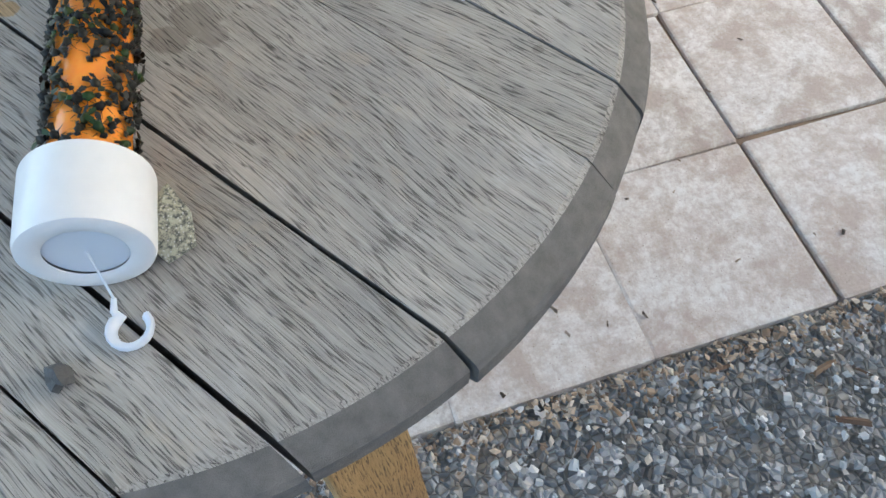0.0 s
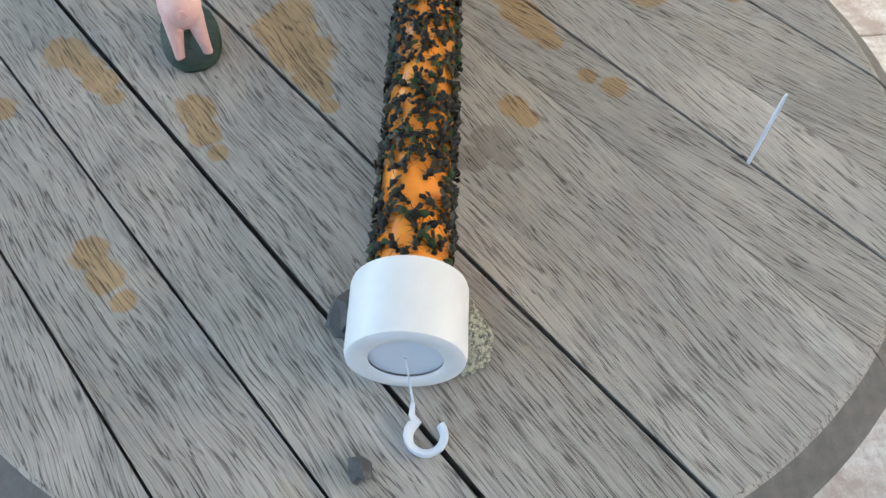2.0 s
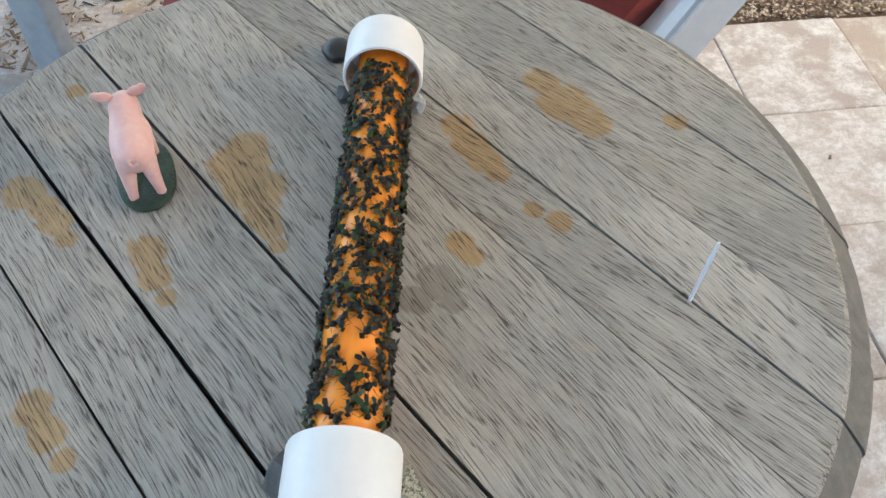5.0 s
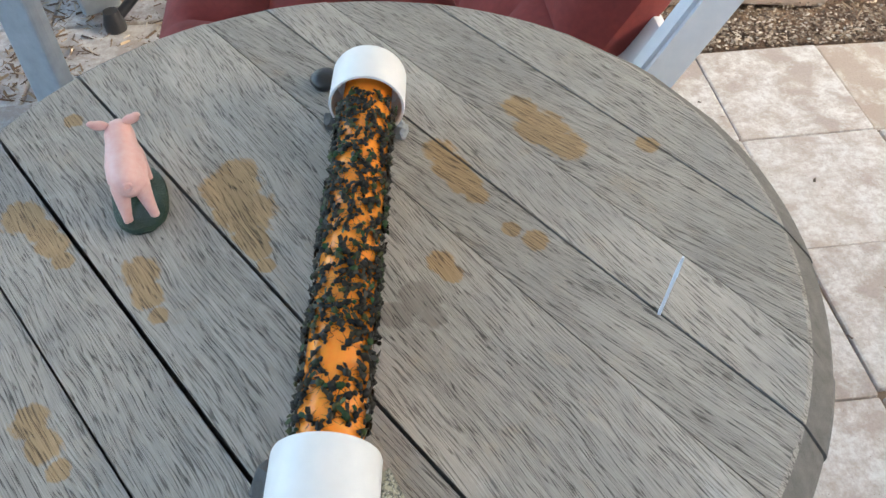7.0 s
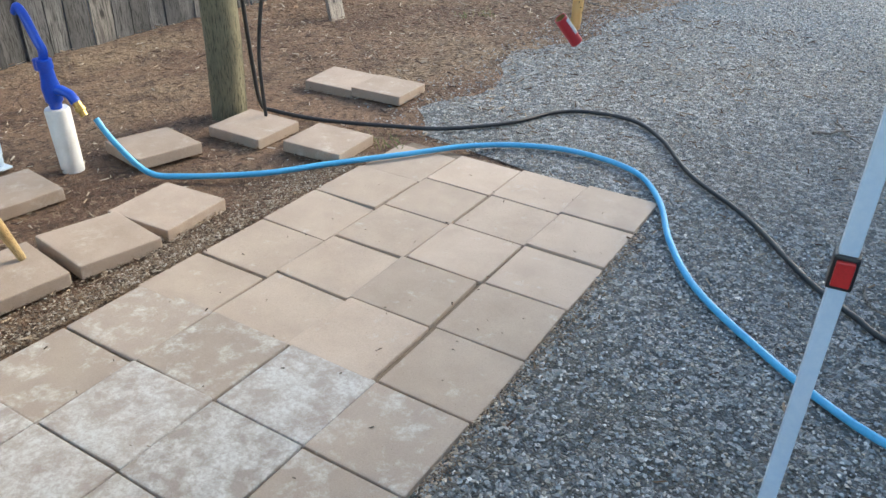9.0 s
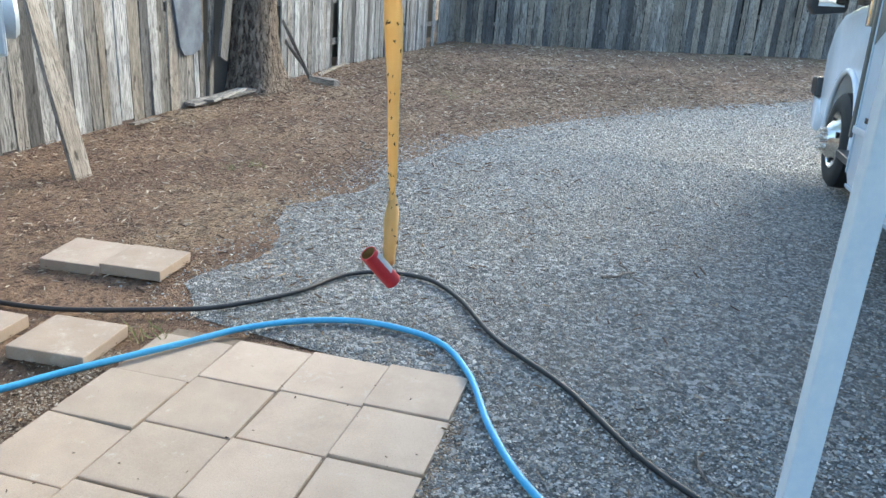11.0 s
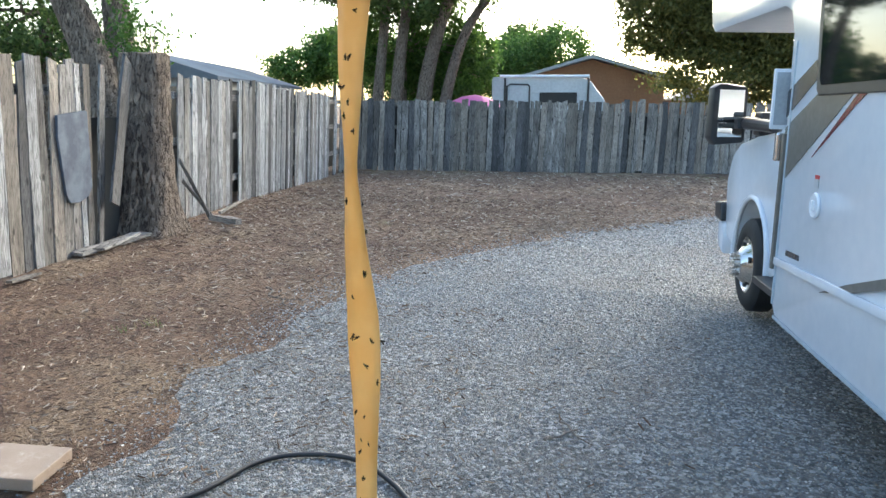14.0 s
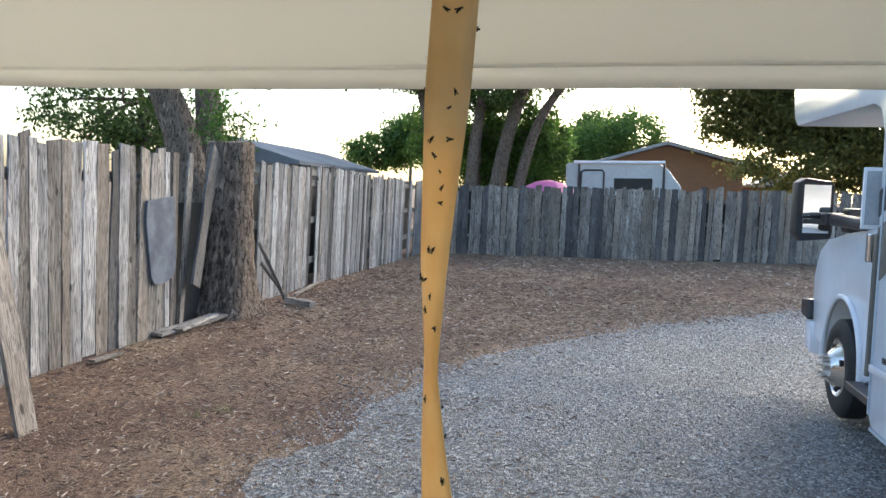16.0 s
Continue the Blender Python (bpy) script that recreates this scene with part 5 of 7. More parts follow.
def build_grey_chair():
    """The broad grey leg and arm of another resin chair, beyond the table."""
    ch = thing("resin_chair", "grey plastic patio chair with broad moulded legs", "chair", pose(-1.58, 1.36, 0))
    for x, y, sx, sy in ((0.17, -0.20, 1, -1), (0.17, 0.24, 1, 1), (-0.27, -0.20, -1, -1), (-0.27, 0.24, -1, 1)):
        bm = bmesh.new()
        prism(bm, [(-0.045, -0.02), (0.045, -0.02), (0.05, 0.0), (0.045, 0.02), (-0.045, 0.02), (-0.05, 0.0)], "z", 0, 0.42, 0.006)
        for v in bm.verts:
            v.co += Vector((-0.06 * sx * v.co.z, -0.06 * sy * v.co.z, 0))
        part("leg", bm, GREY_RESIN, ch, m=pose(x, y, 0, 0, 0, 30 * sx * sy))
    bm = bmesh.new()
    box(bm, (-0.28, -0.22, 0.40), (0.2, 0.26, 0.43), 0.012)
    part("seat", bm, GREY_RESIN, ch)
    bm = bmesh.new()
    prism(bm, [(-0.26, 0.41), (-0.30, 0.42), (-0.42, 0.86), (-0.39, 0.87)], "y", -0.21, 0.25, 0.008)
    part("backrest", bm, GREY_RESIN, ch)


# ---- canopy, its poles and the hanging ribbon ----
POLE_A, POLE_B = (0.83, -0.70), (1.185, 2.44)
EAVE = 1.648


def build_canopy():
    for x, y in (POLE_A, POLE_B):
        pole = thing("canopy_pole", "white square canopy pole with a red and black height clip", "pole", pose(x, y, 0, 0, 0, 6), "canopy poles")
        bm = bmesh.new()
        box(bm, (-0.0125, -0.0148, 0.06), (0.0125, 0.0148, 1.72), 0.002)
        part("outer_tube", bm, POLE_WHITE, pole)
        bm = bmesh.new()
        box(bm, (-0.0102, -0.0122, 0.006), (0.0102, 0.0122, 0.72), 0.002)
        part("inner_tube", bm, POLE_WHITE, pole)
        bm = bmesh.new()
        box(bm, (-0.03, -0.03, -0.004), (0.03, 0.03, 0.006), 0.002)
        part("foot_plate", bm, POLE_WHITE, pole)
        bm = bmesh.new()
        box(bm, (-0.018, -0.0205, 0.715), (0.018, 0.0205, 0.778), 0.005)
        clip = part("height_clip", bm, BLACK_PLASTIC, pole, "black clip housing")
        bm = bmesh.new()
        box(bm, (-0.025, -0.0145, 0.724), (-0.016, 0.0145, 0.770), 0.003)
        part("release_button", bm, RED_CLIP, clip, "red release button")
    can = thing("canopy", "cream cloth shade canopy on white poles", "canopy")
    d = Vector((POLE_B[0] - POLE_A[0], POLE_B[1] - POLE_A[1], 0)).normalized()
    back = Vector((-d.y, d.x, 0))
    a = Vector((POLE_A[0], POLE_A[1], 0)) - d * 0.12 - back * 0.045
    ln = 3.4
    bm = bmesh.new()
    n, rows = 60, [(0.016, 0.0), (0.018, 0.002), (0.05, 0.0), (0.10, 0.0), (0.20, 0.0)]
    grid = []
    for h, off in rows:
        grid.append([])
        for k in range(n + 1):
            s = ln * k / n
            w = 0.006 * noise.noise((s * 2.2, h * 8, 0)) + 0.004 * math.sin(s * 5 + h * 20)
            p = a + d * s + back * (off + w) + Vector((0, 0, EAVE + h + 0.006 * noise.noise((s * 1.5, 4.0, 0))))
            grid[-1].append(bm.verts.new(p))
    for r0, r1 in zip(grid, grid[1:]):
        for k in range(n):
            bm.faces.new((r0[k], r0[k + 1], r1[k + 1], r1[k]))
    ob = part("valance", bm, CLOTH_CREAM, can, "hanging cream cloth edge with a stitched hem", True)
    ob.modifiers.new("thick", "SOLIDIFY").thickness = 0.002
    bm = bmesh.new()
    prev = None
    for k in range(n + 1):
        q = ln * k / n
        base = a + d * q + back * (-0.003 + 0.006 * noise.noise((q * 2.2, 0, 0)) + 0.004 * math.sin(q * 5)) + Vector((0, 0, EAVE + 0.006 * noise.noise((q * 1.5, 4.0, 0))))
        pair = [bm.verts.new(base), bm.verts.new(base + Vector((0, 0, 0.017)))]
        if prev:
            bm.faces.new((prev[0], pair[0], pair[1], prev[1]))
        prev = pair
    ob = part("hem", bm, CLOTH_CREAM, can, "stitched cream hem", True)
    ob.modifiers.new("thick", "SOLIDIFY").thickness = 0.002
    # roof: rises to a peak and falls behind
    bm = bmesh.new()
    peak = a + d * 1.6 + back * 1.6 + Vector((0, 0, 2.45))
    c = [a + d * (ln * i) + back * (3.2 * j) + Vector((0, 0, EAVE + 0.2)) for i, j in ((0, 0), (1, 0), (1, 1), (0, 1))]
    vs = [bm.verts.new(p) for p in c]
    top = bm.verts.new(peak)
    for k in range(4):
        bm.faces.new((vs[k], vs[(k + 1) % 4], top))
    bmesh.ops.subdivide_edges(bm, edges=bm.edges, cuts=4, use_grid_fill=True)
    ob = part("roof_cloth", bm, CLOTH_CREAM, can, "cream cloth roof", True)
    ob.modifiers.new("thick", "SOLIDIFY").thickness = 0.002


RIBBON_AT = (0.84, -0.180)
TURN = radians(15)


def build_ribbon():
    rib = thing("sticky_ribbon", "hanging amber sticky ribbon with dark flies and a red card tube", "ribbon", pose(*RIBBON_AT, 0))
    bm = bmesh.new()
    rows = 70
    pts = []
    for k in range(rows + 1):
        t = k / rows
        z = 1.05 + 0.68 * t
        seen = float(np.interp(z, [1.055, 1.08, 1.119, 1.141, 1.165, 1.19, 1.25, 1.29, 1.32, 1.345, 1.367, 1.41, 1.446, 1.464, 1.489, 1.53, 1.571, 1.63, 1.73], [0.45, 0.55, 0.58, 0.22, 0.42, 0.48, 0.50, 0.62, 0.75, 0.78, 0.72, 0.5, 0.32, 0.26, 0.36, 0.57, 0.72, 0.96, 1.0]))
        ang = math.asin(seen) if z > 1.141 else math.pi - math.asin(seen)
        w = 0.0142
        off = Vector((0.004 * math.sin(t * 5), float(np.interp(z, [1.05, 1.13, 1.19, 1.25, 1.31, 1.36, 1.41, 1.46, 1.53, 1.73], [-0.008, -0.008, -0.006, -0.004, -0.002, 0.001, 0.007, 0.011, 0.012, 0.005])), 0))
        s = Vector((math.cos(ang + TURN), math.sin(ang + TURN), 0))
        row = []
        for q in (-1, -0.33, 0.33, 1):
            curl = 0.0016 * (1 - q * q)
            row.append(bm.verts.new(off + s * w * q + Vector((-s.y, s.x, 0)) * curl + Vector((0, 0, z))))
        pts.append((off, s, w, z, row))
    for a, b in zip(pts, pts[1:]):
        for q in range(3):
            bm.faces.new((a[4][q], a[4][q + 1], b[4][q + 1], b[4][q]))
    ob = part("ribbon_strip", bm, RIBBON, rib, "translucent amber paper strip", True)
    ob.modifiers.new("thick", "SOLIDIFY").thickness = 0.0005
    # smaller dead flies stuck to both faces of the strip
    rng = random.Random(21)
    places = []
    for k in range(125):
        off, s, w, z, _ = pts[rng.randrange(3, rows)]
        sgn = rng.choice((-1, 1))
        out = Vector((-s.y, s.x, 0)) * sgn
        turn = rng.gauss(0, 0.9)
        dd = (math.cos(turn) * Vector((0, 0, 1)) + math.sin(turn) * s).normalized()
        m = Matrix((dd, out.cross(dd), out)).transposed().to_4x4()
        m.translation = off + s * w * rng.uniform(-1, 1) + out * 0.001 + Vector((0, 0, z))
        places.append((m, 0.46 + 0.22 * rng.random()))
    ob = new("flies", fly_mesh("flies", places, 8))
    ob.parent = rib
    ob["label"] = "small dark flies stuck to the strip"
    ob["kind"] = "stuff"
    m = pose(-0.012, 0.000, 1.053, -26, -32, 0)
    bm = bmesh.new()
    lathe(bm, [(0.0095, -0.03), (0.0108, -0.03), (0.0108, 0.026), (0.0095, 0.026)], 28)
    for f in [f for f in bm.faces if len(f.verts) > 8]:
        bm.faces.remove(f)
    bmesh.ops.recalc_face_normals(bm, faces=bm.faces)
    case = part("card_tube", bm, RED_CARD, rib, "red open card tube", True, m=m)
    bm = bmesh.new()
    lathe(bm, [(0.0094, -0.03), (0.0094, 0.0255)], 28)
    for f in [f for f in bm.faces if len(f.verts) > 8]:
        bm.faces.remove(f)
    part("tube_lining", bm, CARD_BROWN, case, "brown card inside", True)
    bm = bmesh.new()
    ang = [radians(-105 + 8 * k) for k in range(9)]
    lo = [bm.verts.new((0.0112 * math.cos(x), 0.0112 * math.sin(x), -0.012)) for x in ang]
    hi = [bm.verts.new((0.0112 * math.cos(x), 0.0112 * math.sin(x), 0.02)) for x in ang]
    for k in range(8):
        bm.faces.new((lo[k], lo[k + 1], hi[k + 1], hi[k]))
    part("tube_label", bm, SILVER, case, "silver label patch", True)
    bm = bmesh.new()
    tube(bm, [(0, 0.016, 1.728), (0, 0.016, 1.86)], 0.001, 6)
    part("string", bm, WHITE_PLASTIC, rib, "thin white string")


# ---- fences ----
def board_mesh(name, width, height, thick, material, seed):
    """A worn fence board, its length along local x; the top end is chipped."""
    bm = bmesh.new()
    rng = random.Random(seed)
    n = 7
    front, rear = [], []
    for k in range(n):
        x = height * k / (n - 1)
        w = width / 2
        a, b = -w + rng.uniform(0, 0.004), w - rng.uniform(0, 0.004)
        dx = (rng.uniform(-0.03, 0.02), rng.uniform(-0.03, 0.02)) if k == n - 1 else (0, 0)
        bow = 0.006 * rng.uniform(-1, 1)
        front.append((bm.verts.new((x + dx[0], a, thick / 2 + bow)), bm.verts.new((x + dx[1], b, thick / 2 - bow))))
        rear.append((bm.verts.new((x + dx[0], a, -thick / 2 + bow)), bm.verts.new((x + dx[1], b, -thick / 2 - bow))))
    for k in range(n - 1):
        (a, b), (c, d) = front[k], front[k + 1]
        (e, f), (g, h) = rear[k], rear[k + 1]
        for q in ((a, b, d, c), (f, e, g, h), (b, f, h, d), (e, a, c, g)):
            bm.faces.new(q)
    bm.faces.new((front[0][1], front[0][0], rear[0][0], rear[0][1]))
    bm.faces.new((front[-1][0], front[-1][1], rear[-1][1], rear[-1][0]))
    bmesh.ops.recalc_face_normals(bm, faces=bm.faces)
    me = bpy.data.meshes.new(name)
    bm.to_mesh(me)
    bm.free()
    me.materials.append(material)
    return me


def fence_line(name, label, a, b, height, gaps, seed, lean=0.0, palette=None, joint=0.003):
    a, b = Vector((*a, 0)), Vector((*b, 0))
    d = (b - a).normalized()
    ln = (b - a).length
    out = Vector((d.y, -d.x, 0))
    fence = thing(name, label, "fence", kind="structure")
    rng = random.Random(seed)
    widths = [0.10, 0.125, 0.14, 0.14, 0.15, 0.165]
    meshes = [(w, board_mesh("board", w, height, 0.018, (palette or (FENCE_WOOD, FENCE_PALE, FENCE_WOOD, FENCE_WARM, FENCE_DARK, FENCE_PALE))[(k * 5 + k // 6) % 6], seed + k)) for k, w in enumerate(widths * 3)]
    for z in (0.35, 0.95, 1.5):
        bm = bmesh.new()
        box(bm, (0, -0.02, -0.045), (ln, 0.02, 0.045), 0.004)
        m = Matrix((d, out, d.cross(out))).transposed().to_4x4()
        m.translation = a - out * 0.04 + Vector((0, 0, z))
        ob = part("rail", bm, FENCE_WOOD, fence, m=m)
    s = 0.0
    while s < ln:
        w, me = meshes[rng.randrange(len(meshes))]
        mid = s + w / 2
        s += w + max(-0.002, rng.gauss(joint, 0.006))
        if any(g0 < mid < g1 for g0, g1 in gaps):
            continue
        p = a + d * mid
        g = ground_height(p.x, p.y)
        tilt = rng.gauss(lean, 0.7)
        x_axis = Vector((0, 0, 1))
        m = Matrix((x_axis, d, x_axis.cross(d))).transposed().to_4x4()
        if (m.to_3x3() @ Vector((0, 0, 1))).dot(out) < 0:
            m = Matrix((x_axis, -d, x_axis.cross(-d))).transposed().to_4x4()
        m = Matrix.Translation(p + out * rng.uniform(0, 0.016) + Vector((0, 0, g - 0.03 + rng.gauss(0, 0.022)))) @ Matrix.Rotation(radians(tilt), 4, out) @ m
        ob = new("board", me)
        ob.parent = fence
        ob.matrix_basis = m
    return fence


def loose_board(label, base, top, width, thick, material, spin=0.0, name="loose_board", group="loose boards"):
    base, top = Vector(base), Vector(top)
    d = (top - base).normalized()
    y = Vector((0, 0, 1)).cross(d)
    y = y.normalized() if y.length > 1e-3 else Vector((1, 0, 0))
    m = Matrix((d, y, d.cross(y))).transposed().to_4x4()
    m.translation = base
    me = board_mesh(name, width, (top - base).length, thick, material, int(width * 1000) + len(label))
    ob = new(name, me)
    ob.matrix_basis = m @ Matrix.Rotation(radians(spin), 4, "X")
    return tagged(ob, label, "board", group)


def build_fences():
    # near fence: tree shade is put into its mostly dark palette
    fence_line("fence_near", "tall weathered board fence behind the post, its boards coloured dark for tree shade", (-1.5, 3.66), (4.3, 3.865), 1.80, [], 29, 0.6, (FENCE_DARK, FENCE_DARK, FENCE_WOOD, FENCE_DARK, FENCE_DARK, FENCE_DARK))
    fence_line("fence_side", "tall weathered grey board fence, some boards split or missing", (4.31, 3.866), (7.25, 3.97), 1.80, [], 31, 0.6, (FENCE_PALE, FENCE_PALE, FENCE_WARM, FENCE_PALE, FENCE_DARK, FENCE_WOOD))
    fence_line("fence_side_far", "leaning weathered grey board fence with gaps", (9.25, 4.06), (19.3, 4.42), 1.80, [(1.78, 2.06), (3.4, 3.5), (4.9, 5.05), (5.9, 6.0), (7.8, 8.2), (8.55, 8.8)], 47, -1.6, (FENCE_PALE, FENCE_DARK, FENCE_PALE, FENCE_PALE, FENCE_PALE, FENCE_WOOD))
    fence_line("fence_rear", "weathered grey board fence across the end of the yard", (19.32, 4.42), (20.3, -8.5), 1.74, [], 63, 0.0, (FENCE_WOOD, FENCE_WARM, FENCE_WOOD, FENCE_DARK, FENCE_WARM, FENCE_WOOD), 0.005)
    loose_board("pale split board leaning on the fence", (4.18, 3.0, -0.02), (4.45, 3.62, 1.72), 0.15, 0.03, FENCE_WARM, 20)
    loose_board("broken fence board hanging askew beside the tree", (7.46, 3.84, 0.42), (7.93, 3.92, 1.84), 0.22, 0.025, FENCE_DARK, 90)
    loose_board("narrow fence board standing askew", (7.34, 3.93, 0.0), (7.52, 3.96, 1.76), 0.12, 0.02, FENCE_WOOD, 90)
    loose_board("thin grey lath leaning on the tree", (9.45, 3.72, 0.0), (9.2, 4.0, 0.75), 0.05, 0.015, FENCE_WOOD, 40)
    loose_board("thin grey lath leaning on the tree", (9.5, 3.70, 0.0), (9.22, 3.98, 0.5), 0.05, 0.015, FENCE_WOOD, 40)
    loose_board("short weathered board lying on the dirt", (6.85, 3.88, 0.025), (8.15, 3.80, 0.05), 0.14, 0.03, FENCE_WOOD, 5)
    loose_board("short weathered board lying on the dirt", (7.05, 3.78, 0.04), (7.9, 3.86, 0.06), 0.12, 0.025, FENCE_WOOD, -8)
    loose_board("brown timber offcut lying on the dirt", (9.35, 3.66, 0.04), (9.15, 3.25, 0.04), 0.10, 0.07, FENCE_WARM, 0)
    loose_board("stick lying at the foot of the fence", (9.9, 3.8, 0.02), (11.4, 4.02, 0.03), 0.04, 0.03, FENCE_WARM, 0)
    loose_board("short pale board lying at the fence", (5.75, 3.75, 0.015), (6.05, 3.72, 0.02), 0.07, 0.02, FENCE_WARM, 0)
    # added dark sheets behind the gaps, the shade there put into their colour
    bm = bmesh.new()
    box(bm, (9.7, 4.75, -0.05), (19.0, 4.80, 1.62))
    tagged(part("wall_beyond", bm, DARK_UNDER), "added dark sheet that stands for shade behind the side fence gaps", "wall", kind="structure")
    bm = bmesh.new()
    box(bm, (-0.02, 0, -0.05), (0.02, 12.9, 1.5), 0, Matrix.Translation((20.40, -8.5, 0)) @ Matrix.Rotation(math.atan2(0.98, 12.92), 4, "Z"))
    tagged(part("wall_beyond", bm, DARK_UNDER), "added dark sheet that keeps the rear fence gaps dark", "wall", kind="structure")
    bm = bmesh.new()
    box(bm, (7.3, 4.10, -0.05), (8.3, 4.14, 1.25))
    tagged(part("wall_beyond", bm, DARK_UNDER), "added dark sheet that stands for shade in the broken fence hole", "wall", kind="structure")
    # flat grey panel nailed to the fence
    bm = bmesh.new()
    out = [(6.70, 1.29), (7.13, 1.33), (7.15, 1.31), (7.19, 0.62), (7.12, 0.53), (6.98, 0.49), (6.84, 0.50), (6.78, 0.58), (6.69, 1.1)]
    prism(bm, out, "y", 3.90, 3.925, 0.004)
    upright = Matrix.Rotation(radians(90), 4, "Y")
    bmesh.ops.transform(bm, matrix=upright, verts=bm.verts)
    tagged(part("fence_panel", bm, PANEL_WOOD, m=upright.inverted()), "blue-grey weathered panel hung on the fence boards", "panel")


# ---- trees ----
def leaves(blobs, count, size, seed, hollow=0.55):
    """Leaf quads gathered in uneven clumps inside blobs of (centre, radii)."""
    rng = np.random.default_rng(seed)
    vol = np.array([r[0] * r[1] * r[2] for _, r in blobs])
    pick = rng.choice(len(blobs), count, p=vol / vol.sum())
    cen = np.array([c for c, _ in blobs])[pick]
    rad = np.array([r for _, r in blobs])[pick]
    clumps = 70 * len(blobs)
    cu = rng.standard_normal((clumps, 3))
    cu /= np.linalg.norm(cu, axis=1, keepdims=True)
    cu *= (hollow + (1 - hollow) * rng.random((clumps, 1)) ** 0.5)
    which = rng.integers(0, 70, count) + pick * 70
    spread = 0.11 + 0.12 * rng.random((clumps, 1))
    loc = cu[which] + rng.standard_normal((count, 3)) * spread[which]
    p = cen + loc * rad
    s = size * (0.6 + 0.8 * rng.random((count, 1)))
    u = rng.standard_normal((count, 3))
    u /= np.linalg.norm(u, axis=1, keepdims=True)
    w = np.cross(u, rng.standard_normal((count, 3)))
    w /= np.linalg.norm(w, axis=1, keepdims=True)
    quad = np.stack([p - u * s, p - w * s * 0.45, p + u * s, p + w * s * 0.45], 1).reshape(-1, 3)
    return quad.tolist(), np.arange(count * 4).reshape(-1, 4).tolist()


def build_tree(label, stems, blobs, count, size, leaf, seed, limbs=6):
    tree = thing("tree", label, "tree")
    bm = bmesh.new()
    rng = random.Random(seed)
    for pts, r in stems:
        line = smooth_line(pts, 5)
        k = len(line)
        rr = [r * (1 - 0.65 * i / (k - 1)) * (1 + 0.06 * noise.noise((i * 0.7, seed, r))) for i in range(k)]
        rr[0] *= 1.25
        tube(bm, line, rr, 12)
    part("trunk", bm, BARK, tree, smooth=True)
    bm = bmesh.new()
    for c, r in blobs:
        c, r = Vector(c), Vector(r)
        best = min((Vector(p) for pts, _ in stems for p in pts[1:]), key=lambda p: (p - c).length)
        for q in range(limbs):
            v = Vector([rng.gauss(0, 1) for _ in range(3)]).normalized()
            tip = c + Vector((v.x * r.x, v.y * r.y, v.z * r.z)) * 0.9
            mid = best.lerp(tip, 0.5) + Vector((0, 0, 0.12 * r.z)) + 0.1 * r.x * Vector([rng.gauss(0, 1) for _ in range(3)])
            b = 0.012 * r.length + 0.02
            tube(bm, smooth_line([best, mid, tip], 4), [b * (1 - 0.085 * i) for i in range(9)], 6)
    part("limb", bm, BARK, tree, smooth=True)
    v, f = leaves(blobs, count, size, seed)
    me = bpy.data.meshes.new("crown")
    me.from_pydata(v, [], f)
    me.materials.append(leaf)
    ob = new("crown", me)
    ob.parent = tree
    return tree


def build_stump():
    bm = bmesh.new()
    n, rows = 56, 40
    c0 = Vector((8.37, 4.0, -0.04))
    rings = []
    for i in range(rows + 1):
        t = i / rows
        z = 1.96 * t
        r = 0.245 + 0.17 * math.exp(-t * 6) + 0.05 * (1 - t)
        ring = []
        for k in range(n):
            a = 2 * math.pi * k / n
            rr = r * (1 + 0.10 * math.exp(-t * 6) * math.sin(5 * a + 1) + 0.05 * noise.noise((math.cos(a) * 2, math.sin(a) * 2, z * 1.2)))
            rr += 0.022 * abs(noise.noise((a * 7, z * 3.0, 2.0))) + 0.012 * noise.noise((a * 16, z * 5, 7))
            top = 0.03 * noise.noise((a, 5, 1)) if i == rows else 0
            ring.append(bm.verts.new(c0 + Vector((rr * math.cos(a) - 0.03 * t, rr * math.sin(a) - 0.04 * t, z + top))))
        rings.append(ring)
    for a, b in zip(rings, rings[1:]):
        for k in range(n):
            bm.faces.new((a[k], a[(k + 1) % n], b[(k + 1) % n], b[k]))
    bm.faces.new(rings[-1])
    tagged(part("tree_stump", bm, BARK, smooth=True), "tall cut tree trunk with furrowed bark standing in the fence line", "tree trunk")
    v, f = leaves([((9.6, 4.6, 2.15), (0.35, 0.5, 0.30)), ((9.4, 4.75, 2.5), (0.2, 0.25, 0.35))], 900, 0.035, 77, 0.2)
    me = bpy.data.meshes.new("crown")
    me.from_pydata(v, [], f)
    me.materials.append(LEAF_BRIGHT)
    sap = thing("sapling", "bright green sapling growing behind the fence", "sapling")
    ob = new("crown", me)
    ob.parent = sap
    bm = bmesh.new()
    for k in range(5):
        tube(bm, [(9.55, 4.65, -0.02), (9.5 + 0.05 * k, 4.6 + 0.05 * (k - 2), 1.6), (9.45 + 0.08 * k, 4.6 + 0.12 * (k - 2), 2.5)], [0.02, 0.012, 0.004], 6)
    part("stem", bm, BARK, sap, smooth=True)


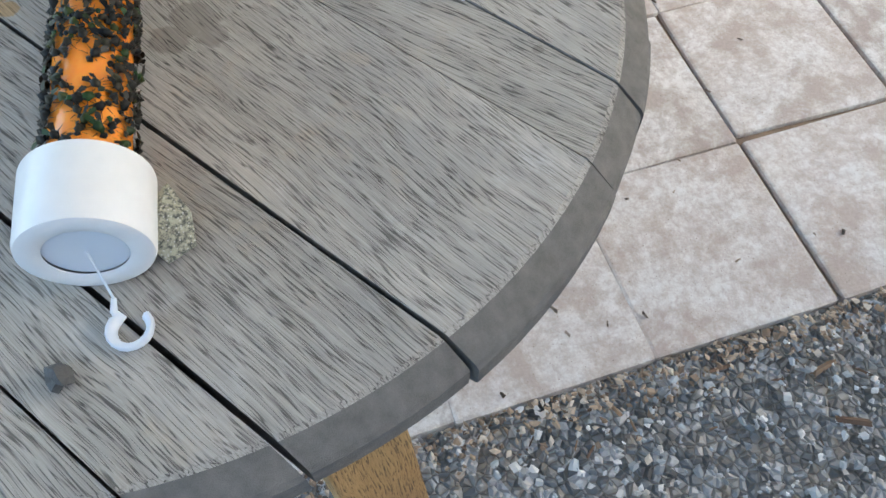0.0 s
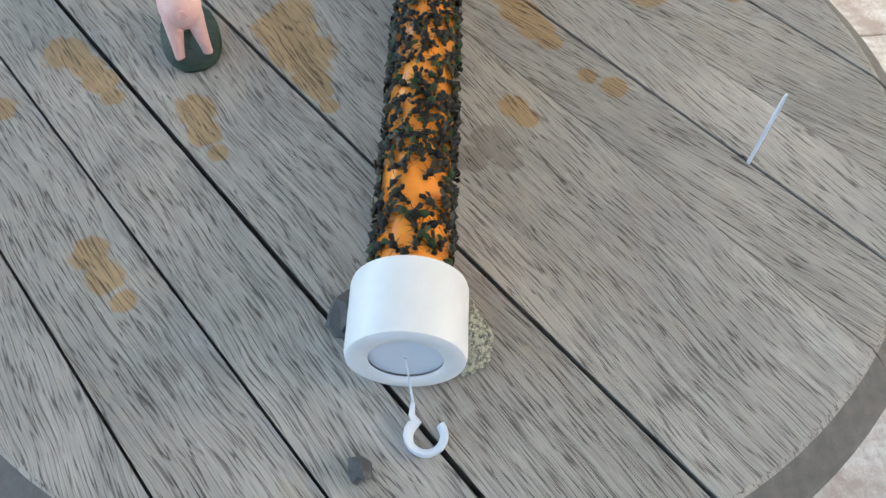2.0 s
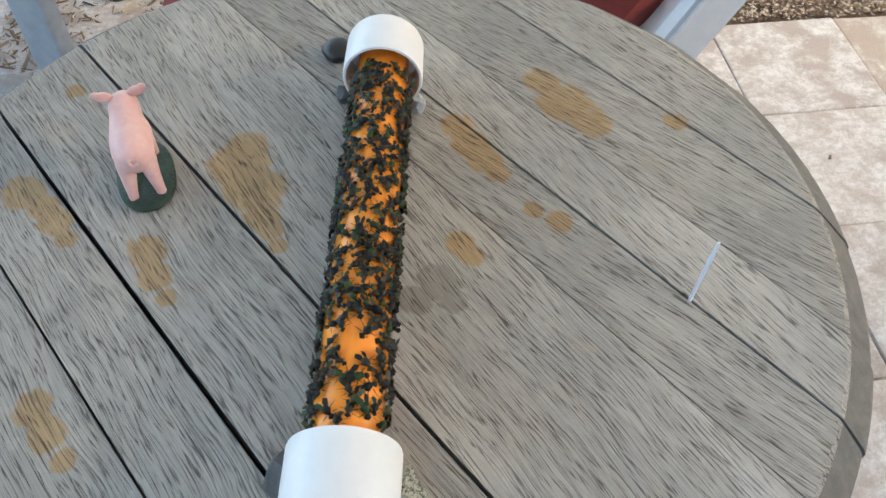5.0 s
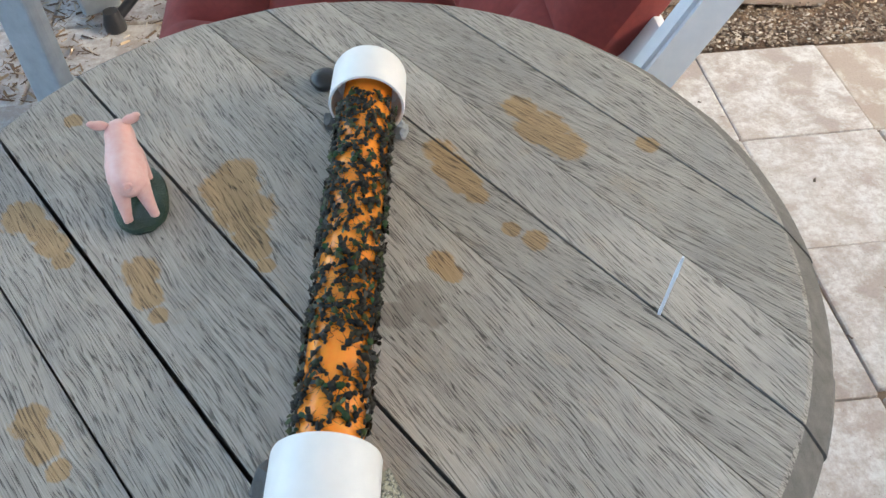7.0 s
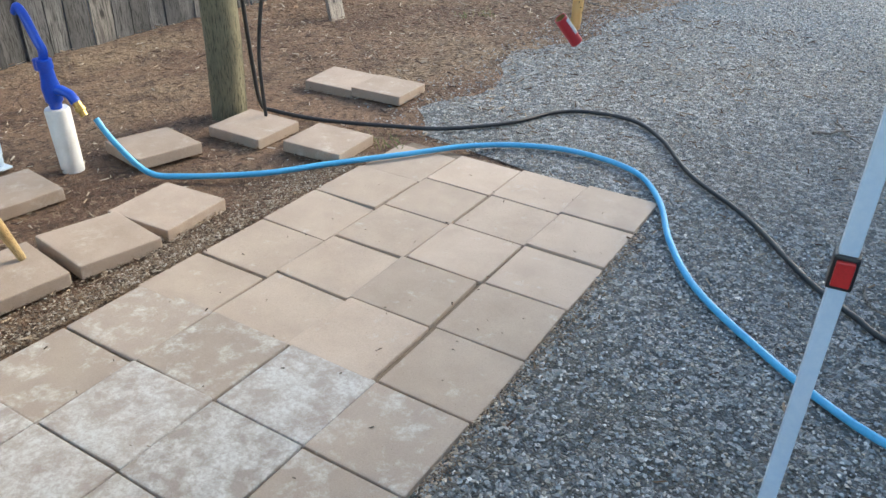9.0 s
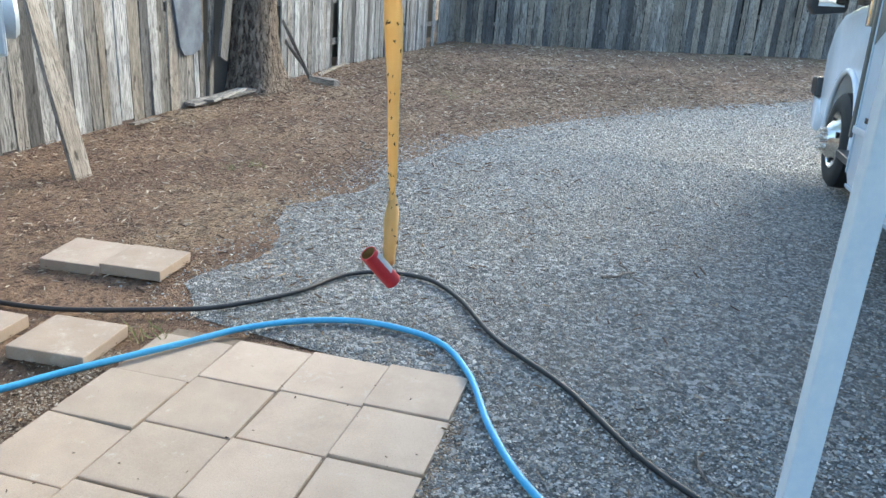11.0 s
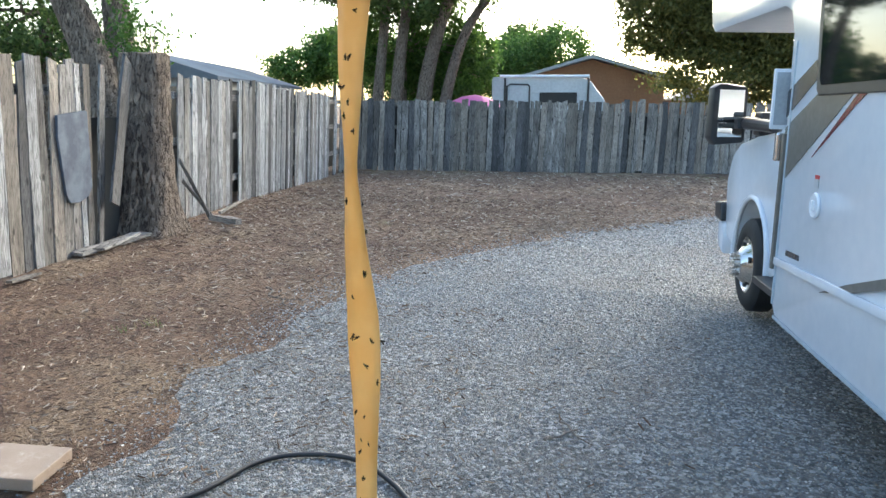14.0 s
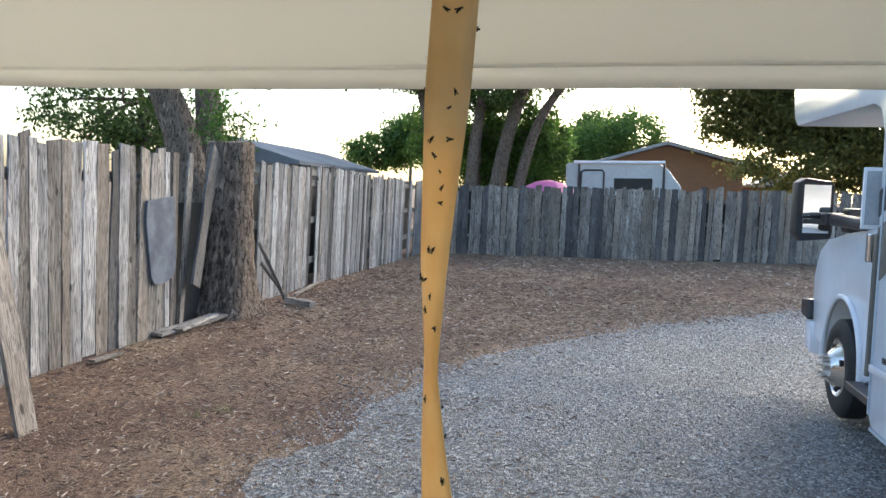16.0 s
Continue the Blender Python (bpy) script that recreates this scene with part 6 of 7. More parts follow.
def build_trees():
    build_tree("old leaning tree with two trunks behind the fence", [([(11.3, 6.0, 0), (11.2, 6.25, 1.9), (11.0, 6.75, 3.3), (10.8, 7.3, 5.0)], 0.36), ([(11.6, 6.1, 0), (11.6, 6.05, 2.0), (11.7, 6.25, 3.4), (11.9, 6.5, 5.2)], 0.30)], [((11, 7.5, 6.2), (3.2, 3.0, 1.4)), ((12.0, 5.9, 3.35), (1.0, 0.7, 0.32)), ((12.2, 4.7, 3.45), (1.2, 0.9, 0.3)), ((13.5, 3.4, 4.7), (1.6, 1.4, 0.5))], 14000, 0.06, LEAF, 3, 5)
    build_tree("low olive-green tree behind the fence", [([(15, 9.8, 0), (15, 9.6, 2.0), (15, 9.5, 3.0)], 0.2)], [((15, 10.2, 2.9), (1.6, 1.5, 1.0)), ((14.6, 9.2, 2.4), (0.8, 0.9, 0.5))], 11000, 0.055, LEAF, 5)
    x = 29
    stems = [([(x, 6.6, 0), (x, 6.6, 2.6), (x, 7.2, 5.0), (x, 8.4, 7.6)], 0.26), ([(x, 5.9, 0), (x, 5.7, 3.0), (x, 5.5, 6), (x, 5.2, 9)], 0.24), ([(x, 5.1, 0), (x, 5.0, 3.2), (x, 4.6, 6), (x, 3.6, 9)], 0.28), ([(x, 4.2, 0), (x, 3.9, 3.0), (x, 3.0, 6), (x, 1.4, 8.5)], 0.34), ([(x, 3.5, 0), (x, 3.1, 2.6), (x, 2.4, 4.6), (x, 1.0, 6.2), (x, -1.4, 6.9)], 0.24)]
    blobs = [((x, 6.4, 5.9), (2.6, 1.7, 1.0)), ((x, 8.3, 5.7), (2.4, 1.7, 0.6)), ((x, 4.7, 5.3), (2.2, 1.3, 1.1)), ((x, 2.7, 6.2), (2.4, 1.7, 1.1)), ((x, 1.3, 6.3), (2.2, 1.2, 0.8)), ((x, 11.2, 5.8), (2.2, 1.8, 0.5)), ((x, -0.6, 6.9), (1.6, 1.1, 0.5)), ((x, 3.4, 8.8), (3.2, 5.4, 1.6))]
    build_tree("large many-stemmed green tree behind the rear fence", stems, blobs, 70000, 0.08, LEAF, 7, 6)
    build_tree("bushy green undergrowth below the large tree", [([(31.5, 3.9, 0), (31.5, 3.8, 2.5)], 0.15)], [((31.2, 3.4, 2.8), (1.2, 1.4, 1.5)), ((31.2, 5.4, 2.4), (1.2, 1.3, 1.0)), ((31.5, 2.4, 3.4), (1.0, 0.8, 0.9))], 22000, 0.08, LEAF_BRIGHT, 9)
    build_tree("loose green growth between the stems of the large tree", [([(30.2, 5.0, 0), (30.2, 5.0, 3.5)], 0.12)], [((30.2, 6.9, 3.7), (0.9, 1.0, 1.4)), ((30.2, 5.4, 4.0), (0.9, 1.1, 1.3)), ((30.2, 3.9, 4.3), (0.9, 1.0, 1.5)), ((30.2, 2.7, 4.0), (0.8, 0.7, 0.9))], 11000, 0.085, LEAF_BRIGHT, 19)
    build_tree("rounded bright green tree in the distance", [([(52, -0.8, 0), (52, -0.8, 4.0)], 0.3)], [((52, -1.3, 4.9), (2.6, 1.6, 1.9)), ((52, 1.2, 4.5), (2.4, 1.9, 1.7)), ((53, 4.4, 3.4), (2.4, 2.2, 1.4))], 26000, 0.11, LEAF_BRIGHT, 11)
    build_tree("dark green tree in the distance", [([(56, 1.5, 0), (56, 1.4, 4.0)], 0.3)], [((56, 1.2, 5.6), (2.6, 2.0, 1.6)), ((56, 6.0, 3.6), (2.2, 4.0, 1.2))], 14000, 0.13, LEAF, 13)
    blobs = [((31, -4.8, 6.2), (2.0, 1.8, 1.5)), ((31, -7.4, 5.6), (2.4, 2.2, 1.7)), ((31, -9.8, 4.2), (2.2, 2.6, 2.3)), ((31, -4.9, 4.4), (1.4, 1.3, 0.8)), ((31, -7.0, 3.0), (1.8, 2.3, 1.1)), ((31, -6.0, 3.9), (1.2, 1.2, 0.6)), ((31, -7.6, 8.2), (2.6, 3.4, 1.6))]
    build_tree("broad olive-green tree lit from behind", [([(32, -9.9, 0), (32, -9.6, 3.0), (32, -8.8, 6.0), (31.5, -7.8, 8.5)], 0.42), ([(32, -10.3, 0), (32, -10.8, 3.0), (32, -12.6, 6.5)], 0.34)], blobs + [((31, -4.0, 5.0), (1.2, 1.1, 1.5)), ((31, -6.2, 4.8), (1.4, 1.6, 1.2))], 110000, 0.085, LEAF_OLIVE, 15)
    build_tree("pale green tree in the distance", [([(48, 11.4, 0), (48, 11.4, 3.6)], 0.25)], [((48, 11.6, 4.4), (2, 2.2, 1.5)), ((48, 9.2, 3.8), (2, 1.6, 1.2)), ((48, 14.8, 3.4), (2, 2.2, 1.1)), ((48, 12.8, 4.5), (2, 1.6, 1.3)), ((48, 7.9, 4.2), (2, 1.3, 1.4))], 30000, 0.13, LEAF_BRIGHT, 17)
    # grass tufts at the foot of the rear fence and on the dirt
    rng = np.random.default_rng(3)
    vs, fs = [], []
    tufts = [(19.0 - 1.5 * rng.random() ** 2, rng.uniform(-6, 4), 0.10, 14) for _ in range(70)] + [(9.5, 1.9, 0.08, 40), (9.9, 1.6, 0.07, 40), (9.2, 1.7, 0.06, 30), (5.0, 2.2, 0.05, 30), (4.85, 2.3, 0.04, 20), (2.36, 1.28, 0.05, 30), (13.5, 0.2, 0.07, 40), (13, -0.6, 0.07, 30)]
    for x, y, h, n in tufts:
        g = ground_height(x, y)
        for _ in range(n):
            a, r = rng.random() * 6.28, rng.random() * h * 1.8
            px, py = x + r * math.cos(a), y + r * math.sin(a)
            hh = h * (0.4 + rng.random())
            o = len(vs)
            vs += [(px - 0.004, py, g - 0.01), (px + 0.004, py, g - 0.01), (px + 0.03 * rng.standard_normal(), py + 0.03 * rng.standard_normal(), g + hh)]
            fs.append((o, o + 1, o + 2))
    me = bpy.data.meshes.new("grass")
    me.from_pydata(vs, [], fs)
    me.materials.append(GRASS)
    tagged(new("grass", me), "sparse green and straw-coloured grass tufts", "grass", kind="stuff")


# ---- motorhome ----
def build_motorhome():
    rv = thing("motorhome", "white motorhome with grey and red swoosh decals", "motorhome", pose(0, 0, 0, -1.2, 0, 0))
    Y = -1.70
    body = [(-3.2, 0.34), (4.86, 0.34), (4.94, 0.40), (5.02, 1.95), (5.10, 2.08), (5.22, 2.12), (7.15, 2.16), (7.26, 2.22), (7.34, 2.45), (7.2, 2.85), (6.9, 3.05), (6.3, 3.12), (-3.2, 3.12)]
    bm = bmesh.new()
    prism(bm, body, "y", Y - 2.35, Y, 0.035)
    part("body", bm, RV_WHITE, rv, "glossy white body with an over-cab nose", True)

    def decal(name, outline, material, label="", off=0.004):
        b2 = bmesh.new()
        prism(b2, outline, "y", Y - 0.01, Y + off)
        return part(name, b2, material, rv, label)

    decal("decal", [(4.985, 1.63), (4.975, 1.49), (4.51, 1.69), (4.56, 1.78)], RV_DARK, "dark grey diagonal stripe")
    decal("decal", [(4.97, 1.43), (4.955, 1.12), (3.98, 1.63), (4.3, 1.65), (4.47, 1.62)], RV_GREY, "broad taupe diagonal stripe")
    decal("decal", [(4.5, 1.29), (4.0, 1.55), (3.82, 1.63), (3.94, 1.63)], RV_RED, "dark red sliver stripe")
    decal("decal", [(4.17, 0.66), (3.85, 0.77), (3.3, 0.93), (3.3, 0.88), (3.88, 0.72)], RV_GREY, "grey sliver stripe", 0.012)
    bm = bmesh.new()
    box(bm, (2.0, Y, 0.655), (4.90, Y + 0.022, 0.70), 0.008)
    bmesh.ops.transform(bm, matrix=Matrix.Translation((4.9, 0, 0.677)) @ Matrix.Rotation(radians(2.4), 4, "Y") @ Matrix.Translation((-4.9, 0, -0.677)), verts=bm.verts)
    part("side_moulding", bm, RV_WHITE, rv, "raised white moulding strip", True)
    for lo, hi in (((-3.2, Y, 0.345), (4.86, Y + 0.008, 0.365)), ((4.895, Y - 0.004, 0.42), (4.915, Y + 0.008, 1.9))):
        bm = bmesh.new()
        box(bm, lo, hi, 0.002)
        part("edge_trim", bm, BOX_GREY, rv, "thin grey edge trim")
    # unreadable small lettering near the corner
    for k in range(5):
        bm = bmesh.new()
        x = 4.75 - 0.045 * k
        box(bm, (x - 0.035, Y, 0.735 + 0.002 * k), (x, Y + 0.004, 0.765 + 0.002 * k), 0.0)
        part("lettering_bar", bm, RV_DARK, rv)
    # filler
    bm = bmesh.new()
    lathe(bm, [(0.0, 0.0), (0.062, 0.0), (0.066, 0.008), (0.058, 0.016), (0.05, 0.012), (0.0, 0.014)], 28, pose(4.36, Y, 1.06, -90, 0, 0))
    f = part("filler_cap", bm, RV_WHITE, rv, "round white filler cover", True)
    bm = bmesh.new()
    box(bm, (4.35, Y + 0.012, 1.035), (4.37, Y + 0.026, 1.085), 0.004)
    part("cap_grip", bm, WHITE_PLASTIC, f)
    decal("warning_label", [(4.355, 1.19), (4.355, 1.145), (4.41, 1.145), (4.41, 1.19)], STRIPED_WHITE)
    decal("warning_label", [(4.355, 1.21), (4.355, 1.19), (4.41, 1.19), (4.41, 1.21)], RED_CLIP)
    # windows
    bm = bmesh.new()
    prism(bm, [(4.50, 1.63), (4.46, 1.60), (2.6, 1.60), (2.56, 1.64), (2.56, 2.38), (2.6, 2.42), (4.56, 2.42), (4.60, 2.38)], "y", Y - 0.02, Y + 0.014, 0.006)
    w = part("side_window", bm, BLACK_PLASTIC, rv, "black window frame")
    bm = bmesh.new()
    prism(bm, [(4.45, 1.68), (4.42, 1.65), (2.65, 1.65), (2.62, 1.68), (2.62, 2.34), (2.65, 2.37), (4.50, 2.37), (4.53, 2.34)], "y", Y + 0.005, Y + 0.018)
    part("pane", bm, GLASS_DARK, w, "dark tinted reflecting pane")
    bm = bmesh.new()
    prism(bm, [(6.36, 2.40), (6.40, 2.43), (6.40, 2.74), (5.55, 2.74), (5.50, 2.70), (5.50, 2.43), (5.54, 2.40)], "y", Y - 0.02, Y + 0.012, 0.006)
    w = part("bunk_window", bm, GREY_RESIN, rv, "grey window frame")
    bm = bmesh.new()
    prism(bm, [(6.32, 2.44), (6.34, 2.7), (5.56, 2.7), (5.55, 2.44)], "y", Y + 0.004, Y + 0.016)
    part("pane", bm, GLASS_DARK, w)
    # cab
    Yc = -1.95
    cx, cz, cr = 6.42, 0.40, 0.47
    arch = [(cx + cr * math.cos(radians(a)), cz + cr * math.sin(radians(a))) for a in range(188, -10, -18)]
    cab = [(4.95, 0.50), (5.75, 0.42)] + arch + [(7.02, 0.40), (7.32, 0.46), (7.36, 0.95), (7.24, 1.16), (7.0, 1.27), (6.55, 1.34), (5.95, 1.40), (5.45, 2.08), (4.95, 2.10)]
    bm = bmesh.new()
    prism(bm, cab, "y", Yc - 1.95, Yc, 0.05)
    part("cab", bm, RV_WHITE, rv, "white cab with rounded hood", True)
    b2 = bmesh.new()
    tube(b2, [(x, Yc + 0.004, z) for x, z in [(cx + (cr + 0.01) * math.cos(radians(a)), cz + (cr + 0.01) * math.sin(radians(a))) for a in range(190, -12, -10)]], 0.022, 10)
    part("wheel_arch", b2, RV_WHITE, rv, "white wheel arch lip", True)
    b2 = bmesh.new()
    prism(b2, [(5.78, 0.60), (5.0, 0.62), (5.0, 1.25), (5.5, 0.98), (5.75, 0.75)], "y", Yc - 0.01, Yc + 0.004)
    part("decal", b2, RV_GREY, rv, "taupe swoosh on the cab door")
    b2 = bmesh.new()
    prism(b2, [(5.84, 0.72), (5.80, 0.66), (5.55, 0.98), (5.05, 1.30), (5.05, 1.36), (5.6, 1.04)], "y", Yc - 0.01, Yc + 0.005)
    part("decal", b2, RV_DARK, rv, "thin dark swoosh on the cab door")
    b2 = bmesh.new()
    prism(b2, [(5.86, 1.42), (5.42, 2.02), (5.0, 2.04), (5.0, 1.44)], "y", Yc - 0.01, Yc + 0.006)
    part("cab_window", b2, GLASS_DARK, rv, "dark cab door window")
    b2 = bmesh.new()
    prism(b2, [(5.92, 0.42), (cx, 0.86), (6.93, 0.42), (6.93, 0.1), (5.92, 0.1)], "y", Yc - 0.9, Yc - 0.28)
    part("wheel_well", b2, DARK_UNDER, rv)
    b2 = bmesh.new()
    box(b2, (-3.0, Y - 2.1, 0.16), (4.6, Y - 0.25, 0.36), 0.02)
    part("underbody", b2, DARK_UNDER, rv, "dark underbody")
    b2 = bmesh.new()
    prism(b2, [(7.25, 0.58), (7.48, 0.60), (7.50, 0.73), (7.28, 0.75)], "y", Yc - 1.9, Yc + 0.05, 0.02)
    part("bumper", b2, BLACK_PLASTIC, rv, "dark front bumper")
    b2 = bmesh.new()
    prism(b2, [(7.2, 0.30), (7.38, 0.36), (7.43, 0.575), (7.22, 0.575)], "y", Yc - 1.88, Yc + 0.03, 0.03)
    part("bumper_skirt", b2, RV_WHITE, rv, "white skirt under the bumper", True)
    b2 = bmesh.new()
    box(b2, (4.6, Yc - 0.12, 0.33), (5.92, Yc + 0.10, 0.38), 0.01)
    part("running_board", b2, BLACK_PLASTIC, rv, "black running board")
    # mirror and the bright panel by the cab door
    b2 = bmesh.new()
    mm = pose(6.62, -1.76, 1.50, 0, 0, 16)
    prism(b2, [(-0.13, -0.22), (0.10, -0.24), (0.14, -0.18), (0.14, 0.20), (0.08, 0.235), (-0.12, 0.215), (-0.145, 0.18), (-0.145, -0.19)], "x", 0.0, 0.10, 0.018)
    mir = part("door_mirror", b2, BLACK_PLASTIC, rv, "large black towing mirror", True, m=mm)
    b2 = bmesh.new()
    box(b2, (-0.008, -0.112, -0.045), (0.002, 0.098, 0.185), 0.002)
    part("mirror_glass", b2, MIRROR, mir, "upper mirror glass")
    b2 = bmesh.new()
    box(b2, (-0.008, -0.108, -0.175), (0.002, 0.094, -0.065), 0.002)
    part("mirror_glass", b2, MIRROR, mir, "lower wide-angle glass")
    b2 = bmesh.new()
    box(b2, (6.50, -2.05, 1.39), (6.66, -1.80, 1.48), 0.015)
    tube(b2, [(6.62, -1.85, 1.435), (6.0, -1.93, 1.42)], 0.045, 12)
    box(b2, (6.45, -2.05, 1.34), (6.65, -1.95, 1.52), 0.02)
    part("mirror_arm", b2, BLACK_PLASTIC, rv, "black mirror arm")
    b2 = bmesh.new()
    box(b2, (5.03, -1.750, 1.42), (5.06, -1.630, 1.76), 0.006)
    vent = part("corner_panel", b2, WHITE_RESIN, rv, "white frame of a small panel on the front corner")
    b2 = bmesh.new()
    box(b2, (5.022, -1.738, 1.445), (5.031, -1.642, 1.74), 0.002)
    part("panel_pane", b2, GREY_RESIN, vent, "grey glossy pane")
    b2 = bmesh.new()
    box(b2, (4.93, -1.72, 0.62), (4.97, -1.680, 1.40), 0.006)
    part("cab_seal", b2, RV_GREY, rv, "dark seal between cab and body")
    b2 = bmesh.new()
    box(b2, (4.98, -1.72, 1.24), (5.02, -1.655, 1.40), 0.01)
    part("marker_lamp", b2, MIRROR, rv, "clear ribbed marker lamp")
    # wheel
    whl = part_wheel(rv, (cx, -1.93, 0.362))
    return rv


def part_wheel(rv, at):
    m = pose(*at, -90, 0, 0) @ Matrix.Scale(0.9, 4)
    bm = bmesh.new()
    lathe(bm, [(0.21, -0.20), (0.36, -0.21), (0.395, -0.18), (0.40, -0.10), (0.395, -0.03), (0.36, 0.0), (0.27, 0.01), (0.235, -0.01), (0.21, -0.03)], 48)
    tyre = part("wheel", bm, BLACK_RUBBER, rv, "black tyre", True, m=m)
    bm = bmesh.new()
    lathe(bm, [(0.235, -0.02), (0.24, 0.0), (0.225, 0.004), (0.21, -0.03), (0.19, -0.02), (0.15, 0.035), (0.12, 0.06), (0.115, 0.07), (0.0, 0.07)], 40)
    part("rim", bm, CHROME, tyre, "polished metal rim", True)
    for k in range(8):
        a = math.pi * k / 4
        bm = bmesh.new()
        lathe(bm, [(0.014, 0.05), (0.014, 0.11), (0.011, 0.125), (0.0, 0.128)], 10, pose(0.085 * math.cos(a), 0.085 * math.sin(a), 0))
        part("lug_nut", bm, CHROME, tyre, smooth=True)
    for k in range(4):
        a = math.pi * k / 2 + 0.4
        bm = bmesh.new()
        lathe(bm, [(0.026, 0.004), (0.026, 0.022), (0.0, 0.022)], 16, pose(0.172 * math.cos(a), 0.172 * math.sin(a), 0))
        part("rim_hole", bm, DARK_UNDER, tyre, "dark hole in the rim")
    return tyre


# ---- neighbours behind the fences ----
def build_neighbours():
    # travel trailer
    tr = thing("travel_trailer", "pale ribbed travel trailer with a dark window", "trailer", pose(30, 0, 0, -1.5, 0, 0))
    bm = bmesh.new()
    prism(bm, [(1.55, 0.5), (1.6, 2.62), (1.5, 2.70), (-1.75, 2.74), (-2.1, 2.55), (-2.6, 1.9), (-2.7, 0.5)], "x", 0.0, 5.0, 0.05)
    part("body", bm, STRIPED_WHITE, tr)
    for k in range(9):
        bm = bmesh.new()
        box(bm, (-0.015, -2.35 + 0.03 * k, 1.3 + 0.1 * k), (0.0, 1.5, 1.35 + 0.1 * k), 0.004)
        part("siding_rib", bm, STRIPED_WHITE, tr)
    bm = bmesh.new()
    prism(bm, [(-0.20, 1.68), (-1.58, 1.68), (-1.58, 2.17), (-0.20, 2.15)], "x", -0.04, 0.0, 0.01)
    w = part("window", bm, DARK_UNDER, tr, "dark window")
    bm = bmesh.new()
    prism(bm, [(0.95, 0.8), (0.95, 2.36), (0.55, 2.4), (0.25, 2.36), (0.25, 0.8)], "x", -0.03, 0.0, 0.01)
    part("door", bm, STRIPED_WHITE, tr, "pale entrance door with rounded corners")
    bm = bmesh.new()
    tube(bm, [(-0.05, 1.02, 1.2), (-0.05, 1.02, 2.36), (-0.05, 0.9, 2.44), (-0.05, 0.25, 2.44), (-0.05, 0.18, 2.36), (-0.05, 0.18, 1.2)], 0.03, 6)
    part("door_trim", bm, BLACK_PLASTIC, tr)
    for y in (1.1, -1.98):
        bm = bmesh.new()
        tube(bm, [(-0.06, y, 1.0), (-0.06, y, 2.72)], 0.04, 8)
        part("awning_arm", bm, BLACK_PLASTIC, tr)
    bm = bmesh.new()
    tube(bm, [(-0.08, 1.3, 2.72), (-0.08, -2.0, 2.76)], 0.06, 10)
    part("awning_roller", bm, WHITE_RESIN, tr)
    # house with gable
    ho = thing("house", "tan single-storey house with a low gable roof", "house", pose(38, 0, 0.1, -1.2, 0, 0))
    bm = bmesh.new()
    prism(bm, [(0.6, 0.0), (0.6, 2.9), (-2.5, 3.78), (-5.9, 2.85), (-5.9, 0.0)], "x", 0, 9)
    part("wall", bm, STUCCO, ho)
    for k in range(13):
        bm = bmesh.new()
        y = 0.4 - 0.5 * k
        box(bm, (-0.02, y - 0.02, 0.0), (0.0, y + 0.02, 2.8 if k in (0, 12) else 2.85))
        part("batten", bm, STUCCO, ho)
    bm = bmesh.new()
    prism(bm, [(1.1, 2.76), (1.1, 2.9), (-2.5, 3.98), (-6.6, 2.92), (-6.6, 2.78), (-2.5, 3.82)], "x", -0.5, 9.4)
    part("roof", bm, ROOF_METAL, ho, "pale low gable roof")
    # low roof to the right of the house
    sh = thing("shed", "small building with a pale roof behind the rear fence", "shed", pose(40, -8.4, 0))
    bm = bmesh.new()
    box(bm, (0, -1.9, 0), (5, 1.7, 2.3))
    part("wall", bm, STUCCO, sh)
    bm = bmesh.new()
    prism(bm, [(1.9, 2.25), (1.9, 2.35), (-0.2, 3.1), (-2.3, 2.4), (-2.3, 2.3)], "x", -0.3, 5.2)
    part("roof", bm, ROOF_METAL, sh)
    # long metal-roofed building beyond the side fence
    lo = thing("long_shed", "long building with a blue-grey metal roof beyond the side fence", "shed", pose(16.5, 6.9, -0.06, 0, 0, 8))
    bm = bmesh.new()
    box(bm, (0.0, 0, 0), (10, 3.0, 1.95), 0.02)
    part("wall", bm, STRIPED_WHITE, lo)
    bm = bmesh.new()
    prism(bm, [(-0.35, 1.92), (-0.35, 2.0), (1.5, 2.5), (3.3, 2.0), (3.3, 1.92)], "x", -0.35, 10.3)
    part("roof", bm, ROOF_BLUE, lo)
    for k in range(5, 26):
        bm = bmesh.new()
        box(bm, (-2.55 + 0.5 * k, -0.36, -0.012), (-2.52 + 0.5 * k, 1.53, 0.02), 0, Matrix.Translation((0, -0.0, 2.006)) @ Matrix.Rotation(math.atan2(0.5, 1.85), 4, "X"))
        part("roof_seam", bm, ROOF_BLUE, lo)
    bm = bmesh.new()
    lathe(bm, [(1.1, 0.0), (1.05, 1.5), (0.85, 1.66), (0.45, 1.86), (0.0, 1.96)], 12, pose(27.0, 2.0, 0))
    for v in bm.verts:
        v.co.z += 0.04 * noise.noise(v.co * 1.7)
    tagged(part("pink_shelter", bm, PINK_TARP), "pink cloth shelter top behind the rear fence", "shelter")
    ut = thing("utility_pole", "distant wooden utility pole with a transformer", "pole", pose(60, 15.8, 0))
    bm = bmesh.new()
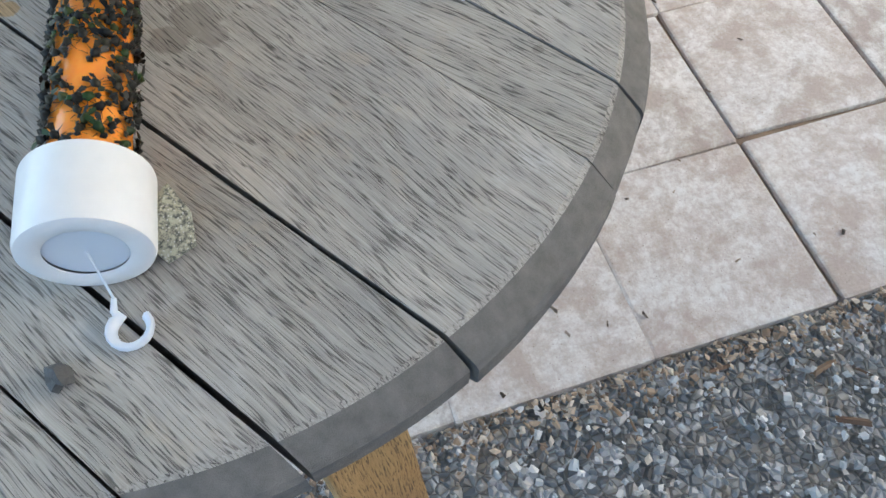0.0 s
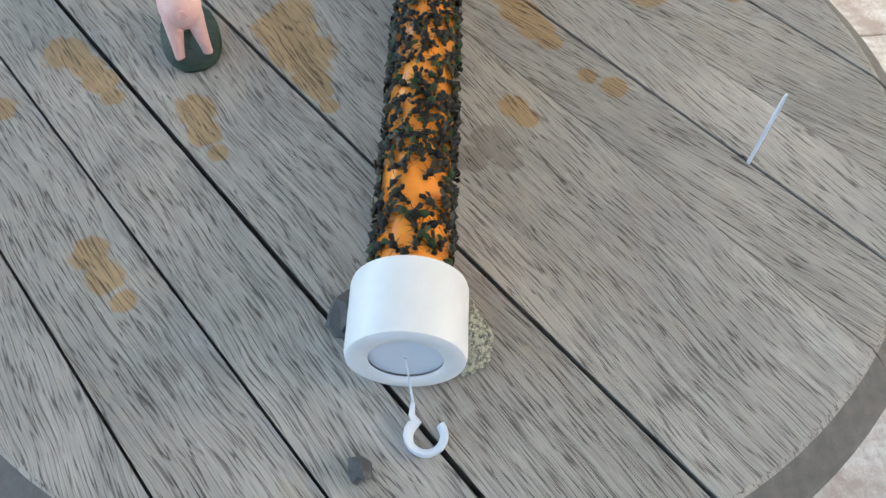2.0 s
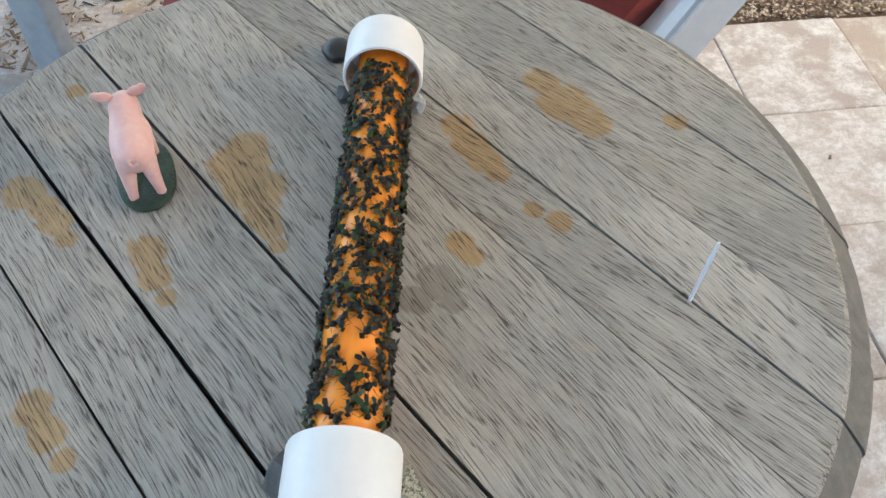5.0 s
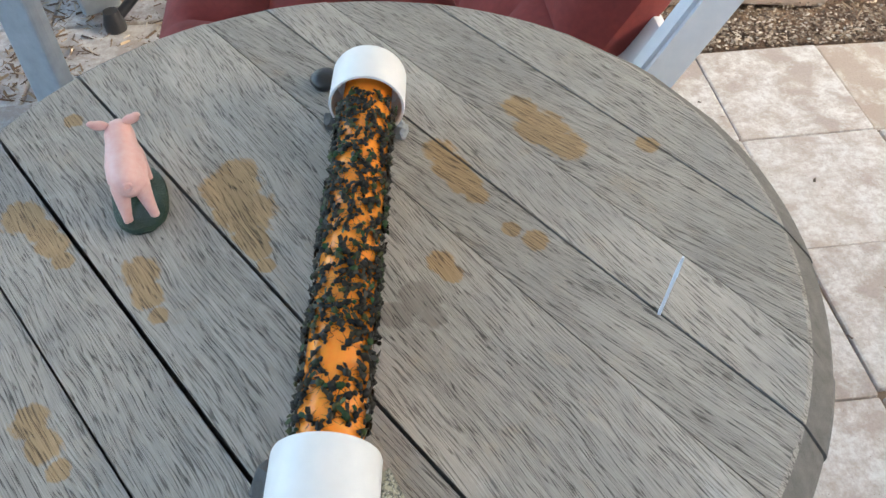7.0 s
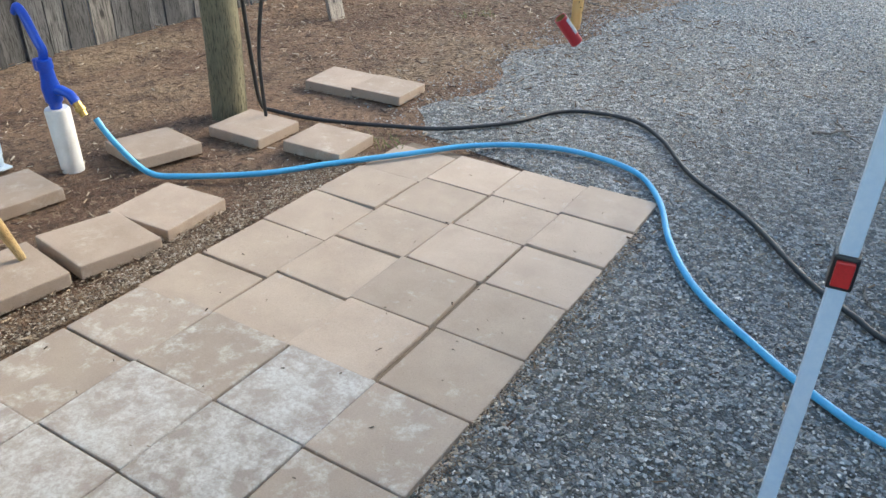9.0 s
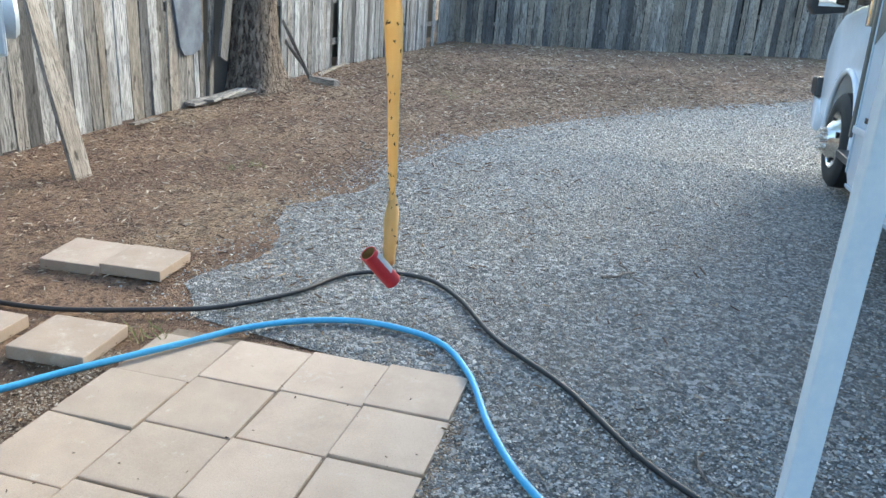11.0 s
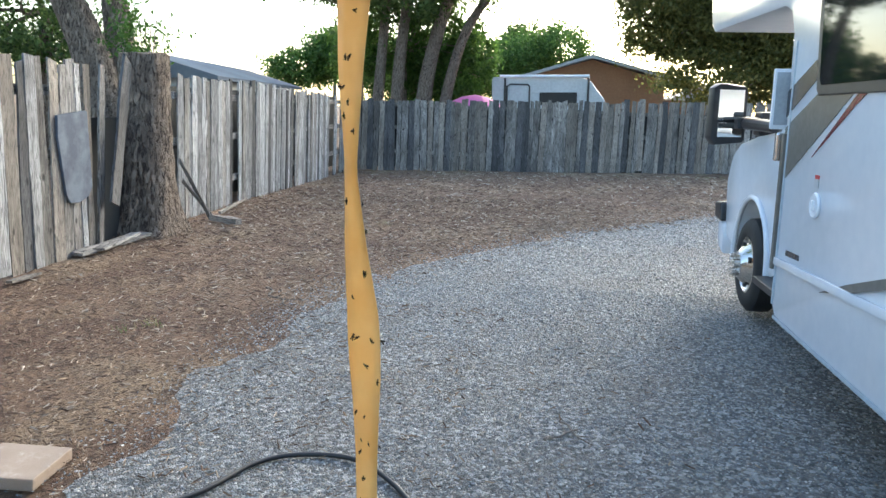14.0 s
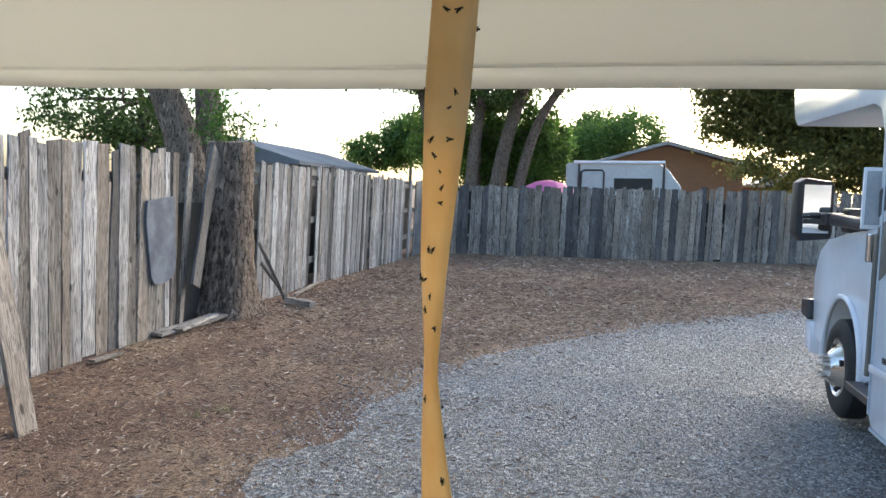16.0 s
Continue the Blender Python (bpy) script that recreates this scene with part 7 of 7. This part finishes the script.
    tube(bm, [(0, 0, 0), (0, 0, 7.6)], [0.16, 0.10], 10)
    part("pole_shaft", bm, POST_WOOD, ut, smooth=True)
    bm = bmesh.new()
    lathe(bm, [(0, 5.9), (0.26, 5.9), (0.28, 6.1), (0.28, 6.6), (0, 6.7)], 16, pose(0, -0.4, 0))
    part("transformer", bm, BOX_GREY, ut, smooth=True)
    # plain hedge and wall behind the filming side, to close the place
    bm = bmesh.new()
    box(bm, (-9, -7.2, -0.02), (9, -7.0, 2.6))
    tagged(part("wall_behind", bm, STUCCO), "plain tan wall on the filming side", "wall", kind="structure")


TWIGS = [((0.491, -0.228), (0.495, -0.412), 0.007), ((3.724, -0.401), (3.867, -0.558), 0.008),
         ((3.961, -0.475), (3.70, -0.62), 0.006), ((0.769, -0.064), (0.839, -0.164), 0.003),
         ((2.237, -0.791), (1.944, -0.95), 0.006), ((6.185, 1.823), (5.637, 1.432), 0.009)]


def build_twigs():
    rng = random.Random(9)
    for a, b, r in TWIGS:
        a, b = Vector((*a, 0.008)), Vector((*b, 0.008))
        side = Vector((-(b - a).y, (b - a).x, 0))
        pts = [a.lerp(b, k / 5) + side * 0.10 * rng.uniform(-1, 1) * (0 < k < 5) + Vector((0, 0, 0.006 * rng.random())) for k in range(6)]
        bm = bmesh.new()
        line = smooth_line(pts, 3)
        tube(bm, line, [r * (1 - 0.5 * k / len(line)) for k in range(len(line))], 7)
        if (b - a).length > 0.15:
            tube(bm, [pts[3], pts[3] + 0.35 * (pts[4] - pts[2]) + side * 0.18 + Vector((0, 0, 0.004))], [r * 0.6, r * 0.25], 6)
        tagged(part("twig", bm, FENCE_WARM, smooth=True), "dry pale twig lying on the gravel", "twig", "twigs on the ground")


build_ground()
build_gravel()
build_table()
build_trap()
build_table_things()
build_pig()
build_canopy()
build_ribbon()
build_rocker()
build_camp_chair()
build_grey_chair()
build_stool()
build_pump()
build_post()
build_hoses()
build_motorhome()
build_neighbours()
build_stump()
build_trees()
build_slabs()
build_fences()
build_twigs()
build_loose()
build_patio()
